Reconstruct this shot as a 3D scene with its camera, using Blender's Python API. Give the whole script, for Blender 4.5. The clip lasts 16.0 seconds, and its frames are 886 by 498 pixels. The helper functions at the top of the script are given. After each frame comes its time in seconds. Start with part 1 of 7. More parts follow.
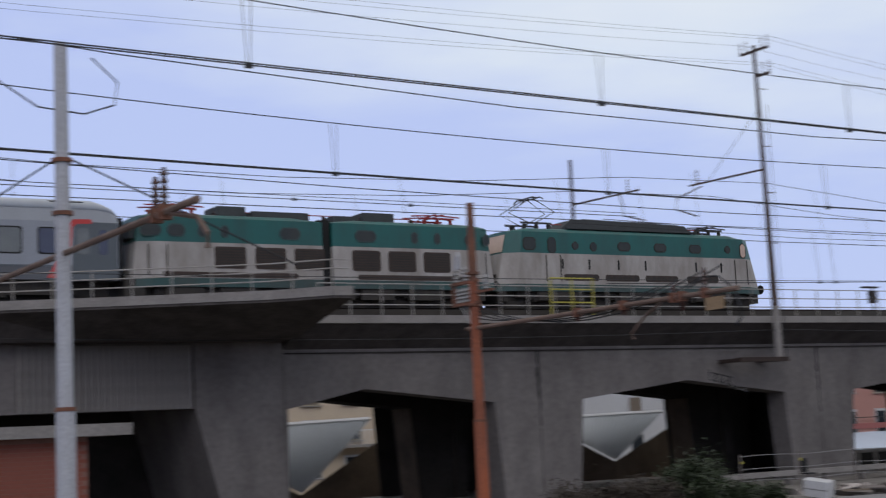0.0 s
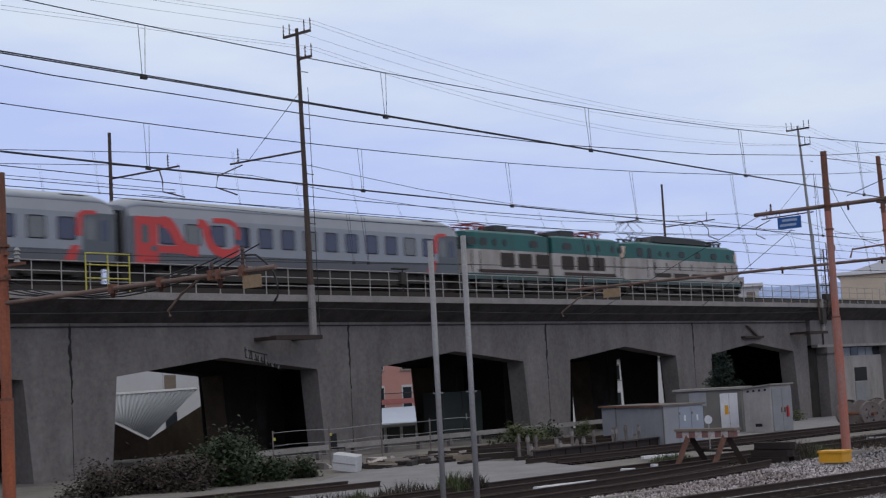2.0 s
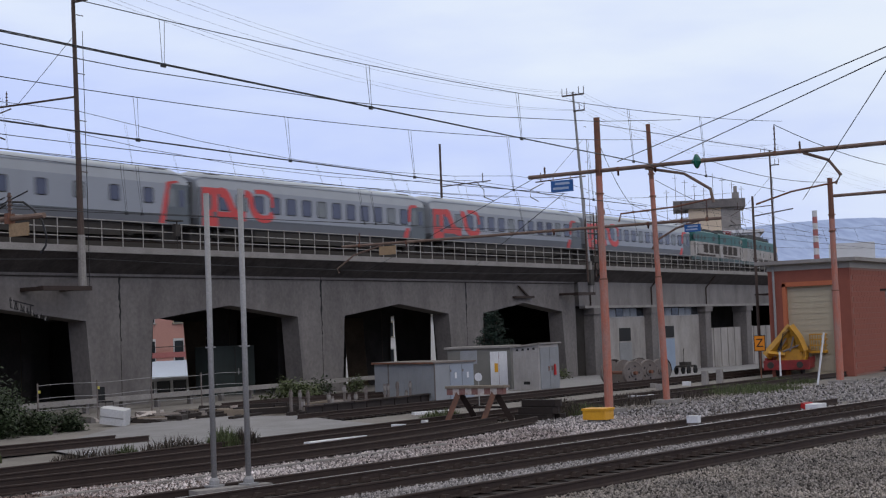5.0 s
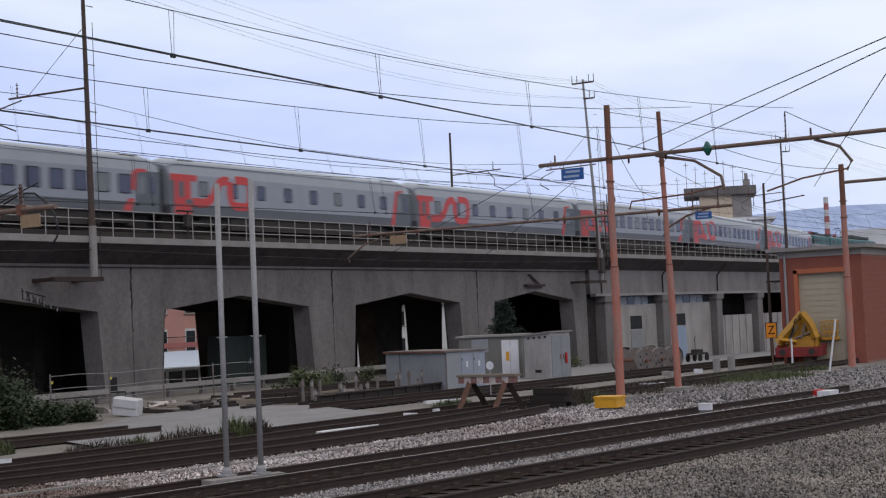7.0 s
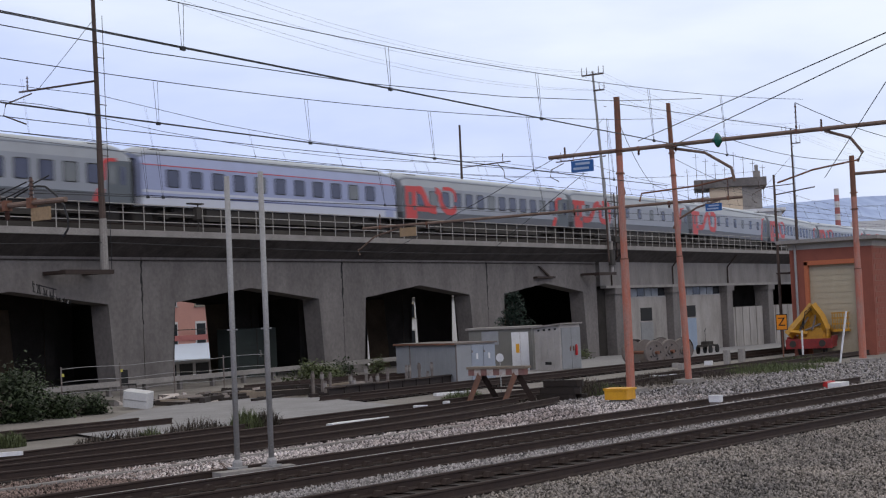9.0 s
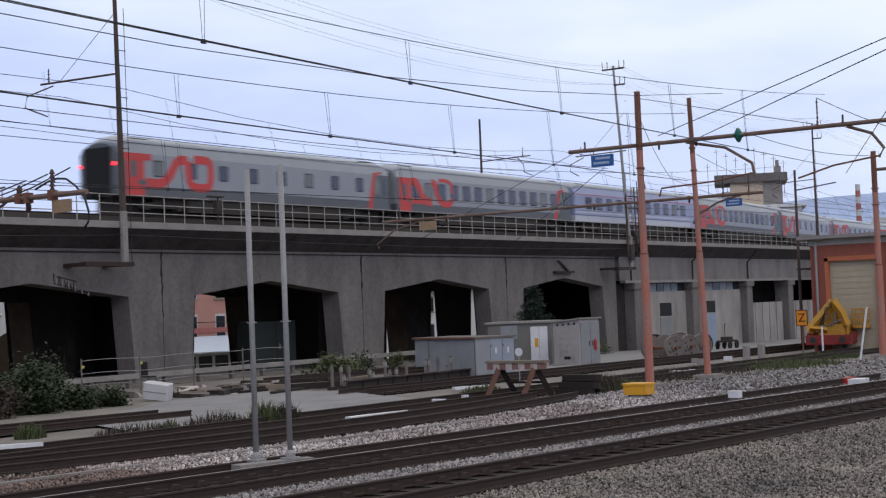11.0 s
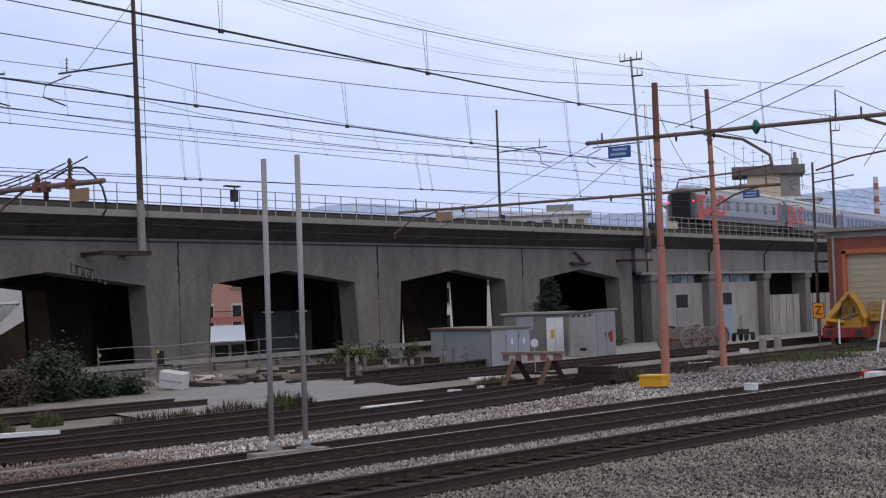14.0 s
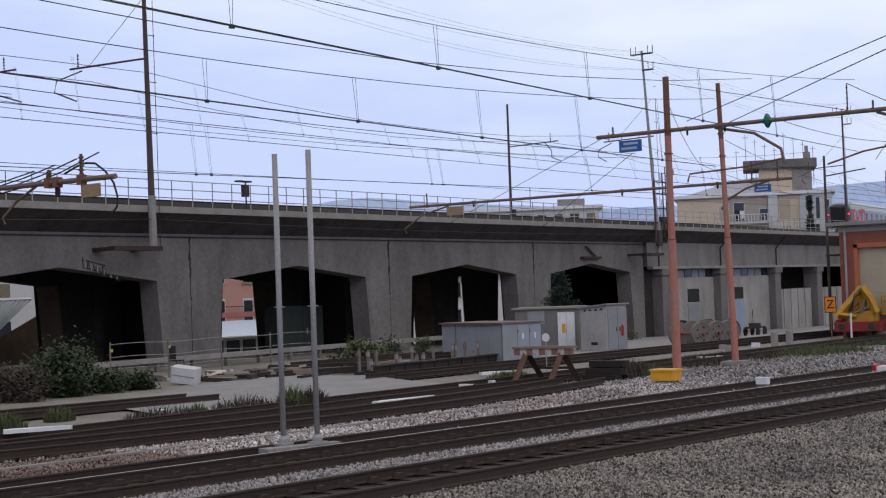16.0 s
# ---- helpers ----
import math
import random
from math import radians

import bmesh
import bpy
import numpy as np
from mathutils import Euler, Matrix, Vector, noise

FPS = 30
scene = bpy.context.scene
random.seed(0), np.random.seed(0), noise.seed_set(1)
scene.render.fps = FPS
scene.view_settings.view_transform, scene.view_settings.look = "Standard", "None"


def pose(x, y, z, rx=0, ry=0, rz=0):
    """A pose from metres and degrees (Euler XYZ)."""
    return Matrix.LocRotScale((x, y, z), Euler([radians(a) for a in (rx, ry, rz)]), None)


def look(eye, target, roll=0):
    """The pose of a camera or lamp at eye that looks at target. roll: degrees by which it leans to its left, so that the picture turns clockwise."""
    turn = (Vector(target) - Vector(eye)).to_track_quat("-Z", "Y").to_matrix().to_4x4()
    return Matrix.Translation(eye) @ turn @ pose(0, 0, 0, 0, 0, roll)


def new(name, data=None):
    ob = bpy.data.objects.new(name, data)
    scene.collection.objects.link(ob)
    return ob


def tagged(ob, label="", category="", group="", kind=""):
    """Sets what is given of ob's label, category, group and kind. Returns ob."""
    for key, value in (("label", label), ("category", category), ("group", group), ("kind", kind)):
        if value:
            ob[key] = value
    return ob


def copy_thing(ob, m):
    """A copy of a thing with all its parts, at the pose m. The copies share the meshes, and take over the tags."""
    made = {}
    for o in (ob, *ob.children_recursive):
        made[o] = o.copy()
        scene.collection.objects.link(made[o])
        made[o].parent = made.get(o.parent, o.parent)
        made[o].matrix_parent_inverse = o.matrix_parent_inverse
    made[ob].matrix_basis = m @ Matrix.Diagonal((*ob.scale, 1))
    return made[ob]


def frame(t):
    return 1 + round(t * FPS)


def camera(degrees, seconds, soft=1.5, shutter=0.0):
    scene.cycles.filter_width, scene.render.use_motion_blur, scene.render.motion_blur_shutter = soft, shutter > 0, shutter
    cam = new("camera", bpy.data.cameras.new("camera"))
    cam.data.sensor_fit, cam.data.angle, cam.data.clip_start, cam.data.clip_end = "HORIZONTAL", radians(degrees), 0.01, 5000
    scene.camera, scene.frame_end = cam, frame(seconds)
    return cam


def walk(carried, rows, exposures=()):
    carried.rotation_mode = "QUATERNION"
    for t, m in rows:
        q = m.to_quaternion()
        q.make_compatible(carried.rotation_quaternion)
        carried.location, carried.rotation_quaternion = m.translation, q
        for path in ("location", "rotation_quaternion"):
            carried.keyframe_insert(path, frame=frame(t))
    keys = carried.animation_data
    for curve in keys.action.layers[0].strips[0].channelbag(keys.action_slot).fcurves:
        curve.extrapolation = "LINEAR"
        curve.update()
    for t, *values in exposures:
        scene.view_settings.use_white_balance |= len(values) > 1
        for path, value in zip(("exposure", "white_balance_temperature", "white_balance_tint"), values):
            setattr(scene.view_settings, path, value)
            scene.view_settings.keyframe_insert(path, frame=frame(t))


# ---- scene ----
cam = camera(33.57, 16.0, soft=1.2, shutter=0.5)

# The eye stands on a platform and turns after the train: seconds, then tilt, lean and heading in degrees.
EYE = (0.0, 0.0, 3.329)
TURNS = (
    (0.0, 97.046, 2.640, -31.568),
    (0.5, 96.851, 3.320, -37.678),
    (1.0, 96.231, 3.141, -43.342),
    (1.5, 95.312, 3.158, -46.904),
    (2.0, 95.276, 3.073, -49.490),
    (2.5, 95.082, 2.461, -49.579),
    (3.0, 94.553, 2.126, -53.761),
    (3.5, 93.976, 2.066, -58.626),
    (4.0, 93.519, 1.998, -58.551),
    (6.5, 92.849, 2.487, -58.044),
    (7.0, 92.745, 2.492, -57.841),
    (7.5, 92.648, 2.449, -57.573),
    (8.0, 92.561, 2.490, -57.412),
    (8.5, 92.487, 2.572, -57.450),
    (10.8, 92.300, 2.270, -57.070),
    (11.0, 92.255, 2.255, -56.707),
    (11.5, 92.186, 2.190, -56.542),
    (12.0, 92.125, 2.139, -56.436),
    (12.5, 92.055, 2.018, -56.347),
    (13.0, 92.004, 1.995, -56.256),
    (13.5, 91.973, 1.975, -56.183),
    (14.0, 91.911, 1.946, -56.083),
    (14.5, 91.822, 1.910, -55.962),
    (15.0, 91.755, 1.873, -55.881),
    (15.5, 91.750, 1.974, -55.785),
    (16.0, 91.718, 2.054, -55.650),
)
walk(cam, [(t, pose(*EYE, a, b, c)) for t, a, b, c in TURNS],
     [(0, -0.12, 6350, 10), (2, -0.14, 6250, 10), (3.5, -0.12, 6250, 10), (4.2, -0.04, 6300, 10), (6.5, 0.08, 6500, 10), (8.5, 0.16, 6550, 10), (11.2, 0.15, 6450, 10), (13, 0.13, 6450, 10), (16, 0.1, 6500, 10)])

# ---- light: overcast evening sky, a broad weak sun behind the clouds ----
world = bpy.data.worlds.new("sky")
scene.world = world
world.use_nodes = True
wn, wl = world.node_tree.nodes, world.node_tree.links
wn.clear()
w_out, w_bg = wn.new("ShaderNodeOutputWorld"), wn.new("ShaderNodeBackground")
w_sky = wn.new("ShaderNodeTexSky")
w_sky.sky_type, w_sky.sun_disc = "NISHITA", False
w_sky.sun_elevation, w_sky.sun_rotation = radians(28), radians(200)
w_gain = wn.new("ShaderNodeVectorMath")
w_gain.operation = "SCALE"
w_gain.inputs["Scale"].default_value = 0.09
w_co, w_map, w_noise, w_ramp, w_mix = (wn.new("ShaderNode" + k) for k in ("TexCoord", "Mapping", "TexNoise", "ValToRGB", "MixRGB"))
w_map.inputs["Scale"].default_value = (1.6, 1.6, 6.0)
w_noise.inputs["Scale"].default_value, w_noise.inputs["Detail"].default_value = 2.2, 5.0
w_ramp.color_ramp.elements[0].position, w_ramp.color_ramp.elements[0].color = 0.0, (0.57, 0.655, 1.0, 1)
w_ramp.color_ramp.elements[1].position, w_ramp.color_ramp.elements[1].color = 0.62, (0.82, 0.885, 1.0, 1)
w_top = w_ramp.color_ramp.elements.new(1.0)
w_top.color = (0.90, 0.945, 1.0, 1)
w_mix.inputs["Fac"].default_value = 0.88
wl.new(w_co.outputs["Generated"], w_map.inputs["Vector"])
wl.new(w_map.outputs["Vector"], w_noise.inputs["Vector"])
# the cloud sheet is whiter overhead and towards the town, bluer along the horizon
w_dot, w_sum = wn.new("ShaderNodeVectorMath"), wn.new("ShaderNodeMath")
w_dot.operation, w_sum.operation = "DOT_PRODUCT", "MULTIPLY_ADD"
w_dot.inputs[1].default_value = (1.2, 0.0, 4.0)
w_sum.inputs[1].default_value, w_sum.inputs[2].default_value = 1.7, 0.0
w_off = wn.new("ShaderNodeMath")
w_off.operation = "ADD"
w_off.inputs[1].default_value = -2.15
w_off.use_clamp = True
# the cloud deck overhead lets a warmer light through
w_sep, w_high, w_warm = wn.new("ShaderNodeSeparateXYZ"), wn.new("ShaderNodeMapRange"), wn.new("ShaderNodeMixRGB")
w_high.interpolation_type = "SMOOTHSTEP"
w_high.inputs["From Min"].default_value, w_high.inputs["From Max"].default_value = 0.35, 0.8
w_warm.inputs["Color2"].default_value = (0.96, 0.93, 0.91, 1)
wl.new(w_co.outputs["Generated"], w_sep.inputs["Vector"])
wl.new(w_sep.outputs["Z"], w_high.inputs["Value"])
wl.new(w_high.outputs["Result"], w_warm.inputs["Fac"])
wl.new(w_co.outputs["Generated"], w_dot.inputs[0])
wl.new(w_noise.outputs["Fac"], w_sum.inputs[0])
wl.new(w_dot.outputs["Value"], w_sum.inputs[2])
wl.new(w_sum.outputs["Value"], w_off.inputs[0])
wl.new(w_off.outputs["Value"], w_ramp.inputs["Fac"])
wl.new(w_sky.outputs["Color"], w_gain.inputs[0])
wl.new(w_gain.outputs["Vector"], w_mix.inputs["Color1"])
wl.new(w_ramp.outputs["Color"], w_warm.inputs["Color1"])
wl.new(w_warm.outputs["Color"], w_mix.inputs["Color2"])
wl.new(w_mix.outputs["Color"], w_bg.inputs["Color"])
wl.new(w_bg.outputs["Background"], w_out.inputs["Surface"])
w_bg.inputs["Strength"].default_value = 1.0
sun = new("sun", bpy.data.lights.new("sun", "SUN"))
sun.data.energy, sun.data.angle, sun.data.color = 0.5, radians(25), (1.0, 0.95, 0.9)
sun.matrix_world = look((-30, -60, 60), (40, 30, 0))
scene.view_settings.exposure = 0.0


# ---- materials ----
def material(name, color, rough=0.8, metal=0.0, spots=None, scale=2.0, amount=0.5, fine=30.0, bump=0.15, spec=0.35, streak=1.0,
             island=0.0, emit=0.0, grit=0.35):
    """A painted, stained or weathered surface: a base colour, a second colour in large patches, fine grain and relief."""
    m = bpy.data.materials.new(name)
    m.use_nodes = True
    n, l = m.node_tree.nodes, m.node_tree.links
    b = n["Principled BSDF"]
    b.inputs["Roughness"].default_value, b.inputs["Metallic"].default_value = rough, metal
    b.inputs["Specular IOR Level"].default_value = spec
    co = n.new("ShaderNodeTexCoord")
    mp = n.new("ShaderNodeMapping")
    mp.inputs["Scale"].default_value = (1, 1, streak)
    big, small = n.new("ShaderNodeTexNoise"), n.new("ShaderNodeTexNoise")
    big.inputs["Scale"].default_value, big.inputs["Detail"].default_value, big.inputs["Roughness"].default_value = scale, 6, 0.65
    small.inputs["Scale"].default_value, small.inputs["Detail"].default_value = fine, 3
    ramp = n.new("ShaderNodeValToRGB")
    ramp.color_ramp.elements[0].position, ramp.color_ramp.elements[1].position = 0.5 - 0.22, 0.5 + 0.22
    fac = n.new("ShaderNodeMath")
    fac.operation = "MULTIPLY"
    fac.inputs[1].default_value = amount
    mix = n.new("ShaderNodeMixRGB")
    spots = spots or tuple(c * 0.7 for c in color)
    mix.inputs["Color1"].default_value, mix.inputs["Color2"].default_value = (*color, 1), (*spots, 1)
    grain = n.new("ShaderNodeMixRGB")
    grain.blend_type = "OVERLAY"
    grain.inputs["Fac"].default_value = grit
    l.new(co.outputs["Object"], mp.inputs["Vector"])
    l.new(mp.outputs["Vector"], big.inputs["Vector"])
    l.new(co.outputs["Object"], small.inputs["Vector"])
    l.new(big.outputs["Fac"], ramp.inputs["Fac"])
    l.new(ramp.outputs["Color"], fac.inputs[0])
    l.new(fac.outputs["Value"], mix.inputs["Fac"])
    l.new(mix.outputs["Color"], grain.inputs["Color1"])
    l.new(small.outputs["Fac"], grain.inputs["Color2"])
    last = grain
    if island:
        geo = n.new("ShaderNodeNewGeometry")
        hsv = n.new("ShaderNodeHueSaturation")
        rng = n.new("ShaderNodeMapRange")
        rng.inputs["To Min"].default_value, rng.inputs["To Max"].default_value = 1 - island, 1 + island
        l.new(geo.outputs["Random Per Island"], rng.inputs["Value"])
        l.new(rng.outputs["Result"], hsv.inputs["Value"])
        l.new(grain.outputs["Color"], hsv.inputs["Color"])
        last = hsv
    l.new(last.outputs["Color"], b.inputs["Base Color"])
    if bump:
        bp = n.new("ShaderNodeBump")
        bp.inputs["Strength"].default_value, bp.inputs["Distance"].default_value = bump, 0.02
        l.new(small.outputs["Fac"], bp.inputs["Height"])
        l.new(bp.outputs["Normal"], b.inputs["Normal"])
    if emit:
        b.inputs["Emission Color"].default_value, b.inputs["Emission Strength"].default_value = (*color, 1), emit
    return m


CONCRETE = material("weathered_concrete", (0.178, 0.162, 0.153), 0.9, spots=(0.08, 0.072, 0.068), scale=0.55, amount=0.8, fine=5, bump=0.25, spec=0.2, streak=0.35, grit=0.3)
# Stained deck concrete; the underside's shade is also put into its lowered tone.
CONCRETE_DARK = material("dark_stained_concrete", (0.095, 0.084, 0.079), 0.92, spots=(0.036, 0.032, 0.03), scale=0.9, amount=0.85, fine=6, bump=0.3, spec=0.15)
CONCRETE_EDGE = material("pale_concrete_edge", (0.27, 0.252, 0.235), 0.9, spots=(0.15, 0.138, 0.125), scale=0.8, amount=0.7, fine=12, bump=0.25, spec=0.2)
# Shade under the viaduct put into the colour; also dark seams and ballast.
DARK_SHADE = material("dark_shaded_concrete", (0.045, 0.04, 0.036), 0.95, spots=(0.02, 0.018, 0.016), scale=0.5, amount=0.9, fine=8, bump=0.2, spec=0.1)
# Light from behind put into the brown of pier sides; also shed walls.
BROWN_LIT = material("brown_lit_face", (0.16, 0.12, 0.085), 0.95, spots=(0.05, 0.038, 0.03), scale=0.5, amount=0.8, fine=8, bump=0.2, spec=0.1)
BLACK = material("black_rubber", (0.012, 0.012, 0.012), 0.8, fine=20, bump=0.05)
STEEL_WHITE = material("railing_paint", (0.30, 0.295, 0.28), 0.6, spots=(0.25, 0.2, 0.16), scale=3, amount=0.6)
RUST = material("rusted_steel", (0.20, 0.085, 0.05), 0.85, spots=(0.09, 0.05, 0.038), scale=2.5, amount=0.8, fine=25, bump=0.3)
RUST_ORANGE = material("rusting_orange_primer", (0.36, 0.105, 0.045), 0.85, spots=(0.15, 0.065, 0.045), scale=2.5, amount=0.9, fine=18, bump=0.25, streak=0.25)
MAST_BROWN = material("dark_brown_mast_paint", (0.045, 0.03, 0.026), 0.8, spots=(0.10, 0.07, 0.055), scale=1.2, amount=0.7)
RED_LEAD = material("faded_orange_primer", (0.42, 0.115, 0.065), 0.85, spots=(0.27, 0.19, 0.165), scale=3.5, amount=1.0, fine=18, bump=0.25, streak=0.22)
GALV = material("galvanised_steel", (0.29, 0.285, 0.28), 0.6, 0.1, spots=(0.21, 0.205, 0.20), scale=3, amount=0.6, bump=0.05)
WHITE_MAST = material("pale_grey_mast_paint", (0.42, 0.43, 0.46), 0.6, spots=(0.3, 0.29, 0.28), scale=1.5, amount=0.6, bump=0.05)
WIRE = material("dark_copper_wire", (0.02, 0.02, 0.022), 0.6, bump=0.0)
INSUL = material("glass_insulator_brown", (0.06, 0.03, 0.025), 0.25, bump=0.0)
INSUL_GREEN = material("green_insulator", (0.01, 0.10, 0.07), 0.25, bump=0.0)
BEAM = material("rusty_gantry_paint", (0.19, 0.13, 0.10), 0.8, spots=(0.085, 0.055, 0.042), scale=1.8, amount=0.8, bump=0.2)
RAIL_SIDE = material("rusty_rail", (0.028, 0.019, 0.016), 0.85, spots=(0.05, 0.032, 0.024), scale=4, amount=0.7, bump=0.15)
RAIL_TOP = material("polished_rail_head", (0.50, 0.46, 0.43), 0.28, 0.85, spots=(0.30, 0.24, 0.20), scale=3, amount=0.5, bump=0.0)
SLEEPER = material("oiled_timber_sleeper", (0.02, 0.015, 0.0125), 0.9, spots=(0.028, 0.021, 0.018), scale=3, amount=0.6, bump=0.4)


# ---- mesh helpers ----
class Mesh:
    """Collects vertices and faces for one mesh object."""

    def __init__(self):
        self.v, self.f = [], []

    def add(self, verts, faces):
        k = len(self.v)
        self.v += [tuple(p) for p in verts]
        self.f += [tuple(i + k for i in f) for f in faces]
        return self

    def box(self, x0, x1, y0, y1, z0, z1, chamfer=0.0):
        if chamfer:
            c = chamfer
            ring = [(x0 + c, y0), (x1 - c, y0), (x1, y0 + c), (x1, y1 - c), (x1 - c, y1), (x0 + c, y1), (x0, y1 - c), (x0, y0 + c)]
            return self.prism([(a, b) for a, b in ring], "z", z0, z1)
        v = [(x, y, z) for x in (x0, x1) for y in (y0, y1) for z in (z0, z1)]
        return self.add(v, [(0, 1, 3, 2), (4, 6, 7, 5), (0, 4, 5, 1), (2, 3, 7, 6), (0, 2, 6, 4), (1, 5, 7, 3)])

    def prism(self, poly, axis, a, b):
        """A polygon of two coordinates, drawn out along the axis from a to b."""
        put = {"x": lambda p, s: (s, p[0], p[1]), "y": lambda p, s: (p[0], s, p[1]), "z": lambda p, s: (p[0], p[1], s)}[axis]
        n = len(poly)
        v = [put(p, a) for p in poly] + [put(p, b) for p in poly]
        f = [tuple(range(n))[::-1], tuple(range(n, 2 * n))] + [(i, (i + 1) % n, n + (i + 1) % n, n + i) for i in range(n)]
        return self.add(v, f)

    def tube(self, points, radius, sides=6, taper=None):
        """A round bar along points."""
        pts = [Vector(p) for p in points]
        rings = []
        for i, p in enumerate(pts):
            d = (pts[min(i + 1, len(pts) - 1)] - pts[max(i - 1, 0)]).normalized()
            side = d.cross(Vector((0, 0, 1)))
            if side.length < 1e-3:
                side = Vector((1, 0, 0))
            side.normalize()
            up = side.cross(d)
            r = radius if taper is None else radius + (taper - radius) * i / (len(pts) - 1)
            rings.append([p + (side * math.cos(2 * math.pi * k / sides) + up * math.sin(2 * math.pi * k / sides)) * r for k in range(sides)])
        n = sides
        f = [tuple(range(n))[::-1], tuple(range(n * (len(pts) - 1), n * len(pts)))]
        for i in range(len(pts) - 1):
            f += [(i * n + k, i * n + (k + 1) % n, (i + 1) * n + (k + 1) % n, (i + 1) * n + k) for k in range(n)]
        return self.add([q for r in rings for q in r], f)

    def lathe(self, at, rows, sides=12, axis="z"):
        """A turned body: rows of (radius, height)."""
        v, n = [], sides
        for r, h in rows:
            for k in range(n):
                a, b = r * math.cos(2 * math.pi * k / n), r * math.sin(2 * math.pi * k / n)
                o = {"z": (a, b, h), "y": (a, h, b), "x": (h, a, b)}[axis]
                v.append((at[0] + o[0], at[1] + o[1], at[2] + o[2]))
        f = [tuple(range(n))[::-1], tuple(range(n * (len(rows) - 1), n * len(rows)))]
        for i in range(len(rows) - 1):
            f += [(i * n + k, i * n + (k + 1) % n, (i + 1) * n + (k + 1) % n, (i + 1) * n + k) for k in range(n)]
        return self.add(v, f)

    def data(self, name, mat, smooth=False):
        me = bpy.data.meshes.new(name)
        me.from_pydata(self.v, [], self.f)
        bm = bmesh.new()
        bm.from_mesh(me)
        bmesh.ops.recalc_face_normals(bm, faces=bm.faces[:])
        bm.to_mesh(me)
        bm.free()
        for m in (mat if isinstance(mat, (list, tuple)) else [mat]):
            me.materials.append(m)
        if smooth:
            for p in me.polygons:
                p.use_smooth = len(p.vertices) <= 4
        return me


def part(name, mesh, mat, parent=None, label="", smooth=False, kind=""):
    ob = new(name, mesh.data(name, mat, smooth) if isinstance(mesh, Mesh) else mesh)
    ob.parent = parent
    return tagged(ob, label=label, kind=kind)


def thing(name, at, label, category, group="", kind="", turn=0.0):
    ob = new(name)
    ob.empty_display_size = 0.3
    ob.matrix_basis = pose(*at, 0, 0, turn)
    return tagged(ob, label, category, group, kind)


def low(x, y):
    """The height of the ground: level yard, sinking gently along the foot of the far viaduct."""
    s = min(max((y - 32) / 14, 0), 1)
    q = min(max((y - 70) / 8, 0), 1)
    return -0.0195 * min(max(x - 62, 0), 95) * s * s * (3 - 2 * s) - 2.4 * q * q * (3 - 2 * q)


# ---- ground ----
def build_ground():
    xs = [-1800, -700, -300, -150] + list(range(-80, 200, 4)) + [220, 260, 320, 450, 800, 1500, 2600]
    ys = [-1500, -500, -150, -60] + list(range(-20, 80, 3)) + [95, 130, 200, 400, 900, 2000]
    g = Mesh()
    v = [(x, y, low(x, y) - 0.02 + (0.03 * noise.noise(Vector((x * 0.2, y * 0.2, 0))) if abs(x) < 200 and abs(y) < 80 else 0)) for x in xs for y in ys]
    n = len(ys)
    g.add(v, [(i * n + j, (i + 1) * n + j, (i + 1) * n + j + 1, i * n + j + 1) for i in range(len(xs) - 1) for j in range(n - 1)])
    m = material("yard_gravel", (0.235, 0.218, 0.20), 0.95, spots=(0.12, 0.108, 0.095), scale=0.35, amount=0.85, fine=14, bump=0.8, spec=0.15)
    part("ground", g, m, None, "grey gravel and dirt of a railway yard", kind="structure")


build_ground()


# ---- tracks ----
def line_y(a, slope, x0, bend=0.0):
    return lambda x: a + slope * (x - x0) + bend * (x - x0) ** 2


NEAR_1 = line_y(17.99, -0.1485, 0.0)
NEAR_2 = line_y(22.39, -0.165, 0.0)


def YARD_A(x):
    """The siding bends towards its buffer stop."""
    return 24.35 + 0.0085 * (x - 38) ** 2 if x > 20 else 27.1 + 0.306 * (20 - x)


YARD_B = line_y(28.5, -0.08, 28.0)
YARD_C = line_y(35.5, -0.177, 30.3)
TURNOUT = line_y(23.955, -0.1403, 0.0)
YARD_D = line_y(33.6, -0.105, 54.6)


def rail_mesh(path, x0, x1, off, z0, step=3.0, lie=None):
    """A flat-bottomed rail along y = path(x) + off; foot, web and head."""
    prof = [(-0.085, 0), (0.085, 0), (0.085, 0.02), (0.014, 0.045), (0.014, 0.15), (0.045, 0.165), (0.045, 0.196), (0.036, 0.202), (-0.036, 0.202), (-0.045, 0.196), (-0.045, 0.165), (-0.014, 0.15), (-0.014, 0.045), (-0.085, 0.02)]
    n = max(2, int((x1 - x0) / step) + 1)
    m = Mesh()
    v = []
    for i in range(n):
        x = x0 + (x1 - x0) * i / (n - 1)
        y = path(x) + off
        for a, b in prof:
            v.append((x, y + a, z0 + b + (lie(x, y) if lie else 0)))
    k = len(prof)
    m.add(v, [(i * k + j, i * k + (j + 1) % k, (i + 1) * k + (j + 1) % k, (i + 1) * k + j) for i in range(n - 1) for j in range(k)])
    return m


SLEEPER_DATA = Mesh().box(-0.12, 0.12, -1.0, 1.0, -0.1, 0.05, 0.02).data("sleeper", SLEEPER)


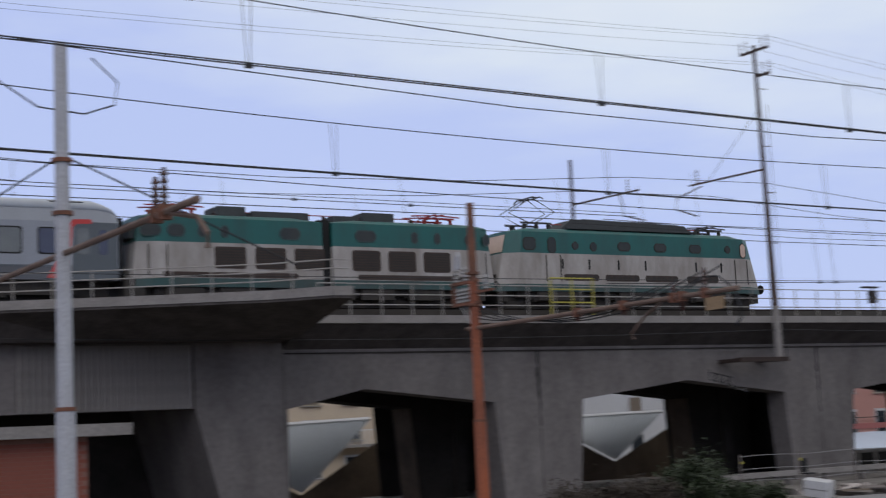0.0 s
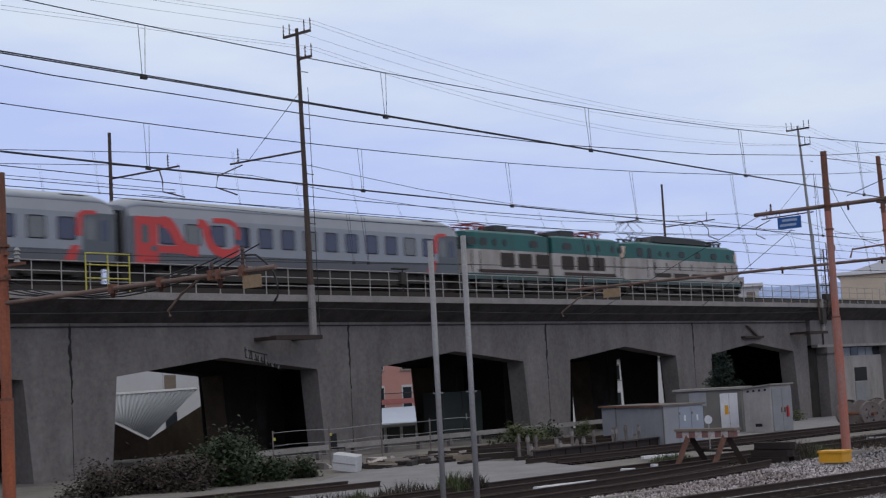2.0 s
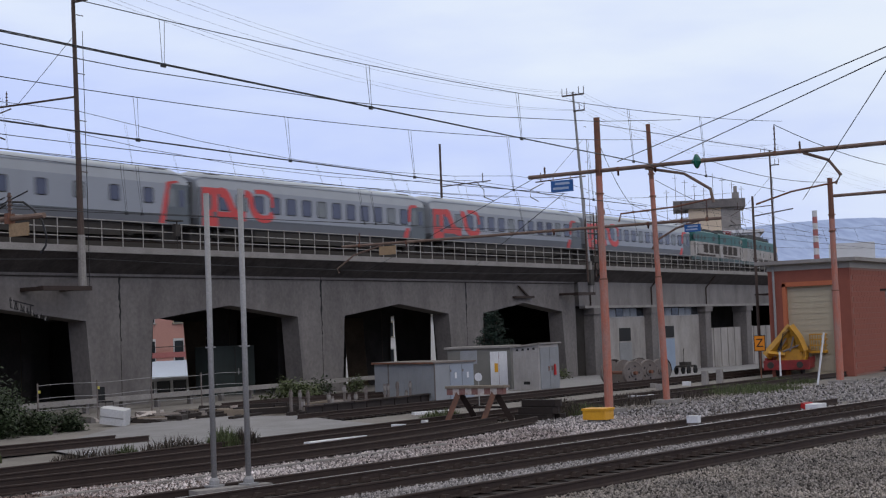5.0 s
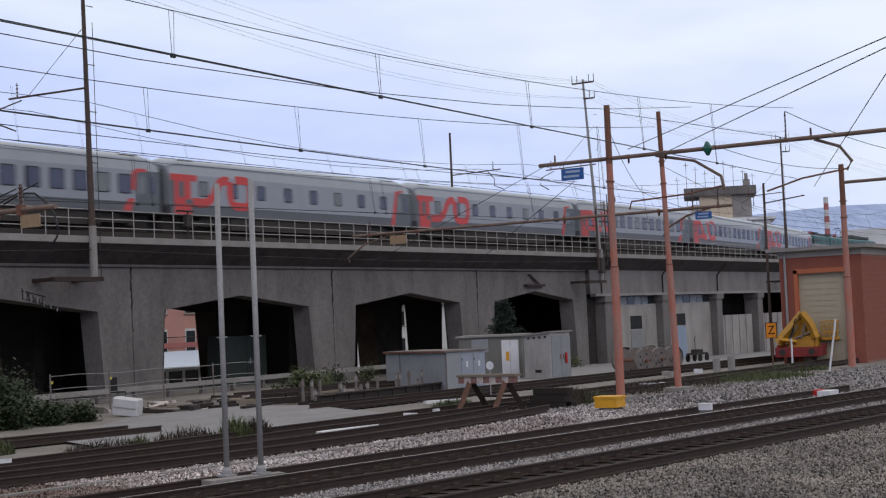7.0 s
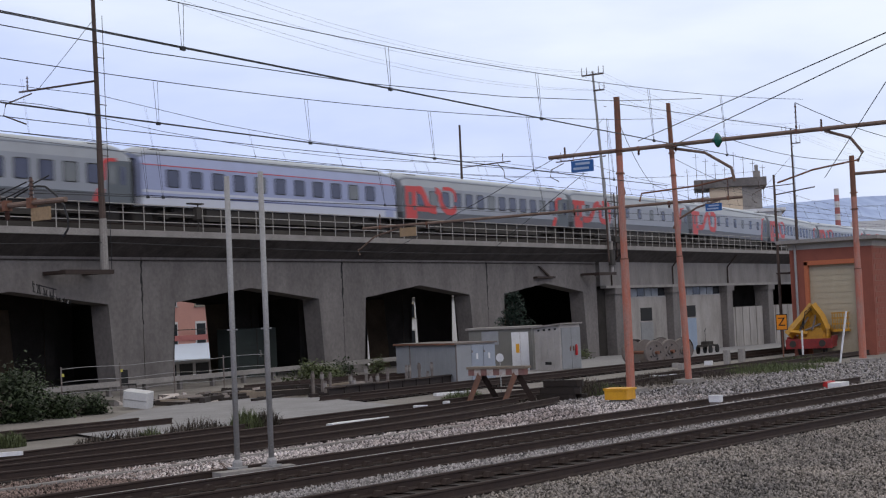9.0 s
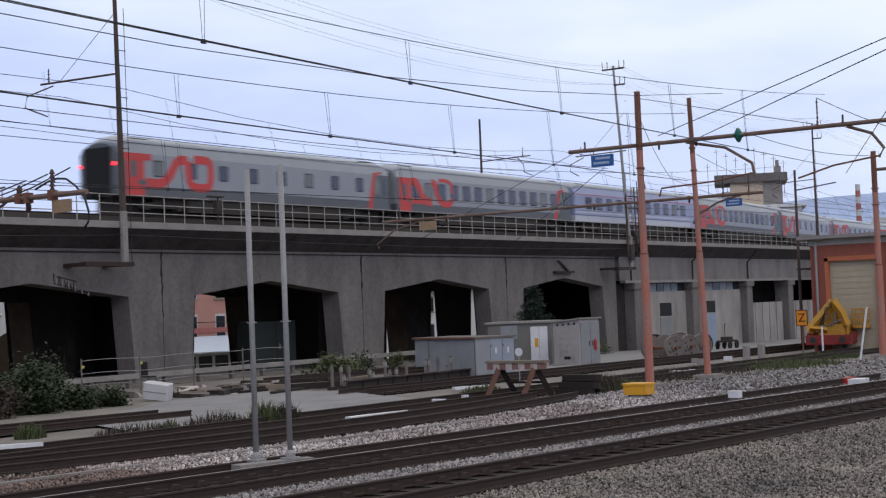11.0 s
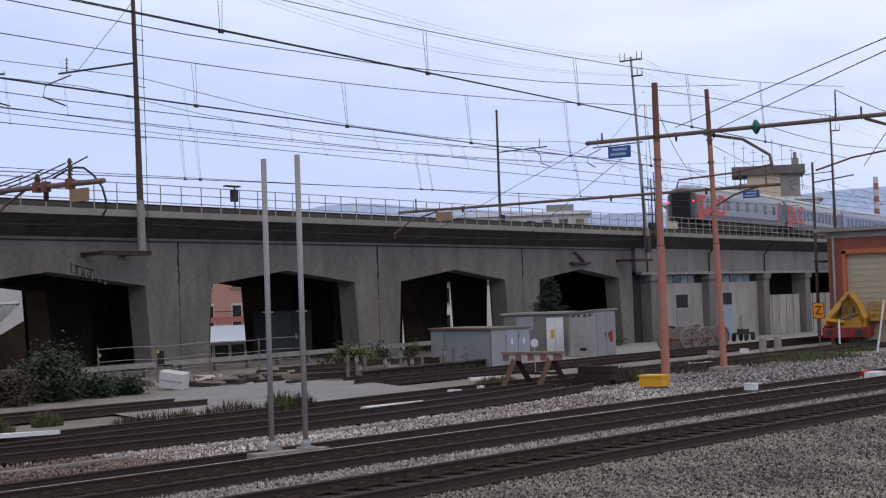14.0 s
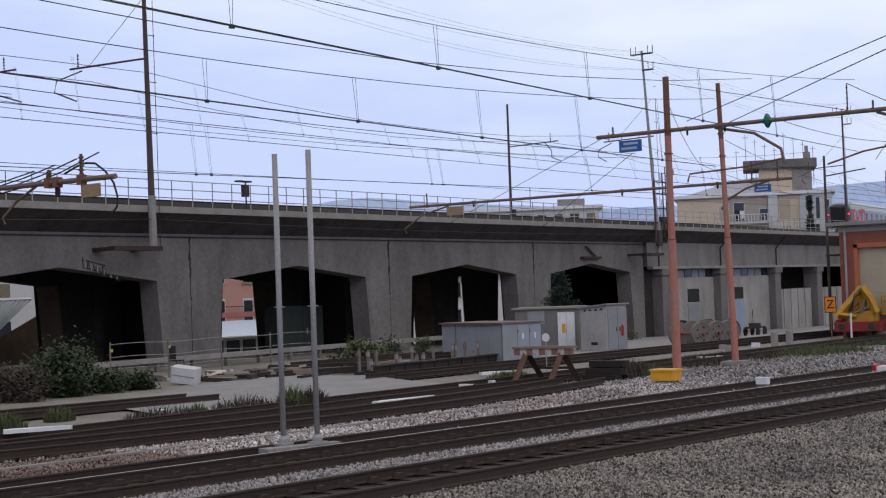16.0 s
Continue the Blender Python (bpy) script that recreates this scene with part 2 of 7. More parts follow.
def build_track(name, path, x0, x1, gauge, label, shiny, ties, lie=None, z0=0.06):
    t = thing(name, (0, 0, 0), label, "railway track", "tracks of the yard", "structure")
    for off in (-gauge / 2, gauge / 2):
        r = part("rail", rail_mesh(path, x0, x1, off, z0, lie=lie), [RAIL_SIDE, RAIL_TOP], t)
        for p in r.data.polygons:
            if shiny and p.normal.z > 0.9 and p.center.z > z0 + 0.18:
                p.material_index = 1
    if ties:
        a, b = ties
        for i in range(int((b - a) / 0.62)):
            x = a + i * 0.62
            s = new("sleeper", SLEEPER_DATA)
            s.parent = t
            s.matrix_basis = pose(x, path(x), z0 - 0.055 + (lie(x, path(x)) if lie else 0), 0, 0, math.degrees(math.atan((path(x + 1) - path(x)))))
    return t


build_track("main_track", NEAR_1, -60, 140, 1.72, "main running track with worn rails on grey ballast", True, (10, 75))
build_track("main_track", NEAR_2, -60, 140, 1.76, "second main track with bright rail heads on ballast", True, (12, 80))
build_track("siding_track", YARD_A, 8, 44.6, 1.6, "rusty siding with dark oily sleepers", False, (16, 44), low)
build_track("siding_track", YARD_B, -60, 100, 1.6, "rusty siding half sunk in weeds", False, (20, 60), low)
build_track("siding_track", YARD_C, -60, 36, 1.5, "disused siding beside overgrown brush", False, None, low)
build_track("siding_track", YARD_D, 46, 150, 1.5, "rusty siding curving past a buffer stop", False, (46, 100), low)
turn_rail = thing("turnout_rail", (0, 0, 0), "switch rail lying close beside the main track", "rail", "tracks of the yard", "structure")
part("rail", rail_mesh(TURNOUT, -60, 54, 0, 0.06), RAIL_SIDE, turn_rail)
# rail clips on the near tracks
CLIP = Mesh().prism([(-0.13, 0.0), (0.13, 0.0), (0.05, 0.1), (-0.05, 0.1)], "y", -0.07, 0.07).data("rail_clip", RAIL_SIDE)
for line, half in ((NEAR_1, 0.86), (NEAR_2, 0.88)):
    clips = thing("rail_clips", (0, 0, 0), "rusty clips holding the rail foot to the sleepers", "rail clip", "tracks of the yard", "structure")
    for i in range(60):
        x = 15.0 + 0.62 * i
        for side in (-1, 1):
            c = new("clip", CLIP)
            c.parent = clips
            c.matrix_basis = pose(x, line(x) + side * (half - 0.13), 0.06, 0, 0, -8.5)

# ---- viaduct ----
VY, BACK = 55.69, 63.3
RAIL_Z, TRACK_Y = 8.88, 57.84
DECK = 8.3
JOINTS = [39.53 + 17.98 * i for i in range(5)]


def swerve(x):
    """How far the line on the viaduct bends away from the yard, and how far it sinks, past the arcade."""
    u = min(max(x - 125, 0), 51)
    far = min(max(x - 176, 0), 40)
    return 0.00117 * u * u + 0.119 * (far - far * far / 80), 0.00016 * u * u


def build_viaduct():
    v = thing("viaduct", (0, 0, 0), "grey weathered concrete railway viaduct with faceted openings", "viaduct", kind="structure")
    for y0, y1, mat in ((VY, VY + 1.3, CONCRETE), (BACK, BACK + 1.8, DARK_SHADE)):
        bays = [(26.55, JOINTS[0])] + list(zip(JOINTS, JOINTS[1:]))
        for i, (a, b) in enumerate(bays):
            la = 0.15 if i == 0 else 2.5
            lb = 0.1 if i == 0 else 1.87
            if mat is DARK_SHADE and i:
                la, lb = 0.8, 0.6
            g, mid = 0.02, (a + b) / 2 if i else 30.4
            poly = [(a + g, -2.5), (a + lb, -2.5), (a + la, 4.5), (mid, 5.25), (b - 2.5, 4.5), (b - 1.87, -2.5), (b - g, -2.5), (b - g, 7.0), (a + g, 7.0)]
            pan = part("bay_panel", Mesh().prism(poly, "y", y0, y1), [mat, BROWN_LIT], v)
            # Back row: side faces take a lit brown, the others a painted shade.
            if mat is DARK_SHADE:
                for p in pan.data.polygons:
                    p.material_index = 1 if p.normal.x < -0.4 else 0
    # dark seams where two panels meet
    rnd = random.Random(11)
    for x in JOINTS[:4]:
        row, z = [], 6.85
        while z > 3.2:
            row.append((x + rnd.uniform(-0.05, 0.05), rnd.uniform(0.03, 0.1) * (1 if z > 4.6 else 0.4), z))
            z -= rnd.uniform(0.12, 0.3)
        poly = [(a - w, z) for a, w, z in row] + [(a + w, z) for a, w, z in row[::-1]]
        part("crack", Mesh().prism(poly, "y", VY - 0.012, VY + 0.02), BLACK, v)
        part("seam", Mesh().box(x - 0.015, x + 0.015, VY - 0.006, VY + 0.02, 0.0, 3.2), DARK_SHADE, v)
    # tie bracket and spalled patches
    part("bracket", Mesh().box(100.6, 103.6, VY - 0.35, VY, 5.62, 5.78).prism([(101.2, 6.6), (101.45, 6.6), (103.0, 5.8), (102.7, 5.8)], "y", VY - 0.2, VY - 0.1), RAIL_SIDE, v)
    # faded scribbles over an opening
    for k in range(18):
        x, z = 50.0 + 0.14 * k, 5.22 - 0.04 * k
        h = rnd.uniform(0.3, 0.55) if k < 10 else rnd.uniform(0.1, 0.3)
        st = [(x + rnd.uniform(-0.05, 0.05), z + h * q / 3) for q in range(4)]
        part("scribble", Mesh().prism([(a - 0.03, b) for a, b in st] + [(a + 0.03, b) for a, b in st[::-1]], "y", VY - 0.006, VY + 0.02), (BLACK, CONCRETE_EDGE, BLACK)[k % 3], v)
    for z in (5.2, 5.58):
        part("scribble", Mesh().prism([(50.0, z), (51.5, z - 0.3), (51.5, z - 0.24), (50.0, z + 0.06)], "y", VY - 0.004, VY + 0.02), BLACK, v)
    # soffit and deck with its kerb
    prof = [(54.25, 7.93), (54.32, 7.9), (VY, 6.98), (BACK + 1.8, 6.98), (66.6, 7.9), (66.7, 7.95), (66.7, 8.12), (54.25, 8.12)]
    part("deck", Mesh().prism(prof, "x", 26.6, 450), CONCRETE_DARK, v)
    part("kerb", Mesh().box(54.17, 54.62, 8.12, DECK, 26.6, 26.7).prism([(54.17, 7.96), (54.62, 8.124), (54.62, DECK), (54.17, DECK)], "x", 26.6, 450), CONCRETE_EDGE, v)
    part("kerb", Mesh().prism([(66.35, 8.124), (66.8, 7.96), (66.8, DECK), (66.35, DECK)], "x", 26.6, 450), CONCRETE_EDGE, v)
    part("ballast_bed", Mesh().prism([(54.7, 8.124), (66.3, 8.124), (66.0, 8.72), (56.0, 8.72)], "x", -240, 125), DARK_SHADE, v)
    bed_m = Mesh()
    xs = [125 + 5 * i for i in range(20)] + [450]
    for x in xs:
        b, d = swerve(x)
        bed_m.v += [(x, 54.7, 8.124), (x, 66.3 + b, 8.124), (x, 66.0 + b, 8.72 - d), (x, 56.0, 8.72 - d)]
    bed_m.f = [(i * 4 + k, i * 4 + (k + 1) % 4, i * 4 + 4 + (k + 1) % 4, i * 4 + 4 + k) for i in range(len(xs) - 1) for k in range(4)]
    part("ballast_bed", bed_m, DARK_SHADE, v)
    part("wide_deck", Mesh().box(150, 450, 66.81, 73.0, 7.6, 8.12), CONCRETE_DARK, v)
    part("drip_rail", Mesh().box(26.6, 112, VY - 0.06, VY - 0.005, 6.78, 6.84), DARK_SHADE, v)
    return v


build_viaduct()


def build_left_bridge():
    b = thing("bridge_abutment", (0, 0, 0), "older concrete bridge with flared deck, ribbed beam and stained pier", "bridge", kind="structure")
    part("pier", Mesh().prism([(22.6, 7.5), (26.53, 7.5), (26.53, 0.0), (26.53, -0.6), (24.0, -0.6), (22.6, 4.65)], "y", VY - 0.03, 64), CONCRETE, b)
    beam = Mesh().box(-240, 22.58, VY + 0.05, VY + 0.8, 4.65, 7.5)
    part("ribbed_beam", beam, CONCRETE, b)
    # Ribs are coloured paler to paint the relief that flat light hides.
    rib = Mesh().box(0, 0.13, VY - 0.1, VY + 0.052, 4.67, 7.2).data("rib", CONCRETE_EDGE)
    for i in range(42):
        if 10 <= i <= 13:
            continue
        r = new("rib", rib)
        r.parent = b
        r.matrix_basis = pose(12.0 + i * 0.25, 0, 0)
    top = [(-240, 54.0), (13.5, 54.0), (17.9, 51.8), (23.0, 48.9), (24.6, 47.2), (25.4, 47.2), (27.1, 54.2), (27.4, 66.7), (-240, 66.7)]
    foot = [(-240, 55.0), (13.5, 55.0), (17.9, 54.4), (23.4, 53.5), (25.3, 53.2), (26.0, 53.2), (26.5, 55.6), (26.5, 65.0), (-240, 65.0)]
    m = Mesh()
    n = len(top)
    v = [(x, y, 8.6) for x, y in top] + [(x, y, 8.28) for x, y in top] + [(x, y, 7.3) for x, y in foot]
    f = [tuple(range(n)), tuple(range(2 * n, 3 * n))[::-1]]
    for k in (0, n):
        f += [(k + i, k + (i + 1) % n, k + n + (i + 1) % n, k + n + i) for i in range(n)]
    m.add(v, f)
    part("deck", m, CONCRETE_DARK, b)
    k = Mesh()
    for (x0, y0), (x1, y1) in zip(top[:6], top[1:7]):
        d = Vector((x1 - x0, y1 - y0, 0)).normalized()
        s = Vector((-d.y, d.x, 0)) * 0.35
        o = Vector((d.y, -d.x, 0)) * 0.04
        q = [Vector((x0, y0, 0)) + o, Vector((x1, y1, 0)) + o, Vector((x1, y1, 0)) + s, Vector((x0, y0, 0)) + s]
        k.prism([(p.x, p.y) for p in q], "z", 8.38, 8.72)
    part("kerb", k, CONCRETE_EDGE, b)
    # Dark colour paints the gloom behind the left opening.
    part("inner_wall", Mesh().box(-240, 24, 63.2, 64, -0.6, 7.3), DARK_SHADE, b)
    # railing on the flared edge
    edge = [Vector((x, y, 8.72)) for x, y in ((-20, 54.2), (13.5, 54.15), (17.9, 52.0), (23.0, 49.1), (24.7, 47.4), (25.3, 47.4))]
    for h in (0.35, 0.68, 1.0):
        part("rail", Mesh().tube([p + Vector((0, 0, h)) for p in edge], 0.028, 5), STEEL_WHITE, b)
    for i in range(10):
        t = i / 9
        p = edge[1].lerp(edge[4], t)
        p = Vector((p.x, 54.15 + (p.x - 13.5) * (47.4 - 54.15) / 11.2 + 0.12 * math.sin(t * 3.1), 8.6))
        part("post", Mesh().tube([p, p + Vector((0, 0, 1.14))], 0.03, 5), STEEL_WHITE, b)
    return b


build_left_bridge()


def build_rear_infill():
    # Walls and slab are added to keep the bays dark except for slivers.
    w = thing("rear_wall", (0, 0, 0), "dark walls added to close the view through the viaduct", "wall", kind="structure")
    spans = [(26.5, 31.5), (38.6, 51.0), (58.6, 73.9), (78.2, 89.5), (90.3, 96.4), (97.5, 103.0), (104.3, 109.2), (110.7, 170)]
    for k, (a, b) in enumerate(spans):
        part("panel", Mesh().prism([(a, -2.2), (b, -2.2), (b + 0.62, 6.95), (a - 0.62, 6.95)], "y", 69.0 + 0.09 * (k % 2), 69.06 + 0.09 * (k % 2)), DARK_SHADE, w)
    part("slab", Mesh().box(26.6, 170, 64.9, 70.0, 6.9, 7.3), DARK_SHADE, w)
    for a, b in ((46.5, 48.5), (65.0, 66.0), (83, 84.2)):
        part("cross_wall", Mesh().box(a, a + 0.4, 65.2, 69.0, -2, 6.9), DARK_SHADE, w)


build_rear_infill()


def build_arcade():
    """The stretch of the viaduct with walled-up bays and pilasters."""
    a = thing("walled_arcade", (0, 0, 0), "viaduct stretch walled up with concrete panels, windows and doors", "viaduct", kind="structure")
    part("lintel", Mesh().box(112.2, 330, VY, VY + 1.3, 4.95, 7.0), ARCADE_LINTEL, a)
    part("ledge", Mesh().box(112.4, 200, VY - 0.45, VY + 0.1, 4.72, 4.95), CONCRETE_EDGE, a)
    # The recess shade is put into this dark colour.
    part("recess", Mesh().box(112.2, 114.0, VY + 0.5, VY + 1.2, -2.4, 4.72), DARK_SHADE, a)
    pil = Mesh().box(-0.75, 0.75, -0.35, 1.2, -2.6, 4.2, 0.04).box(-0.95, 0.95, -0.5, 1.2, 4.2, 4.72, 0.04).data("pilaster", CONCRETE)
    for x in (115.0, 127.2, 140.6, 152.4, 164.5, 176.5):
        p = new("pilaster", pil)
        p.parent = a
        p.matrix_basis = pose(x, VY, 0)
    for x0, x1 in ((115.8, 126.4), (128.0, 139.8)):
        part("infill_wall", Mesh().box(x0, x1, VY + 0.35, VY + 0.6, -2.4, 3.85), ARCADE_WALL, a)
        n = 7
        for i in range(n):
            u = x0 + (x1 - x0) * i / n
            part("window_pane", Mesh().box(u + 0.08, u + (x1 - x0) / n - 0.08, VY + 0.42, VY + 0.5, 3.95, 4.66), GLASS_DIM if i % 3 else GLASS_DARK, a)
        part("window_frame", Mesh().box(x0, x1, VY + 0.38, VY + 0.56, 3.851, 3.94), GALV, a)
    d = part("door", Mesh().box(120.6, 123.2, VY + 0.29, VY + 0.352, -1.9, 1.6), DOOR_GREY, a, "grey double door")
    part("fanlight", Mesh().box(120.7, 123.1, VY + 0.31, VY + 0.352, 1.72, 2.9), BLACK, d)
    d = part("door", Mesh().box(130.6, 133.2, VY + 0.29, VY + 0.352, -1.9, 1.7), DOOR_BLUE, a, "pale blue double door")
    part("fanlight", Mesh().box(130.6, 133.2, VY + 0.31, VY + 0.352, 1.8, 2.9), BLACK, d)
    for x0, x1 in ((141.5, 151.5), (153.3, 163.5)):
        n = 5
        for i in range(n):
            u = x0 + (x1 - x0) * i / n
            part("board_panel", Mesh().box(u + 0.11, u + (x1 - x0) / n - 0.11, VY + 0.3, VY + 0.42, -2.4, 2.5), ARCADE_WALL, a)
    # Dark colour stands for the shade deep in the open bays.
    part("back_wall", Mesh().box(140, 200, VY + 6, VY + 6.4, -2.5, 5), DARK_SHADE, a)
    part("end_wall", Mesh().box(166, 330, VY + 0.3, VY + 1.0, -2.6, 4.95), CONCRETE, a)
    for x in (114.2, 127.2, 140.9):
        part("downpipe", Mesh().tube([(x, 54.5, 7.8), (x, VY - 0.12, 6.6), (x, VY - 0.12, 4.9)], 0.07, 6), RAIL_SIDE, a)


def build_railing(y, x0, x1, label):
    r = thing("railing", (0, y, DECK), label, "railing", "railings of the viaduct", "structure")
    for h in (0.46, 0.9, 1.36):
        part("rail", Mesh().tube([(x0, 0, h), (x1, 0, h)], 0.026, 5), STEEL_WHITE, r)
    post = Mesh().tube([(0, 0, -0.1), (0, 0, 1.38)], 0.03, 5).data("post", STEEL_WHITE)
    n = int((x1 - x0) / 1.52)
    for i in range(n + 1):
        p = new("post", post)
        p.parent = r
        p.matrix_basis = pose(x0 + i * 1.52, 0, 0)


ARCADE_WALL = material("pale_stained_panel", (0.35, 0.325, 0.30), 0.9, spots=(0.15, 0.135, 0.12), scale=0.7, amount=0.8, fine=8, bump=0.15, streak=0.35, grit=0.2)
ARCADE_LINTEL = material("arcade_concrete", (0.225, 0.208, 0.195), 0.9, spots=(0.09, 0.082, 0.076), scale=0.5, amount=0.8, fine=8, bump=0.2, streak=0.4, grit=0.2)
GLASS_DIM = material("dusty_pane", (0.20, 0.22, 0.24), 0.3, spots=(0.10, 0.11, 0.12), scale=1.5, amount=0.8, bump=0.02)
GLASS_DARK = material("dark_pane", (0.03, 0.035, 0.04), 0.15, bump=0.0, spec=0.5)
DOOR_GREY = material("grey_door_paint", (0.22, 0.22, 0.22), 0.7, spots=(0.14, 0.14, 0.13), scale=1.2, amount=0.6)
DOOR_BLUE = material("pale_blue_door_paint", (0.24, 0.30, 0.38), 0.7, spots=(0.18, 0.22, 0.27), scale=1.2, amount=0.6)
build_arcade()
build_railing(54.36, 27.6, 330, "grey steel railing along the viaduct edge")
build_railing(66.5, 27.6, 200, "grey steel railing along the far edge")
for y in (TRACK_Y, 62.3):
    v = thing("viaduct_track", (0, 0, 0), "railway track on the viaduct deck", "railway track", "tracks of the viaduct", "structure")
    for off in (-0.75, 0.75):
        part("rail", rail_mesh(lambda x: y + swerve(x)[0], -240, 450, off, 8.713, 5.0, lambda x, q: -swerve(x)[1]), RAIL_SIDE, v)


# ---- train ----
def paint(name, c, dirt, amount=0.45, rough=0.45):
    return material(name, c, rough, spots=dirt, scale=0.9, amount=amount, fine=14, bump=0.03, spec=0.4, streak=0.35, grit=0.1)


COACH_GREY = paint("coach_grey_paint", (0.26, 0.275, 0.30), (0.20, 0.21, 0.225), 0.45, 0.28)
COACH_ROOF = paint("coach_roof_paint", (0.315, 0.34, 0.38), (0.20, 0.215, 0.225), 0.7, 0.3)
COACH_SKIRT = paint("coach_skirt_paint", (0.10, 0.104, 0.115), (0.07, 0.07, 0.074))
COACH_DOOR = paint("coach_door_paint", (0.095, 0.11, 0.12), (0.07, 0.075, 0.08))
COACH_RED = paint("coach_red_lettering", (0.52, 0.045, 0.04), (0.38, 0.05, 0.045), 0.5)
COACH_BLUE = paint("pale_blue_coach_paint", (0.29, 0.325, 0.48), (0.23, 0.255, 0.36))
COACH_WHITE = paint("white_stripe_paint", (0.48, 0.50, 0.56), (0.4, 0.41, 0.44))
COACH_INDIGO = paint("dark_blue_stripe", (0.05, 0.06, 0.16), (0.05, 0.05, 0.1))
# Bluish sky reflection is put into the pane colour.
PANE = material("sky_blue_coach_pane", (0.038, 0.042, 0.07), 0.1, spots=(0.06, 0.066, 0.10), scale=0.6, amount=0.7, bump=0.0, spec=0.6)
PANE_PALE = material("curtained_coach_pane", (0.16, 0.17, 0.16), 0.2, spots=(0.09, 0.095, 0.1), scale=0.8, amount=0.7, bump=0.0, spec=0.5)
UNDER = material("dusty_underframe", (0.03, 0.028, 0.026), 0.9, spots=(0.06, 0.05, 0.04), scale=2, amount=0.6)
TEAL = paint("teal_locomotive_paint", (0.011, 0.112, 0.10), (0.022, 0.065, 0.06), 0.8)
TEAL_DIRTY = paint("dusty_teal_skirt", (0.02, 0.075, 0.07), (0.05, 0.045, 0.038), 0.8)
CREAM = paint("dirty_white_locomotive_paint", (0.42, 0.395, 0.37), (0.17, 0.145, 0.12), 0.85, 0.6)
GRILLE = material("brown_dust_grille", (0.06, 0.042, 0.035), 0.85, spots=(0.035, 0.026, 0.022), scale=3, amount=0.7)
ROOF_GEAR = material("sooty_roof_gear", (0.06, 0.065, 0.065), 0.8, spots=(0.03, 0.03, 0.03), scale=2, amount=0.6)
PANTO_RED = material("red_oxide_pantograph", (0.26, 0.03, 0.03), 0.6, bump=0.0)
PANTO_DARK = material("dark_pantograph_steel", (0.03, 0.028, 0.028), 0.6, bump=0.0)
TAIL_LAMP = material("red_tail_lamp", (1.0, 0.03, 0.05), 0.4, bump=0.0, emit=2.5)
LOCO_PANE = material("dusty_dark_cab_pane", (0.022, 0.03, 0.032), 0.45, spots=(0.05, 0.05, 0.045), scale=1.2, amount=0.7, bump=0.0, spec=0.3)
SHED_ROOF = material("grey_hood_plate", (0.13, 0.14, 0.14), 0.7, spots=(0.08, 0.085, 0.085), scale=1.0, amount=0.6)
BLIND = material("sunlit_cab_blind", (0.62, 0.47, 0.38), 0.7, bump=0.0)


def section(w, z0, side, roof, steps=8):
    """Upright sides and a domed roof, in y and z."""
    p = [(-w, z0), (-w, side)]
    for i in range(1, steps):
        a = math.pi * i / steps
        p.append((-w * math.cos(a) * (0.97 if 0 < i < steps else 1), side + (roof - side) * math.sin(a) ** 0.75))
    return p + [(w, side), (w, z0)]


def loft(rows):
    """rows of (x, section): a closed skin."""
    m = Mesh()
    n = len(rows[0][1])
    v = [(x, y, z) for x, s in rows for y, z in s]
    f = [tuple(range(n)), tuple(range((len(rows) - 1) * n, len(rows) * n))[::-1]]
    for i in range(len(rows) - 1):
        f += [(i * n + k, i * n + (k + 1) % n, (i + 1) * n + (k + 1) % n, (i + 1) * n + k) for k in range(n)]
    return m.add(v, f)


def bogie_data():
    m = Mesh()
    for s in (-1, 1):
        m.box(-1.7, 1.7, s * 1.05 - 0.09, s * 1.05 + 0.09, 0.42, 0.72, 0.03)
        for x in (-1.25, 1.25):
            m.box(x - 0.18, x + 0.18, s * 1.05 - 0.17, s * 1.05 + 0.17, 0.3, 0.58, 0.03)
        m.lathe((0, s * 1.05, 0.6), [(0.13, 0), (0.13, 0.35)], 10)
    m.box(-0.35, 0.35, -1.1, 1.1, 0.5, 0.95, 0.05)
    return m.data("bogie", UNDER)


BOGIE = bogie_data()
WHEELSET = Mesh().lathe((0, 0, 0), [(0.46, -0.79), (0.46, -0.66), (0.2, -0.65), (0.09, -0.6), (0.09, 0.6), (0.2, 0.65), (0.46, 0.66), (0.46, 0.79)], 20, "y").data("wheelset", UNDER)


def add_bogies(v, xs, spread=1.25):
    for x in xs:
        b = part("bogie", BOGIE, None, v)
        b.matrix_basis = pose(x, 0, 0)
        for dx in (-spread, spread):
            w = part("wheelset", WHEELSET, None, b)
            w.matrix_basis = pose(dx, 0, 0.46)


def panel(x0, x1, z0, z1, side, depth=0.012, w=1.45, cut=0.08):
    """A thin plate with clipped corners on the side of a body."""
    c = min(cut, (x1 - x0) / 3, (z1 - z0) / 3)
    poly = [(x0 + c, z0), (x1 - c, z0), (x1, z0 + c), (x1, z1 - c), (x1 - c, z1), (x0 + c, z1), (x0, z1 - c), (x0, z0 + c)]
    return Mesh().prism(poly, "y", side * (w - 0.02), side * (w + depth))


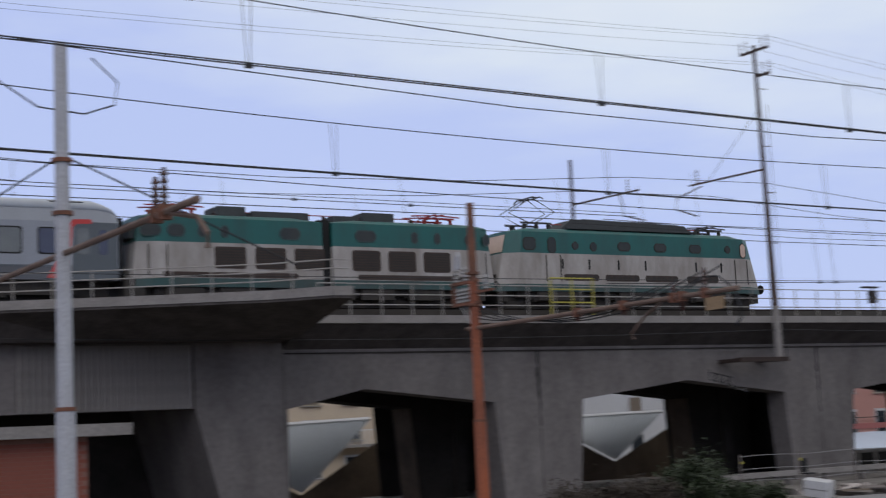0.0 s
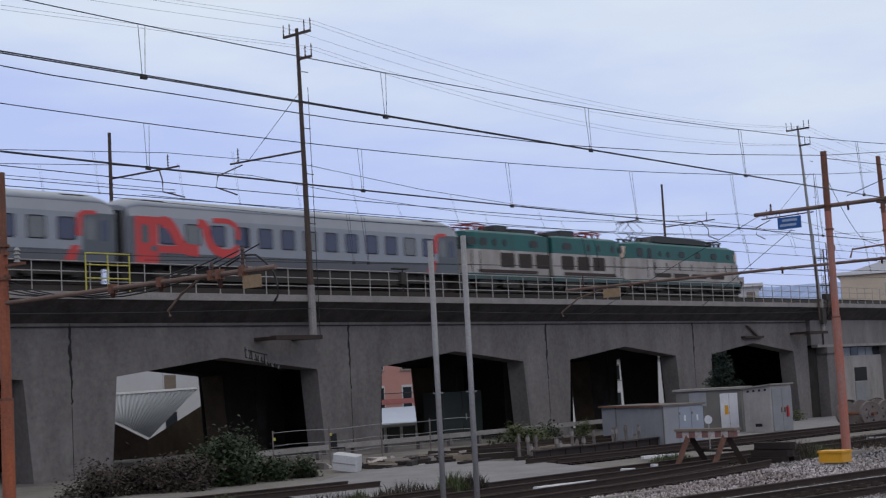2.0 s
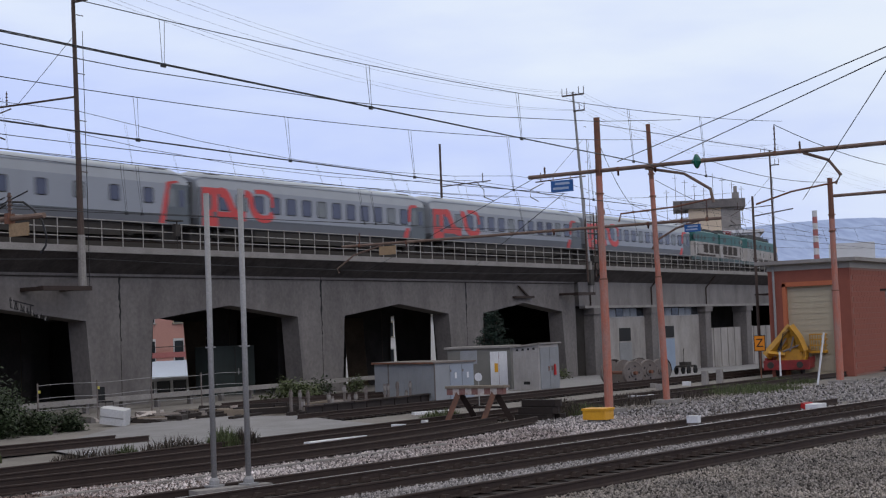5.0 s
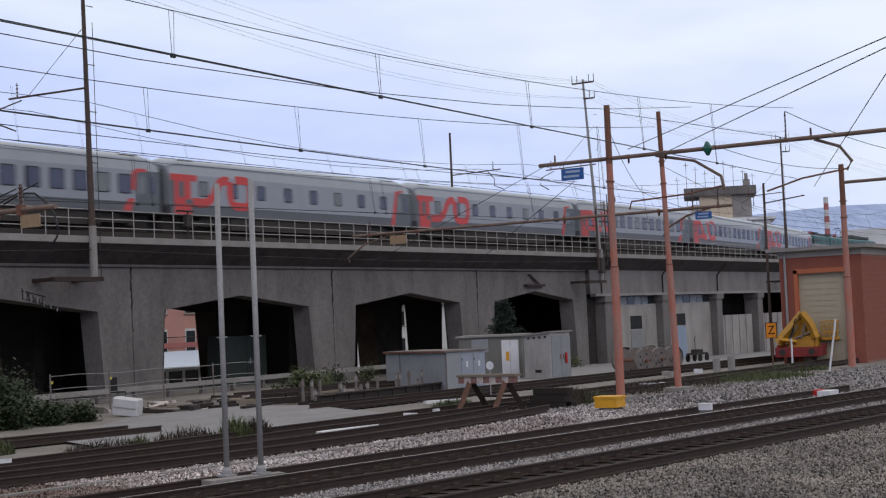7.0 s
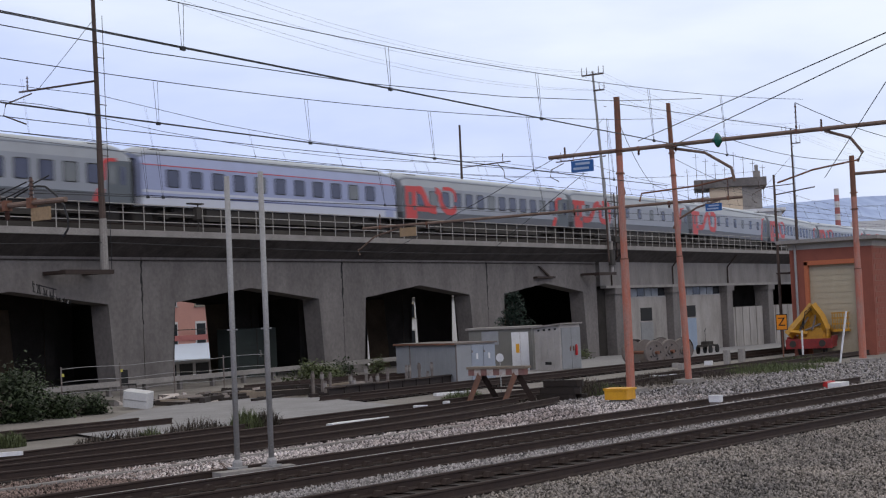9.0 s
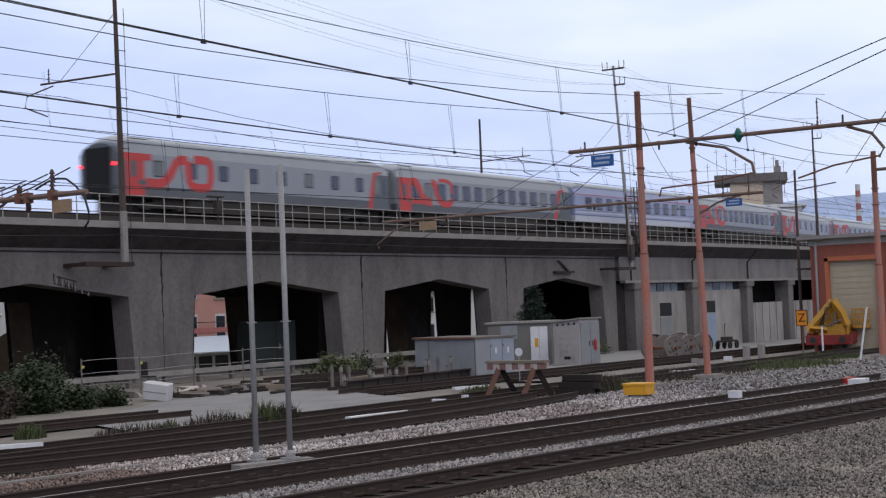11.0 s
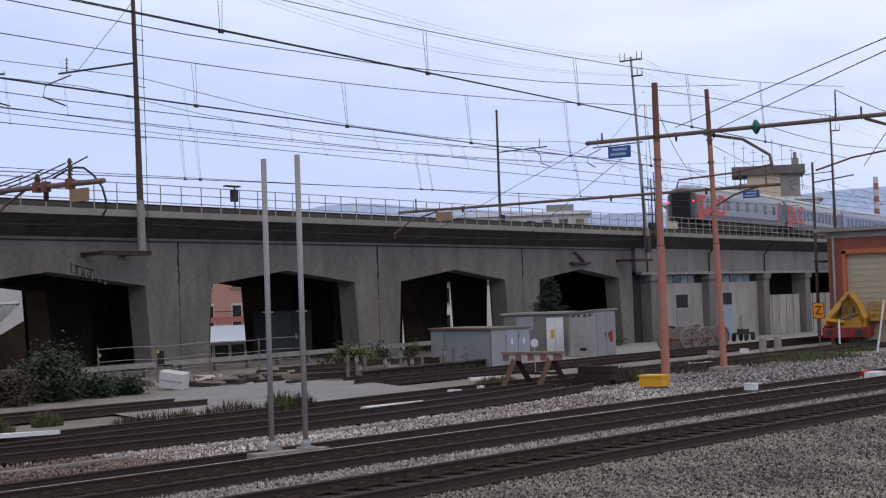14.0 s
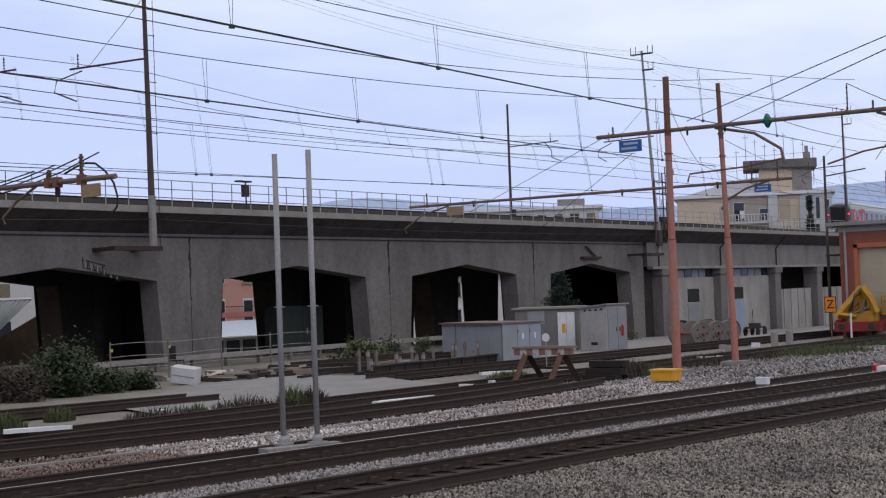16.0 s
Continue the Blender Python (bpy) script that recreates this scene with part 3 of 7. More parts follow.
def build_coach(style, label):
    c = thing("passenger_coach", (0, 0, 0), label, "train coach", "coaches of the train")
    blue, coach = style == "blue", c
    L = 25.0
    full, end = section(1.45, 1.5, 3.3, 4.36), section(1.45, 1.5, 3.3, 4.08)
    rows = [(-0.25, section(1.43, 1.5, 3.28, 3.95)), (-0.38, end), (-0.6, section(1.45, 1.5, 3.3, 4.22)), (-1.1, full), (-L + 1.1, full), (-L + 0.6, section(1.45, 1.5, 3.3, 4.22)), (-L + 0.38, end), (-L + 0.25, section(1.43, 1.5, 3.28, 3.95))]
    part("body", loft(rows), COACH_BLUE if blue else COACH_GREY, c, smooth=False)
    rr = []
    for x, s in rows:
        k = len(s)
        rr.append((x, [(y * 1.004, z + 0.012) for y, z in s[2:k - 2]]))
    part("roof", loft([(x, s) for x, s in rr]), COACH_ROOF, c, smooth=True)
    part("skirt", Mesh().box(-L + 0.25, -0.25, -1.44, 1.44, 0.98, 1.5), COACH_WHITE if blue else COACH_SKIRT, c)
    # The narrow full-length box is added to block daylight under the coach.
    part("underframe", Mesh().box(-L + 3, -3, -1.1, 1.1, 0.55, 0.98, 0.05).box(-L + 0.4, -0.4, -0.62, 0.62, 0.0, 0.98, 0.05).box(-19.5, -5.6, -1.3, 1.3, 0.25, 0.98, 0.05), UNDER, c)
    part("gangway", Mesh().box(-0.3, 0.14, -0.95, 0.95, 1.05, 3.6, 0.08), BLACK, c)
    part("gangway", Mesh().box(-L - 0.14, -L + 0.3, -0.95, 0.95, 1.05, 3.6, 0.08), BLACK, c)
    for i, x in enumerate((-1.9, -22.6)):
        part("roof_vent", Mesh().box(x - 1.0, x + 0.4, -0.95, -0.45, 3.95, 4.2, 0.05), UNDER, c)
    part("roof_conduit", Mesh().tube([(-L + 1.5, -0.8, 4.06), (-1.5, -0.8, 4.06)], 0.05, 5), UNDER, c)
    if blue:
        xs, w, z0, z1 = [-3.3 - 1.9 * i for i in range(11)], 1.1, 2.05, 3.05
    elif style == "wide":
        xs, w, z0, z1 = [-3.6 - 2.62 * i for i in range(8)], 0.8, 2.1, 3.0
    else:
        xs, w, z0, z1 = [-3.0 - 1.62 * i for i in range(13)], 1.02, 1.98, 3.06
    for s in (-1, 1):
        for i, x in enumerate(xs):
            wd = part("window", panel(x - w / 2, x + w / 2, z0, z1, s, 0.008), BLACK, c)
            part("pane", panel(x - w / 2 + 0.06, x + w / 2 - 0.06, z0 + 0.06, z1 - 0.06, s, 0.014), PANE_PALE if (i * 7 + (style == "wide") * 3) % 5 == 2 else PANE, wd)
        if blue:
            for z, mt in ((1.72, COACH_WHITE), (1.52, COACH_INDIGO), (3.22, COACH_RED)):
                part("stripe", Mesh().box(-L + 0.3, -0.3, min(s * 1.4, s * 1.456), max(s * 1.4, s * 1.456), z, z + (0.14 if mt is COACH_WHITE else 0.05)), mt, c)
            part("door", panel(-1.6, -0.6, 1.05, 3.1, s, 0.006), COACH_BLUE, c)
            continue
        part("stripe", Mesh().box(-L + 0.3, -0.3, min(s * 1.4, s * 1.456), max(s * 1.4, s * 1.456), 1.5, 1.56), COACH_DOOR, c)
        # dark door fields: a slanted red edge on one kind, a red hook and foot on the other
        if style == "wide":
            d = part("door", Mesh().prism([(-2.35, 1.0), (-0.3, 1.0), (-0.3, 3.3), (-1.75, 3.3)], "y", s * 1.43, s * 1.463), COACH_DOOR, c, "dark grey end door")
            part("red_edge", Mesh().prism([(-2.75, 1.0), (-2.35, 1.0), (-1.8, 3.3), (-1.1, 3.42), (-1.25, 3.52), (-2.1, 3.4)], "y", s * 1.43, s * 1.466), COACH_RED, c)
        else:
            d = part("door", Mesh().prism([(-2.2, 1.0), (-0.3, 1.0), (-0.3, 3.3), (-2.05, 3.3)], "y", s * 1.43, s * 1.463), COACH_DOOR, c, "dark grey end door")
            part("red_hook", Mesh().prism([(-2.5, 2.2), (-2.2, 2.2), (-2.12, 3.08), (-1.95, 3.22), (-1.35, 3.24), (-1.35, 3.42), (-2.1, 3.4), (-2.42, 3.2)], "y", s * 1.43, s * 1.468), COACH_RED, c)
            part("red_foot", Mesh().prism([(-3.15, 1.05), (-2.6, 1.05), (-2.3, 1.75), (-2.75, 1.75)], "y", s * 1.43, s * 1.468), COACH_RED, c)
        part("door_window", panel(-1.05, -0.7, 2.0, 3.0, s, 0.02, 1.455), PANE, d)
        part("side_window", panel(-1.95, -1.45, 2.0, 3.05, s, 0.02, 1.455), PANE_PALE, d, "pale curtained end window")
        d = part("door", panel(-L + 0.6, -L + 1.95, 1.0, 2.97, s, 0.01, cut=0.02), COACH_RED, c, "red end door")
        part("door_window", panel(-L + 0.95, -L + 1.4, 2.0, 2.9, s, 0.016), COACH_DOOR, d)
        part("end_field", panel(-L + 0.28, -L + 0.58, 1.0, 3.28, s, 0.008, cut=0.02), COACH_DOOR, c)
        # tall red shapes of the lettering, curved strokes built from short plates
        def stroke(raw, wid):
            pts = []
            for q in range(len(raw) - 1):
                p0, p1, p2, p3 = (Vector(raw[min(max(q + o, 0), len(raw) - 1)]) for o in (-1, 0, 1, 2))
                for t in (0, 0.25, 0.5, 0.75):
                    c = 0.5 * ((2 * p1) + (p2 - p0) * t + (2 * p0 - 5 * p1 + 4 * p2 - p3) * t * t + (3 * p1 - p0 - 3 * p2 + p3) * t ** 3)
                    pts.append((c.x, c.y))
            pts.append(raw[-1])
            left, right = [], []
            for i, (a, b) in enumerate(pts):
                d = (Vector(pts[min(i + 1, len(pts) - 1)]) - Vector(pts[max(i - 1, 0)])).normalized()
                left.append((a - d.y * wid / 2, b + d.x * wid / 2))
                right.append((a + d.y * wid / 2, b - d.x * wid / 2))
            n = len(pts)
            v = [(x, s * w, z) for w in (1.43, 1.468) for x, z in left + right]
            f = [(0, n, 3 * n, 2 * n), (n - 1, 2 * n - 1, 4 * n - 1, 3 * n - 1)]
            for i in range(n - 1):
                f += [(2 * n + i, 2 * n + i + 1, 3 * n + i + 1, 3 * n + i), (i, n + i, n + i + 1, i + 1), (i, i + 1, 2 * n + i + 1, 2 * n + i), (n + i, 3 * n + i, 3 * n + i + 1, n + i + 1)]
            part("letter_stroke", Mesh().add(v, f), COACH_RED, coach, "red stylised letter stroke")
        x = -L
        if style == "wide":
            stroke([(x + 0.3, 3.13), (x + 2.5, 3.13)], 0.36)
            stroke([(x + 2.1, 1.76), (x + 3.2, 1.76), (x + 3.85, 2.15), (x + 4.35, 2.85), (x + 4.8, 3.13), (x + 5.3, 3.1)], 0.52)
            stroke([(x + 5.35, 3.1), (x + 5.45, 2.0), (x + 5.9, 1.68), (x + 6.8, 1.68), (x + 7.15, 1.95), (x + 7.2, 2.9), (x + 6.9, 3.2), (x + 5.9, 3.22)], 0.48)
        else:
            stroke([(x + 0.6, 3.13), (x + 2.3, 3.13)], 0.36)
            stroke([(x + 2.2, 3.08), (x + 2.65, 3.02), (x + 3.0, 2.6), (x + 3.35, 2.05), (x + 3.8, 1.78), (x + 4.5, 1.74)], 0.58)
            stroke([(x + 1.9, 1.75), (x + 3.5, 1.75)], 0.36)
            stroke([(x + 4.5, 3.14), (x + 4.95, 3.0), (x + 5.1, 2.45), (x + 5.4, 1.95), (x + 6.0, 1.68), (x + 6.7, 1.7), (x + 7.15, 2.0)], 0.46)
            stroke([(x + 5.5, 3.3), (x + 6.4, 3.32), (x + 6.95, 3.12), (x + 7.12, 2.75), (x + 7.1, 2.4)], 0.26)
        part("lettering_shade", panel(x + 1.5, x + 2.3, 1.62, 1.9, s, 0.012), COACH_SKIRT, c)
    add_bogies(c, (-3.6, -L + 3.6))
    for x in (0.0, -L):
        part("buffer", Mesh().lathe((x, -0.87, 1.06), [(0.07, -0.3), (0.07, 0.12), (0.2, 0.13), (0.2, 0.15)] if x == 0 else [(0.2, -0.15), (0.2, -0.13), (0.07, -0.12), (0.07, 0.3)], 10, "x"), UNDER, c)
        part("buffer", Mesh().lathe((x, 0.87, 1.06), [(0.07, -0.3), (0.07, 0.12), (0.2, 0.13), (0.2, 0.15)] if x == 0 else [(0.2, -0.15), (0.2, -0.13), (0.07, -0.12), (0.07, 0.3)], 10, "x"), UNDER, c)
    return c


def pantograph(v, x, up, mat, name="pantograph", lift=0.0):
    m = Mesh()
    z = 4.02 + lift
    m.box(x - 0.9, x + 0.9, -0.6, -0.5, z, z + 0.08).box(x - 0.9, x + 0.9, 0.5, 0.6, z, z + 0.08)
    for dx in (-0.7, 0, 0.7):
        for y in (-0.55, 0.55):
            m.lathe((x + dx, y, z - 0.25), [(0.08, 0), (0.11, 0.08), (0.07, 0.12), (0.1, 0.2), (0.05, 0.26)], 8)
    k = (0.75, 1.3) if up else (0.12, 0.2)
    for y in (-0.5, 0.5):
        if up:
            m.tube([(x, y * 0.9, z + 0.05), (x + 1.25, y * 0.8, z + k[0] - 0.1), (x + 0.1, y * 0.5, z + k[1])], 0.03, 5)
            m.tube([(x - 0.3, y * 0.9, z + 0.05), (x - 1.45, y * 0.8, z + k[0] - 0.25), (x - 0.1, y * 0.5, z + k[1])], 0.03, 5)
        else:
            m.tube([(x - 1.3, y * 0.8, z + 0.15), (x, y * 0.7, z + 0.22), (x + 1.3, y * 0.8, z + 0.15)], 0.035, 5)
    for dx in (-0.2, 0.2):
        m.tube([(x + dx, -0.95, z + k[1] - 0.12), (x + dx, -0.7, z + k[1]), (x + dx, 0.7, z + k[1]), (x + dx, 0.95, z + k[1] - 0.12)], 0.035, 5)
    m.tube([(x - 0.2, -0.5, z + k[1]), (x + 0.2, -0.5, z + k[1])], 0.03, 5).tube([(x - 0.2, 0.5, z + k[1]), (x + 0.2, 0.5, z + k[1])], 0.03, 5)
    return part(name, m, mat, v, "raised pantograph" if up else "lowered pantograph")


def loco_body(L, splits, z0, mid, side, roof, rake):
    """Three skins of a locomotive: skirt band, lower body and upper body with raked ends."""
    def ends(a, b, za, zb, w0=1.45, w1=1.45, top=None):
        m = Mesh()
        rows = []
        for x, inset in ((a, 1), (a - 0.9, 0), (b + 0.9, 0), (b, 1)):
            w = w0 - 0.4 * inset
            rows.append((x, w))
        v, f = [], []
        for x, w in rows:
            sg = 1 if x > (a + b) / 2 else -1
            edge = x in (a, b)
            for y, z in ((-w, za), (-w * (1 if not top else 1), zb), (w, zb), (w, za)):
                dx = -sg * rake * (z - 1.0) if edge else -sg * rake * 0.6 * (z - 1.0)
                v.append((x + dx, y, z))
        for i in range(3):
            f += [(i * 4 + k, i * 4 + (k + 1) % 4, (i + 1) * 4 + (k + 1) % 4, (i + 1) * 4 + k) for k in range(4)]
        f += [(0, 1, 2, 3), (15, 14, 13, 12)]
        return m.add(v, f)
    return ends


def build_front_locomotive():
    v = thing("locomotive", (0, 0, 0), "teal and dirty white electric locomotive with raised pantograph", "locomotive", "locomotives of the train")
    L, rake = 16.6, 0.27
    ends = loco_body(L, 0, 0.8, 2.6, 3.6, 4.0, rake)
    part("skirt", ends(0, -L, 0.78, 1.12), TEAL_DIRTY, v)
    part("lower_body", ends(0, -L, 1.12, 2.6), CREAM, v)
    part("upper_body", ends(0, -L, 2.6, 3.62), TEAL, v)
    part("roof", loft([(-0.8, section(1.0, 3.55, 3.62, 3.7)), (-2.0, section(1.43, 3.55, 3.62, 3.92)), (-L + 2.0, section(1.43, 3.55, 3.62, 3.92)), (-L + 0.8, section(1.0, 3.55, 3.62, 3.7))]), TEAL, v)
    part("roof_hood", Mesh().prism([(-12.6, 3.8), (-11.9, 4.36), (-11.2, 4.42), (-4.6, 4.3), (-4.0, 3.8)], "y", -0.75, 0.75), ROOF_GEAR, v)
    part("hood_plate", Mesh().prism([(-11.0, 4.42), (-4.9, 4.31), (-4.9, 4.36), (-11.0, 4.47)], "y", -0.62, 0.62), SHED_ROOF, v)
    part("roof_walkway", Mesh().box(-12.4, -4.2, -1.25, -0.95, 3.86, 3.94), ROOF_GEAR, v)
    # Second box is an added filler against daylight under the body.
    part("underframe", Mesh().box(-L + 1, -1, -1.2, 1.2, 0.5, 0.8, 0.1).box(-L + 0.5, -0.5, -0.9, 0.9, 0.0, 0.78, 0.1), UNDER, v)
    for s in (-1, 1):
        for x, w, z0, z1 in ((-2.4, 0.4, 2.85, 3.25), (-4.6, 0.8, 2.8, 3.25), (-6.9, 0.8, 2.8, 3.25), (-9.2, 0.8, 2.8, 3.25), (-11.1, 0.42, 2.75, 3.2), (-12.2, 0.4, 2.8, 3.2), (-13.6, 0.5, 2.6, 3.38), (-14.9, 0.75, 2.72, 3.35), (-1.35, 0.42, 2.62, 3.4)):
            wd = part("window", panel(x - w / 2, x + w / 2, z0, z1, s, 0.02, cut=0.14), UNDER, v)
            part("pane", panel(x - w / 2 + 0.05, x + w / 2 - 0.05, z0 + 0.05, z1 - 0.05, s, 0.028, cut=0.12), BLIND if x == -1.35 else LOCO_PANE, wd)
        for x in (-1.9, -13.9):
            part("door", panel(x, x + 0.68, 1.15, 2.58, s, 0.012), CREAM, v)
            for dx in (-0.08, 0.76):
                part("handrail", Mesh().tube([(x + dx, s * 1.5, 1.25), (x + dx, s * 1.5, 2.5)], 0.022, 5), UNDER, v)
        for x in (-4.6, -2.9, -9.6, -11.4, -13.0, -7.9):
            part("slot", panel(x - 0.05, x + 0.05, 1.85, 2.35, s, 0.02), BLACK, v)
        for x in (-4.2, -6.9, -9.4, -11.9):
            part("vent_band", panel(x - 1.05, x + 1.05, 1.3, 1.62, s, 0.014), GRILLE, v)
            for k in range(6):
                part("louvre", panel(x - 1.0 + k * 0.34, x - 0.72 + k * 0.34, 1.35, 1.57, s, 0.024), UNDER, v)
        for x in (-3.4, -8.3, -13.2):
            part("bogie_cover", Mesh().box(x - 1.3, x + 1.3, min(s * 1.3, s * 1.4), max(s * 1.3, s * 1.4), 0.35, 0.8, 0.05), UNDER, v)
    for sx, x in ((1, 0), (-1, -L)):
        fx = lambda z, o: x - sx * (rake * (z - 1.0) - o)
        ring = [(-0.95, 2.68), (0.95, 2.68), (0.95, 3.5), (-0.95, 3.5)]
        part("windscreen", Mesh().add([(fx(z, 0.03), y, z) for y, z in ring] + [(fx(z, -0.05), y, z) for y, z in ring],
             [(0, 1, 2, 3), (7, 6, 5, 4), (0, 4, 5, 1), (1, 5, 6, 2), (2, 6, 7, 3), (3, 7, 4, 0)]), BLIND, v, "cab windscreen with a beige blind")
        for y in (-1, 1):
            # slanted corner window between the front and the side
            q = [(fx(z, 0) if k == 0 else fx(z, 0) - sx * k, y * (1.0 + 0.5 * k * 0.9), z) for k, z in ((0.12, 2.72), (0.72, 2.72), (0.72, 3.42), (0.12, 3.42))]
            o = Vector((sx * 0.02, y * 0.05, 0))
            part("corner_window", Mesh().add([Vector(p) + o for p in q] + [Vector(p) - o * 2 for p in q],
                 [(0, 1, 2, 3), (7, 6, 5, 4), (0, 4, 5, 1), (1, 5, 6, 2), (2, 6, 7, 3), (3, 7, 4, 0)]), BLIND if sx < 0 else LOCO_PANE, v)
        for y in (-0.9, 0.9):
            part("buffer", Mesh().lathe((x - sx * 0.02, y, 1.05), [(0.1, -0.3 * sx), (0.1, 0.25 * sx), (0.24, 0.26 * sx), (0.24, 0.3 * sx)], 12, "x"), BLACK, v)
            part("headlamp", Mesh().lathe((fx(1.5, 0.02), y * 0.85, 1.5), [(0.12, -0.05 * sx), (0.12, 0.05 * sx)], 12, "x"), UNDER, v)
        part("snow_plough", Mesh().box(x - sx * 0.35 - 0.15, x - sx * 0.35 + 0.15, -1.2, 1.2, 0.3, 0.78, 0.05), UNDER, v)
    part("horn", Mesh().tube([(-15.0, -0.4, 3.75), (-15.0, -0.4, 4.0), (-15.5, -0.4, 4.02)], 0.06, 6), UNDER, v)
    roof_insulators(v, [-12.9, -11.6, -4.0, -3.4, -1.9], 3.85)
    pantograph(v, -13.8, True, PANTO_DARK, lift=0.12)
    pantograph(v, -2.8, False, PANTO_DARK, lift=0.1)
    add_bogies(v, (-3.4, -8.3, -13.2))
    return v


def roof_insulators(v, xs, z):
    """Ribbed porcelain posts with a bus bar over them."""
    for x in xs:
        part("roof_insulator", Mesh().lathe((x, -0.35, z), [(0.06, 0), (0.12, 0.05), (0.06, 0.1), (0.12, 0.15), (0.06, 0.2), (0.11, 0.25), (0.04, 0.32)], 8), INSUL, v)
    part("bus_bar", Mesh().tube([(xs[0], -0.35, z + 0.32), (xs[-1], -0.35, z + 0.32)], 0.025, 5), PANTO_RED, v)


def build_rear_locomotive():
    v = thing("locomotive", (0, 0, 0), "teal and dirty white articulated electric locomotive with brown grilles", "locomotive", "locomotives of the train")
    L, mid = 17.6, -8.8
    for a, b in ((0, mid + 0.25), (mid - 0.25, -L)):
        front = a == 0
        for z0, z1, mt, nm in ((0.78, 1.15, TEAL_DIRTY, "skirt"), (1.15, 2.63, CREAM, "lower_body"), (2.63, 3.66, TEAL, "upper_body")):
            m = Mesh()
            s = 1 if front else -1
            o, i = (a, b) if front else (b, a)
            dz = lambda z: 0.13 * (z - 1.0)
            vv = []
            for x, w, k in ((o, 1.2, 1), (o - s * 0.8, 1.45, 0.7), (i, 1.45, 0)):
                for y, z in ((-w, z0), (-w, z1), (w, z1), (w, z0)):
                    vv.append((x - s * k * dz(z), y, z))
            m.add(vv, [(q * 4 + k, q * 4 + (k + 1) % 4, (q + 1) * 4 + (k + 1) % 4, (q + 1) * 4 + k) for q in range(2) for k in range(4)] + [(0, 1, 2, 3), (8, 9, 10, 11)])
            part(nm, m, mt, v)
        lo, hi = min(a, b), max(a, b)
        part("roof", loft([(lo + (0.02 if front else 0.45), section(1.3, 3.6, 3.66, 3.78)), (lo + 1.2, section(1.43, 3.6, 3.66, 3.92)), (hi - 1.2, section(1.43, 3.6, 3.66, 3.92)), (hi - (0.45 if front else 0.02), section(1.3, 3.6, 3.66, 3.78))]), TEAL, v)
        for s in (-1, 1):
            for i in range(3):
                x = (-2.55 - 1.82 * i) if front else (-8.98 - 1.84 * i)
                g = part("grille", panel(x - 1.42, x, 1.56, 2.48, s, 0.02), GRILLE, v)
                for k in range(7):
                    part("louvre", panel(x - 1.32, x - 0.1, 1.64 + k * 0.115, 1.70 + k * 0.115, s, 0.032, cut=0.01), UNDER, g)
            for x, w in (((-0.55, 0.4), (-1.5, 0.45), (-3.2, 0.35), (-4.4, 0.35), (-6.9, 1.1)) if front else ((-10.6, 1.0), (-13.6, 0.4), (-14.6, 0.4), (-15.75, 0.8), (-16.85, 0.95))):
                wd = part("window", panel(x - w / 2, x + w / 2, 2.84, 3.38, s, 0.02, cut=0.16), TEAL_DIRTY, v)
                part("pane", panel(x - w / 2 + 0.05, x + w / 2 - 0.05, 2.89, 3.33, s, 0.028, cut=0.15), LOCO_PANE, wd)
            part("vent_band", panel(lo + 1.2, hi - 1.2, 1.18, 1.4, s, 0.014), GRILLE, v)
            for k in range(3):
                part("equipment_case", Mesh().box(lo + 1.4 + k * 2.4, lo + 3.1 + k * 2.4, min(s * 1.2, s * 1.38), max(s * 1.2, s * 1.38), 0.3, 0.85, 0.05), UNDER, v)
            x = hi - 1.35 if front else lo + 0.7
            part("cab_door", panel(x, x + 0.65, 1.17, 2.6, s, 0.014), CREAM, v)
            for dx in (-0.08, 0.73):
                part("handrail", Mesh().tube([(x + dx, s * 1.5, 1.25), (x + dx, s * 1.5, 2.5)], 0.022, 5), UNDER, v)
    # Added dark block hides the bright gap between this locomotive and the coach.
    part("gap_block", Mesh().box(-L - 0.3, -L + 0.6, -1.25, 1.25, 0.1, 1.1, 0.05), UNDER, v)
    part("bellows", Mesh().box(mid - 0.3, mid + 0.3, -1.25, 1.25, 0.9, 3.8, 0.1), BLACK, v)
    for x0, x1, h in ((-6.6, -5.0, 0.34), (-12.0, -9.3, 0.2), (-8.1, -6.8, 0.14), (-13.6, -12.3, 0.36)):
        part("roof_box", Mesh().box(x0, x1, -0.75, 0.75, 3.82, 3.95 + h, 0.05), ROOF_GEAR, v)
    for sx, x in ((1, -0.2), (-1, -L + 0.2)):
        part("windscreen", Mesh().box(x - 0.12 - 0.08, x + 0.12 - 0.08 * sx, -1.0, 1.0, 2.78, 3.42), LOCO_PANE, v)
        for y in (-0.9, 0.9):
            part("buffer", Mesh().lathe((x + sx * 0.2, y, 1.05), [(0.1, -0.3 * sx), (0.1, 0.25 * sx), (0.24, 0.26 * sx), (0.24, 0.3 * sx)], 12, "x"), BLACK, v)
    # The box reaching the rails is added to shut out daylight.
    part("underframe", Mesh().box(-L + 1, -1, -1.2, 1.2, 0.5, 0.8, 0.1).box(-L + 0.5, -0.5, -0.9, 0.9, 0.0, 0.78, 0.1), UNDER, v)
    roof_insulators(v, [-13.6, -12.4, -9.2, -8.4, -5.2, -3.9], 3.8)
    pantograph(v, -15.4, False, PANTO_RED, lift=0.12)
    pantograph(v, -2.6, False, PANTO_RED, lift=0.12)
    add_bogies(v, (-3.2, -8.8, -14.4))
    return v


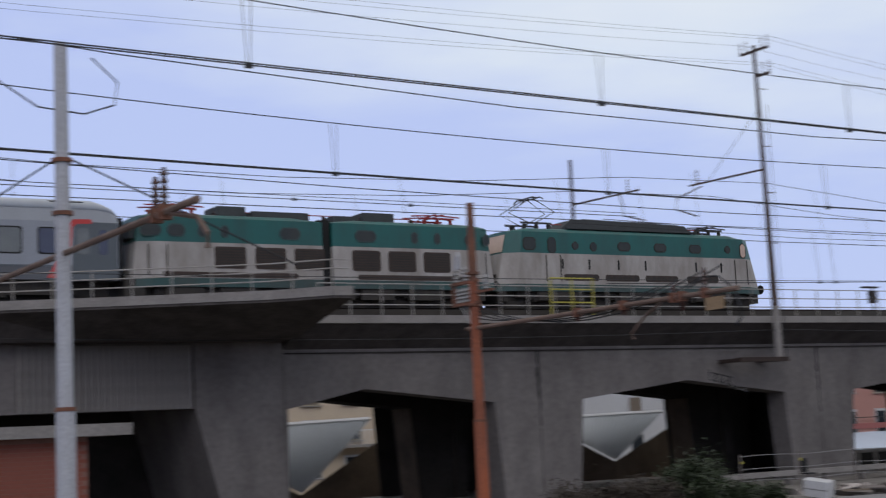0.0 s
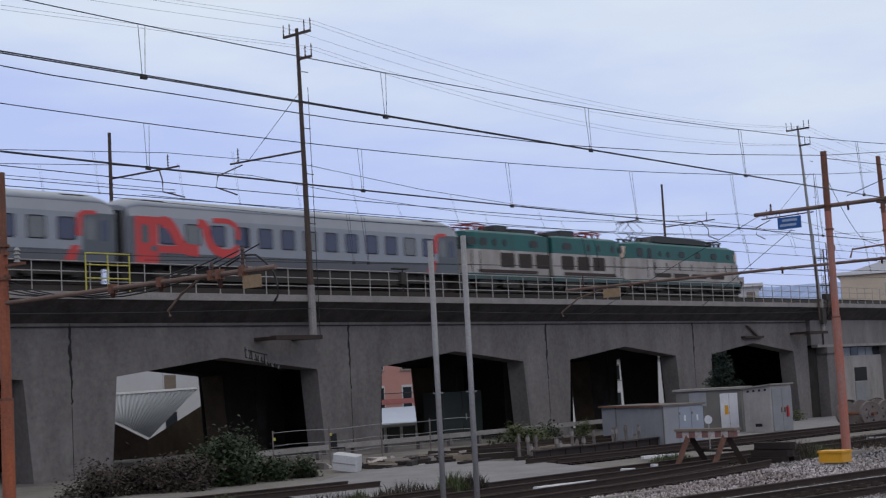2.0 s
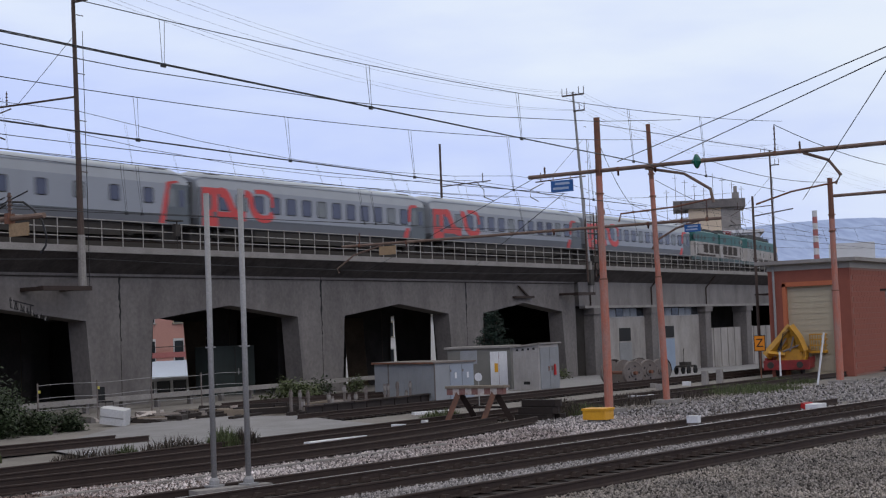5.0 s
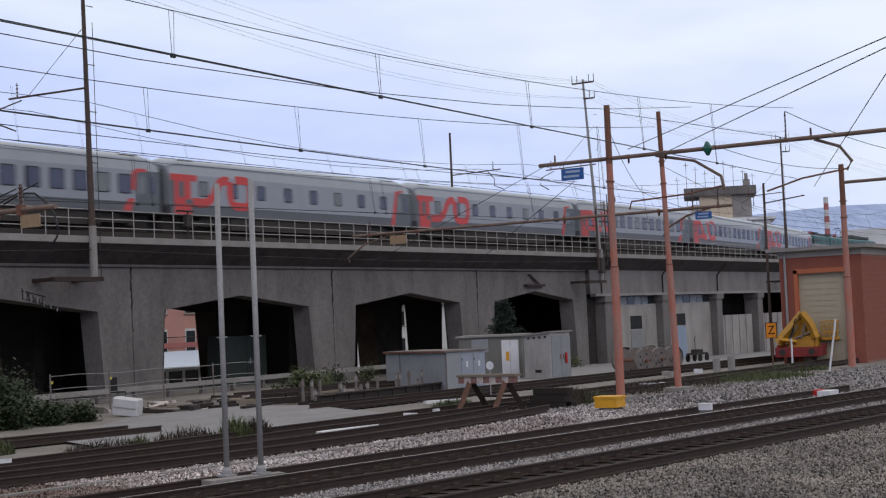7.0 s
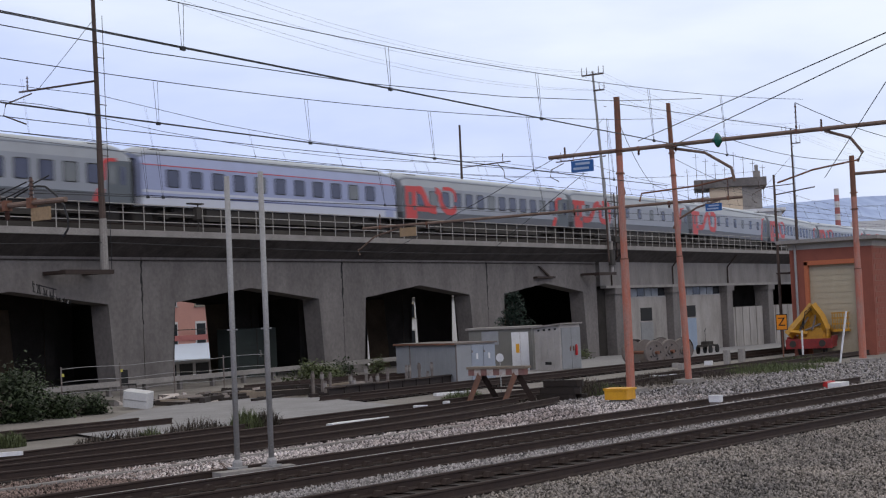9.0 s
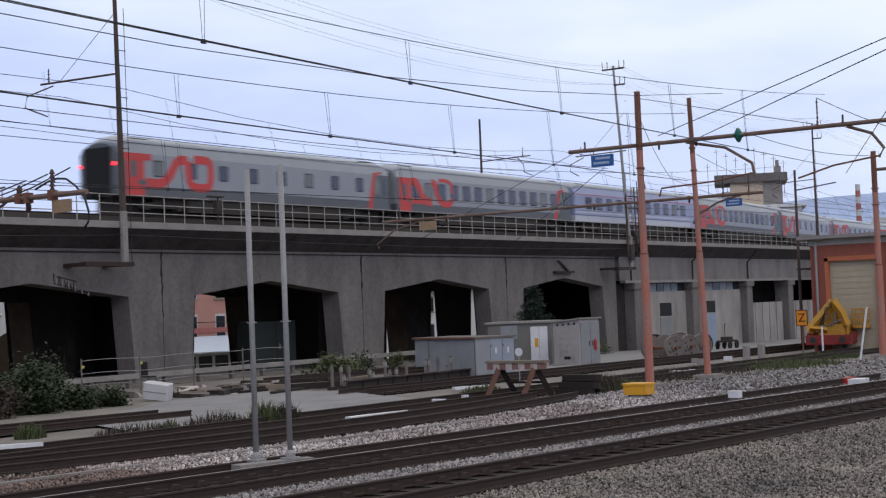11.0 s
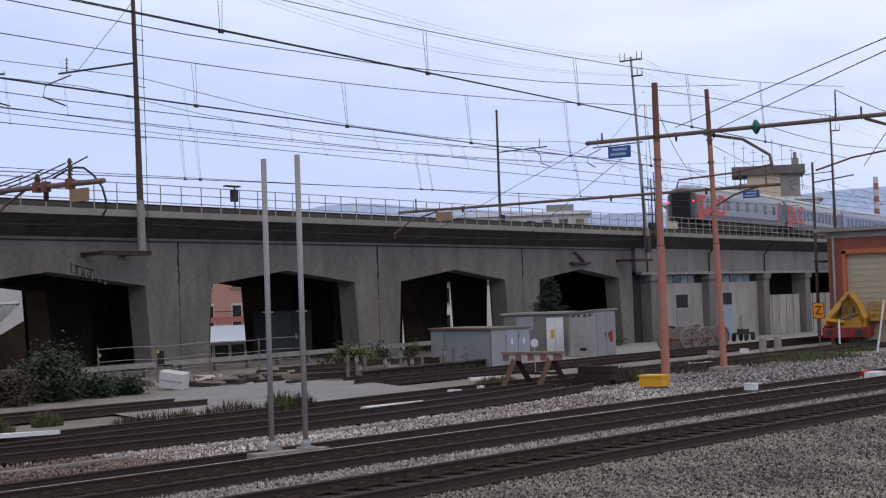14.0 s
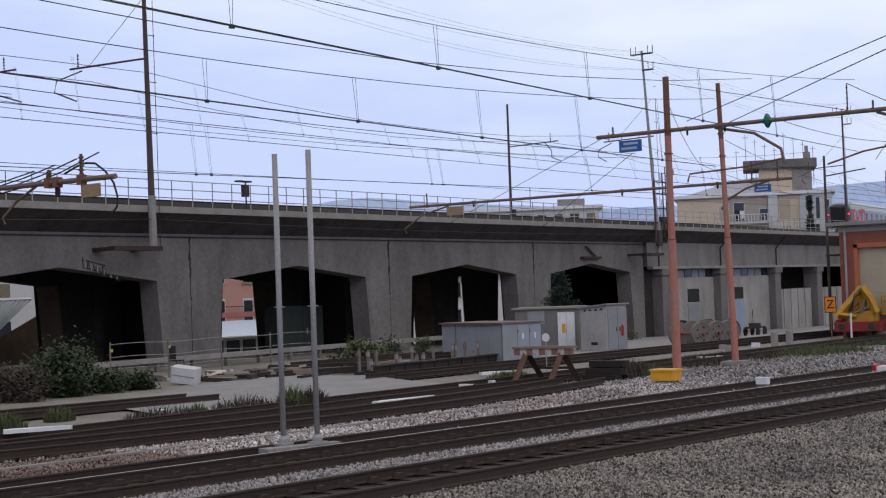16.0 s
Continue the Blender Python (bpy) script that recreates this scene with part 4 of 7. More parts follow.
PITCH = 25.3
coach_a = build_coach("close", "grey sleeping coach with red lettering and closely spaced windows")
coach_b = build_coach("wide", "grey sleeping coach with red lettering and wide-spaced windows")
coach_c = build_coach("blue", "pale blue sleeping coach with white and indigo stripes")
order = [coach_a, None, None, coach_b, None, None, coach_c, None, None]
for k, ob in enumerate(order):
    if ob is None:
        order[k] = copy_thing(coach_a if k in (1, 2, 5, 7) else coach_b, pose(0, 0, 0))
tagged(order[8], "grey last coach with red lettering and lit tail lamps")
tail = order[8]
part("end_wall", Mesh().box(-25.02, -24.6, -1.38, 1.38, 1.0, 3.25, 0.06).prism([(-1.36, 3.25), (-1.1, 3.6), (-0.6, 3.8), (0, 3.86), (0.6, 3.8), (1.1, 3.6), (1.36, 3.25)], "x", -25.0, -24.62), COACH_DOOR, tail)
part("end_door", Mesh().box(-25.16, -25.0, -0.42, 0.42, 1.1, 3.05, 0.03), BLACK, tail)
for y in (-1.27, 1.27):
    part("tail_lamp", Mesh().lathe((-25.02, y, 2.68), [(0.07, -0.1), (0.1, -0.06), (0.1, 0.0)], 12, "x"), TAIL_LAMP, tail)
loco_b = build_rear_locomotive()
loco_a = build_front_locomotive()
RUN = ((0.0, 20.05), (2.0, 68.32), (4.0, 116.55), (6.5, 175.6), (8.5, 223.2), (11.0, 282.6), (12.5, 318.3), (14.5, 365.7), (16.0, 402.0))


# ---- overhead line: masts, gantries, wires ----
def insulator(m, p, q, r=0.06, n=4):
    """A string of sheds between two points."""
    p, q = Vector(p), Vector(q)
    m.tube([p, q], 0.025, 5)
    for i in range(n):
        c = p.lerp(q, (i + 0.6) / (n + 0.2))
        d = (q - p).normalized() * 0.03
        m.tube([c - d, c + d], r * 1.0, 8, r * 0.4)


def build_feeder_mast(x, top, foot, lean):
    v = thing("catenary_mast", (x, 54.05, foot), "tall brown steel mast on a bracket at the viaduct edge", "catenary mast", "masts of the viaduct")
    part("socket", Mesh().tube([(0, 0, -0.05), (0, 0, 2.6)], 0.21, 10, 0.19), CONCRETE_EDGE, v, "pale grey lower sleeve")
    part("pole", Mesh().tube([(lean * 0.12, 0, 2.6), (lean * 0.45, 0, 8), (lean, 0, top - foot)], 0.17, 8, 0.09), GALV if lean < -1 else MAST_BROWN, v)
    part("bracket", Mesh().box(-2.8, 0.5, -0.2, 0.2, -0.2, 0.02, 0.03).box(-2.6, -2.2, 0.2, 1.72, -0.18, 0.0).box(0.0, 0.35, 0.2, 1.72, -0.18, 0.0), RAIL_SIDE, v)
    for z, y0, y1 in ((top - foot - 0.35, -1.0, 1.0), (top - foot - 1.7, -1.0, 0.0)):
        a = part("crossarm", Mesh().box(lean - 0.06, lean + 0.06, y0, y1, z, z + 0.12), MAST_BROWN, v)
        m = Mesh()
        for y in ((y0, y0 + 0.45, y1 - 0.45, y1) if y1 > 0 else (y0, y0 + 0.45)):
            insulator(m, (lean, y, z + 0.1), (lean, y, z + 0.72), 0.06, 3)
        part("pin_insulator", m, INSUL, a)
    part("step_rungs", Mesh().tube([(0.02, 0, 14.0 - foot + 6), (0.5, 0, 14.0 - foot + 6)], 0.025, 5).tube([(0.02, 0, 11 - foot + 6), (0.5, 0, 11 - foot + 6)], 0.025, 5).tube([(0.02, 0, 8.4), (0.55, 0, 8.4)], 0.025, 5).tube([(0.02, 0, 5.8), (0.55, 0, 5.8)], 0.025, 5), MAST_BROWN, v)
    part("cable", Mesh().tube([(0.5, 0, 0), (0.48, 0, 5.8), (0.45, 0, 8.4), (0.42, 0, 13)], 0.018, 5), WIRE, v)
    arm = part("cantilever", Mesh().tube([(-0.06, 0, 15.8 - foot), (-1.7, 3.9, 15.5 - foot)], 0.055, 6), MAST_BROWN, v, "arm holding the contact wire")
    part("stay", Mesh().tube([(-0.08, 0, 19.0 - foot), (-1.3, 2.9, 15.6 - foot)], 0.015, 5), WIRE, arm)
    part("steady_arm", Mesh().tube([(-1.4, 3.3, 15.4 - foot), (-2.6, 3.9, 14.8 - foot), (-2.75, 3.9, 14.2 - foot), (-1.3, 3.9, 13.9 - foot)], 0.04, 6), MAST_BROWN, arm)
    m = Mesh()
    insulator(m, (-1.5, 3.5, 15.55 - foot), (-1.5, 3.5, 16.3 - foot), 0.08, 4)
    part("insulator", m, INSUL, arm)
    return v


for mx, mt, mf, ml in ((53.22, 22.25, 6.2, -0.2), (111.2, 22.75, 6.0, -1.8), (158.1, 21.9, 6.0, -0.12)):
    build_feeder_mast(mx, mt, mf, ml)


def build_line_switch():
    v = thing("line_switch", (111.2, 54.0, 6.3), "cluster of switch rods, boxes and insulators on the viaduct edge", "line switch")
    for dx, z0, z1, r in ((1.1, 1.0, 6.4, 0.06), (1.7, 1.4, 7.0, 0.05), (2.4, 1.6, 6.2, 0.05), (-0.55, 0.6, 7.6, 0.09)):
        part("rod", Mesh().tube([(dx, 0, z0), (dx - 0.12, 0, z1)], r, 6), MAST_BROWN, v)
    for z in (2.2, 3.4, 4.6, 5.6):
        part("crossbar", Mesh().box(-0.6, 2.6, -0.05, 0.05, z, z + 0.09), UNDER, v)
    for dx, z in ((0.7, 3.5), (1.3, 4.7), (2.0, 3.5), (0.6, 5.7), (1.9, 4.7)):
        m = Mesh()
        insulator(m, (dx, 0, z), (dx, 0, z + 0.7), 0.13, 4)
        part("insulator", m, GALV, v)
    part("disc", Mesh().lathe((2.7, -0.1, 6.6), [(0.1, -0.05), (0.33, -0.04), (0.33, 0.04), (0.1, 0.05)], 14, "y"), RUST, v, "dark red round plate")
    part("disc_arm", Mesh().tube([(1.65, 0, 6.2), (2.7, -0.05, 6.6)], 0.04, 5), MAST_BROWN, v)
    part("case", Mesh().box(0.5, 2.4, -0.2, 0.2, 2.25, 2.75, 0.04), UNDER, v)
    part("board", Mesh().box(0.6, 2.2, -0.26, -0.22, 1.7, 2.15), GRILLE, v)
    part("lower_case", Mesh().box(-0.5, 0.2, -0.25, 0.1, 0.3, 1.6, 0.04), UNDER, v)


build_line_switch()


def build_far_mast(x, y, top, two_tone):
    v = thing("catenary_mast", (x, y, 8.1), "slim brown steel mast on the far edge of the viaduct", "catenary mast", "masts of the viaduct")
    part("pole", Mesh().tube([(0, 0, 0), (0, 0, top - 8.1)], 0.13, 8, 0.09), MAST_BROWN, v)
    part("cantilever", Mesh().tube([(0, 0, 7.6), (1.6, -4.0, 7.9)], 0.055, 6).tube([(1.0, -3.0, 7.8), (0.4, -4.0, 7.0), (0.4, -4.0, 6.4), (1.9, -4.0, 6.2)], 0.04, 6), MAST_BROWN, v)
    part("box", Mesh().box(-0.12, 0.28, -0.35, -0.08, 0.6, 2.2, 0.03), UNDER, v)
    m = Mesh()
    insulator(m, (1.3, -3.4, 7.9), (1.3, -3.4, 8.6), 0.08, 4)
    part("insulator", m, INSUL, v)


for mx, mt in ((50.0, 18.3), (107.7, 19.4)):
    build_far_mast(mx, 66.2, mt, False)


def build_pole(name, at, top, r0, r1, mat, label, cap=True):
    v = thing(name, (*at, low(*at)), label, "catenary mast", "masts of the yard")
    part("footing", Mesh().box(-0.5, 0.5, -0.5, 0.5, -0.3, 0.16, 0.06), CONCRETE_EDGE, v)
    part("lower_tube", Mesh().tube([(0, 0, 0), (0, 0, top * 0.45)], r0, 12, r0 * 0.95), mat, v)
    part("upper_tube", Mesh().tube([(0, 0, top * 0.45), (0, 0, top * 0.8)], r0 * 0.8, 12, (r0 * 0.8 + r1) / 2), mat, v)
    part("top_tube", Mesh().tube([(0, 0, top * 0.8), (0, 0, top)], (r0 * 0.8 + r1) / 2, 12, r1), mat if mat is WHITE_MAST else RUST, v, "" if mat is WHITE_MAST else "dark rusty top section")
    for z in (top * 0.45, top * 0.74, top * 0.82):
        part("band", Mesh().lathe((0, 0, z), [(r0 * 1.03, -0.025), (r0 * 1.03, 0.025)], 12), RUST, v)
    return v


pole_a = build_pole("gantry_post", (50.3, 23.9), 11.15, 0.165, 0.115, RED_LEAD, "faded orange tubular gantry post with peeling paint")
pole_b = build_pole("gantry_post", (56.0, 24.0), 11.5, 0.14, 0.09, RED_LEAD, "slim faded orange gantry post")
pole_b.matrix_basis = pose(56.0, 24.0, 0, -1.2, -0.5, 0)
pole_c = build_pole("gantry_post", (71.6, 21.5), 10.1, 0.19, 0.13, RED_LEAD, "faded orange gantry post near the brick shed")
pole_d = build_pole("gantry_post", (15.6, 24.0), 7.75, 0.125, 0.07, RUST_ORANGE, "rust-streaked orange gantry post with a short top")
pole_e = build_pole("gantry_post", (5.6, 18.0), 8.45, 0.13, 0.085, WHITE_MAST, "pale grey tubular gantry post with clamped cables")
part("guy_wire", Mesh().tube([(0, 0, 7.0), (-3.5, 4.0, 4.5)], 0.012, 5).tube([(0, 0, 7.0), (3.0, -0.5, 5.6)], 0.012, 5), WIRE, pole_e)
part("jumper", Mesh().tube([(-0.9, 0, 8.4), (-0.8, 0, 7.9), (-0.3, 0, 7.6), (0.3, 0, 7.55), (0.7, 0, 7.7), (0.75, 0, 8.0), (0.4, 0, 8.3)], 0.012, 5), WIRE, pole_e)


TAN_BOARD = material("tan_enamel_board", (0.30, 0.21, 0.12), 0.7, spots=(0.2, 0.13, 0.07), scale=3, amount=0.6)


def beam_fittings(v, marks, z, mat=INSUL):
    for y, up, size in marks:
        m = Mesh()
        insulator(m, (0, y, z + (0.06 if up else -0.06)), (0, y, z + (size if up else -size)), 0.05, 5)
        part("insulator", m, mat, v)
        part("clamp", Mesh().box(-0.07, 0.07, y - 0.04, y + 0.04, z - 0.08, z + 0.08), RUST, v)


def build_beam(x, ya, yb, z, r, label, mat=BEAM):
    v = thing("gantry_beam", (x, 0, 0), label, "gantry beam", "gantries of the yard")
    part("tube", Mesh().tube([(0, ya, z), (0, yb, z)], r, 8), mat, v)
    return v


b1 = build_beam(50.3, 26.9, 9.0, 9.12, 0.078, "long rusty tubular beam across the near tracks")
beam_fittings(b1, ((17.0, True, 1.0), (16.1, True, 0.35), (21.6, False, 0.25), (23.1, False, 0.25), (26.2, True, 0.35)), 9.12)
part("end_post", Mesh().tube([(0, 9.0, -9.0 + 9.0), (0, 9.0, 10.6)], 0.17, 10, 0.12), RED_LEAD, b1)
g = Mesh()
g.lathe((0, 19.95, 9.12), [(0.06, -0.2), (0.12, -0.12), (0.27, -0.02), (0.27, 0.02), (0.12, 0.12), (0.06, 0.2)], 12, "y")
part("green_insulator", g, INSUL_GREEN, b1)
part("drop_bracket", Mesh().tube([(0, 22.0, 9.05), (0.3, 20.6, 8.75), (0.3, 19.6, 8.1), (0.3, 19.5, 7.6)], 0.06, 6), BEAM, b1)
part("registration_arm", Mesh().tube([(0.3, 19.5, 7.75), (0.3, 21.0, 7.55), (0.3, 23.2, 7.45), (0.3, 23.3, 7.15)], 0.035, 6), RUST, b1)
part("drop_bracket", Mesh().tube([(0, 16.0, 9.05), (0.3, 15.2, 8.75), (0.3, 14.8, 8.2), (0.3, 15.0, 7.9)], 0.06, 6), BEAM, b1)
part("registration_arm", Mesh().tube([(0.3, 15.0, 7.95), (0.3, 16.6, 7.75), (0.3, 17.9, 7.4)], 0.035, 6), RUST, b1)
b2 = build_beam(56.3, 40.2, 21.4, 7.42, 0.062, "rusty tubular beam with insulators carried by a slim post")
beam_fittings(b2, ((39.2, True, 0.6), (22.0, True, 0.8), (23.1, True, 0.8), (24.6, False, 0.2), (36.6, False, 0.2), (29.0, False, 0.2)), 7.42)
part("drop_bracket", Mesh().tube([(0, 38.0, 7.35), (0.1, 39.6, 7.0), (0.1, 40.6, 6.4), (0.1, 40.5, 6.2)], 0.04, 6), BEAM, b2)
part("board", Mesh().box(-0.02, 0.02, 37.2, 38.1, 6.9, 7.3), TAN_BOARD, b2)
part("drop_bracket", Mesh().tube([(0, 22.3, 7.4), (0.1, 23.4, 7.15), (0.1, 24.3, 6.7), (0.1, 24.5, 6.35)], 0.045, 6), BEAM, b2)
b4 = build_beam(15.6, 24.3, 16.6, 5.28, 0.042, "rusty tubular beam with cables, insulators and a hanging board")
beam_fittings(b4, ((17.35, True, 0.4), (17.9, False, 0.22), (18.1, True, 0.2), (19.4, False, 0.14), (20.7, False, 0.14)), 5.28)
part("board", Mesh().box(-0.02, 0.02, 16.95, 17.35, 5.0, 5.2), TAN_BOARD, b4)
part("drop_bracket", Mesh().tube([(0, 18.4, 5.25), (0.1, 19.0, 5.05), (0.1, 19.35, 4.8), (0.1, 19.3, 4.7)], 0.022, 6), BEAM, b4)
m = Mesh()
for i in range(4):
    y0, y1, dz = 24.2 - 0.1 * i, 18.5 - 0.5 * i, 0.25 + 0.1 * i
    m.tube([(0.05, y0 + (y1 - y0) * k / 8, 5.5 + 0.06 * i - 4 * dz * (k / 8) * (1 - k / 8)) for k in range(9)], 0.012, 5)
m.tube([(0.15, 17.9, 5.42), (0.15, 17.6, 5.52), (0.15, 17.4, 5.55), (0.15, 17.2, 5.53), (0.15, 16.99, 5.4), (0.15, 16.81, 5.21), (0.15, 16.73, 4.99), (0.15, 16.74, 4.84), (0.15, 16.85, 4.73)], 0.018, 5)
part("cable", m, WIRE, b4)
gear = thing("pole_switch", (15.6, 24.0, 5.75), "cluster of pale insulators and rods clamped on a rusty post", "line switch")
part("frame", Mesh().box(-0.05, 0.05, -0.15, 0.75, 0.0, 0.06).box(-0.05, 0.05, -0.15, 0.75, 0.42, 0.48).box(-0.03, 0.03, 0.7, 0.76, 0.0, 0.48).box(-0.03, 0.03, -0.7, -0.1, 0.2, 0.25), RUST, gear)
for y, z in ((0.2, 0.06), (0.38, 0.06), (0.56, 0.06), (0.3, 0.48), (0.62, 0.48), (-0.45, 0.25)):
    m = Mesh()
    insulator(m, (0, y, z), (0, y, z + 0.3), 0.07, 4)
    part("insulator", m, GALV, gear)
part("horn", Mesh().prism([(0.5, 0.75), (0.62, 0.75), (0.56, 1.1), (0.5, 1.0)], "x", -0.03, 0.03), WHITE_MAST, gear, "pale blue-grey horn")
for k in range(3):
    part("strut", Mesh().tube([(0, 0.1 + 0.2 * k, 0.0), (0, -0.05, -0.6)], 0.014, 5), GALV, gear)
b5 = build_beam(5.6, 26.0, 13.6, 5.74, 0.042, "rusty tubular beam on the pale grey post")
beam_fittings(b5, ((14.75, True, 0.42), (14.5, True, 0.48)), 5.74)
part("drop_bracket", Mesh().tube([(0, 14.3, 5.7), (0.1, 13.85, 5.6), (0.1, 13.6, 5.4), (0.1, 13.6, 5.25)], 0.03, 6), BEAM, b5)
b6 = build_beam(71.6, 21.5, 14.0, 9.2, 0.08, "rusty tubular beam on a farther post")
beam_fittings(b6, ((17.5, True, 0.7),), 9.2)


def hanging_sign(x, y0, y1, z0, z1):
    v = thing("hanging_sign", (x, 0, 0), "small blue enamel sign with unreadable white lines hung from a beam", "sign", "blue signs")
    part("plate", Mesh().box(-0.02, 0.02, y0, y1, z0, z1), SIGN_BLUE, v)
    w = y1 - y0
    for za, ya, yb in ((0.62, 0.2, 0.85), (0.22, 0.1, 0.8)):
        part("text_bar", Mesh().box(-0.026, -0.021, y0 + w * (1 - yb), y0 + w * (1 - ya), z0 + (z1 - z0) * za, z0 + (z1 - z0) * (za + 0.2)), SIGN_PALE, v)
    part("hanger", Mesh().tube([(0, y0 + 0.1, z1), (0, y0 + 0.1, z1 + 0.2)], 0.015, 5).tube([(0, y1 - 0.1, z1), (0, y1 - 0.1, z1 + 0.2)], 0.015, 5), RUST, v)


SIGN_BLUE = material("blue_enamel", (0.02, 0.10, 0.30), 0.4, bump=0.0)
SIGN_PALE = material("pale_sign_paint", (0.35, 0.42, 0.55), 0.5, bump=0.0)
hanging_sign(50.3, 25.0, 25.95, 8.45, 8.9)
hanging_sign(56.3, 22.3, 23.0, 6.95, 7.25)


def wire(name, pts, r, label, sag=0.0, n=12):
    row = []
    for a, b in zip(pts, pts[1:]):
        a, b = Vector(a), Vector(b)
        row += [a.lerp(b, i / n) - Vector((0, 0, 4 * sag * (i / n) * (1 - i / n))) for i in range(n)]
    row.append(Vector(pts[-1]))
    return tagged(part(name, Mesh().tube(row, r, 5), WIRE), label, "overhead wire", "overhead wires")


def sagging(x, lo, hi, a, b):
    u = (x - a) / (b - a)
    return hi - 4 * (hi - lo) * u * (1 - u)


def catenary(y, zc, mess, x0, x1, drops, label, r=0.016, twin=0.0):
    """A contact wire, the sagging wire above it, and droppers between them."""
    v = thing("catenary_wire", (0, y, 0), label, "overhead wire", "overhead wires")
    row = [(x0 + (x1 - x0) * i / 40) for i in range(41)]
    part("contact_wire", Mesh().tube([(x, 0, zc(x)) for x in row], r, 5), WIRE, v)
    if twin:
        part("contact_wire", Mesh().tube([(x, 0.1, zc(x) + twin * (1 - 0.6 * i / 40)) for i, x in enumerate(row)], r, 5), WIRE, v)
    part("messenger_wire", Mesh().tube([(x, 0, mess(x)) for x in row], r * 0.8, 5), WIRE, v)
    for x in drops:
        a, b, slant = zc(x), mess(x), 0.012 * max(x - 20, 0)
        d = part("dropper", Mesh().tube([(x - 0.03, 0, a), (x - 0.08 - slant, 0, b)], 0.006, 4).tube([(x + 0.02, 0, a), (x + 0.05 - slant, 0, b)], 0.006, 4), WIRE, v)
        part("clamp", Mesh().box(x - 0.06, x + 0.05, -0.02, 0.02, a - 0.04, a + 0.03), WIRE, d)


catenary(17.0, lambda x: 8.199 - 0.0096 * x + 0.00004 * x * x, lambda x: 9.342 - 0.05618 * x + 0.001486 * x * x, -14, 51.2, [-9.6, -3.8, 2.0, 7.76, 13.5, 18.75, 25.0, 31.5, 38.1, 43.6], "twin contact wire over the main track, hung on droppers", 0.011, 0.07)
catenary(22.0, lambda x: 7.934 - 0.01571 * x + 0.000192 * x * x, lambda x: 9.163 - 0.0622 * x + 0.001618 * x * x, -14, 50.3, [-6.1, -0.2, 5.7, 11.6, 17.5, 23.4, 28.75, 34.4, 40.1, 45.8], "contact wire over the second main track, hung on droppers", 0.0125, 0.05)
catenary(33.0, lambda x: 7.36 + 0.018 * (x - 31), lambda x: 9.0 + 0.0009 * (x - 38) ** 2, 26, 90, [34.5, 35.2, 47.8, 48.6, 61.0, 74.0], "contact wire over the sidings, hung on droppers", 0.013)
catenary(33.0, lambda x: 9.33 - 0.003 * x, lambda x: 9.42 - 0.003 * x, -20, 27.2, [16.2, 19.6], "slack wire pair over the sidings", 0.011)
for y in (TRACK_Y, 62.3):
    catenary(y, lambda x: 13.4, lambda x: min(sagging(x, 14.7, 16.3, -5, 53), 18) if x < 53 else (sagging(x, 14.7, 16.3, 53, 111) if x < 111 else sagging(x, 14.7, 16.3, 111, 158) if x < 158 else sagging(x, 14.7, 16.3, 158, 215) if x < 215 else 16.3), -60, 330, [-20 + 9 * i for i in range(26)], "viaduct contact wire hung on droppers", 0.022)
for y, z, sag in ((53.05, 22.5, 1.4), (53.5, 22.5, 1.5), (55.05, 22.5, 1.45), (53.05, 21.1, 1.5), (53.5, 21.1, 1.6)):
    wire("feeder_wire", [(-60, y, z), (53.45, y, z), (109.4, y, z), (158.0, y, z), (260, y, z)], 0.007, "thin feeder wire between mast tops", sag)
wire("feeder_wire", [(x, 17.1, 8.51 - 0.0782 * x + 0.002414 * x * x) for x in (-14, -6, 0, 6, 12, 18, 24, 30, 36, 42)], 0.009, "thin wire slung below the contact wire", 0.0, 3)
wire("feeder_wire", [(x, 22.1, 7.9 - 0.0374 * x + 0.00076 * x * x) for x in (-14, -4, 4, 12, 20, 28, 36, 44)], 0.009, "thin wire slung below the contact wire", 0.0, 3)
wire("feeder_wire", [(25, 33.2, 9.02), (34, 33.2, 8.84), (43, 33.2, 8.9), (60, 33.2, 9.4)], 0.009, "thin wire slung beside the bearer wire", 0.0, 3)
wire("cross_wire", [(50.3, 23.1, 9.4), (38, 11.74, 9.6), (28, 2.5, 9.75)], 0.016, "dark wire slanting across the tracks", 0.0)
wire("cross_wire", [(50.3, 21.4, 9.2), (38, 11.76, 9.25), (28, 3.9, 9.3)], 0.016, "dark wire slanting across the tracks", 0.0)
wire("cross_wire", [(56.3, 18.0, 7.9), (38, 10.1, 9.16), (28, 5.8, 9.85)], 0.014, "dark wire slanting across the tracks", 0.0)
wire("messenger_end", [(50.3, 17, 10.15), (71.6, 15.5, 9.9), (110, 13, 9.9)], 0.014, "bearer wire running on to the next gantry", 0.5)
wire("messenger_end", [(56, 22, 9.9), (71.6, 21.5, 9.9)], 0.014, "bearer wire running on to the next gantry", 0.3)
wire("guy_wire", [(50.3, 24.0, 10.6), (60, 27, 8.6), (90, 32, 8.4)], 0.012, "thin stay wire from the orange post", 0.3)
wire("guy_wire", [(50.3, 23.9, 10.9), (50.3, 17, 9.2)], 0.012, "thin stay wire from the orange post", 0.0)
wire("guy_wire", [(50.3, 26.6, 9.1), (62, 43, 6.4)], 0.012, "thin stay wire from the gantry beam", 0.0)
wire("guy_wire", [(50.3, 25.4, 8.4), (58, 34, 6.2)], 0.012, "thin stay wire from the gantry beam", 0.0)
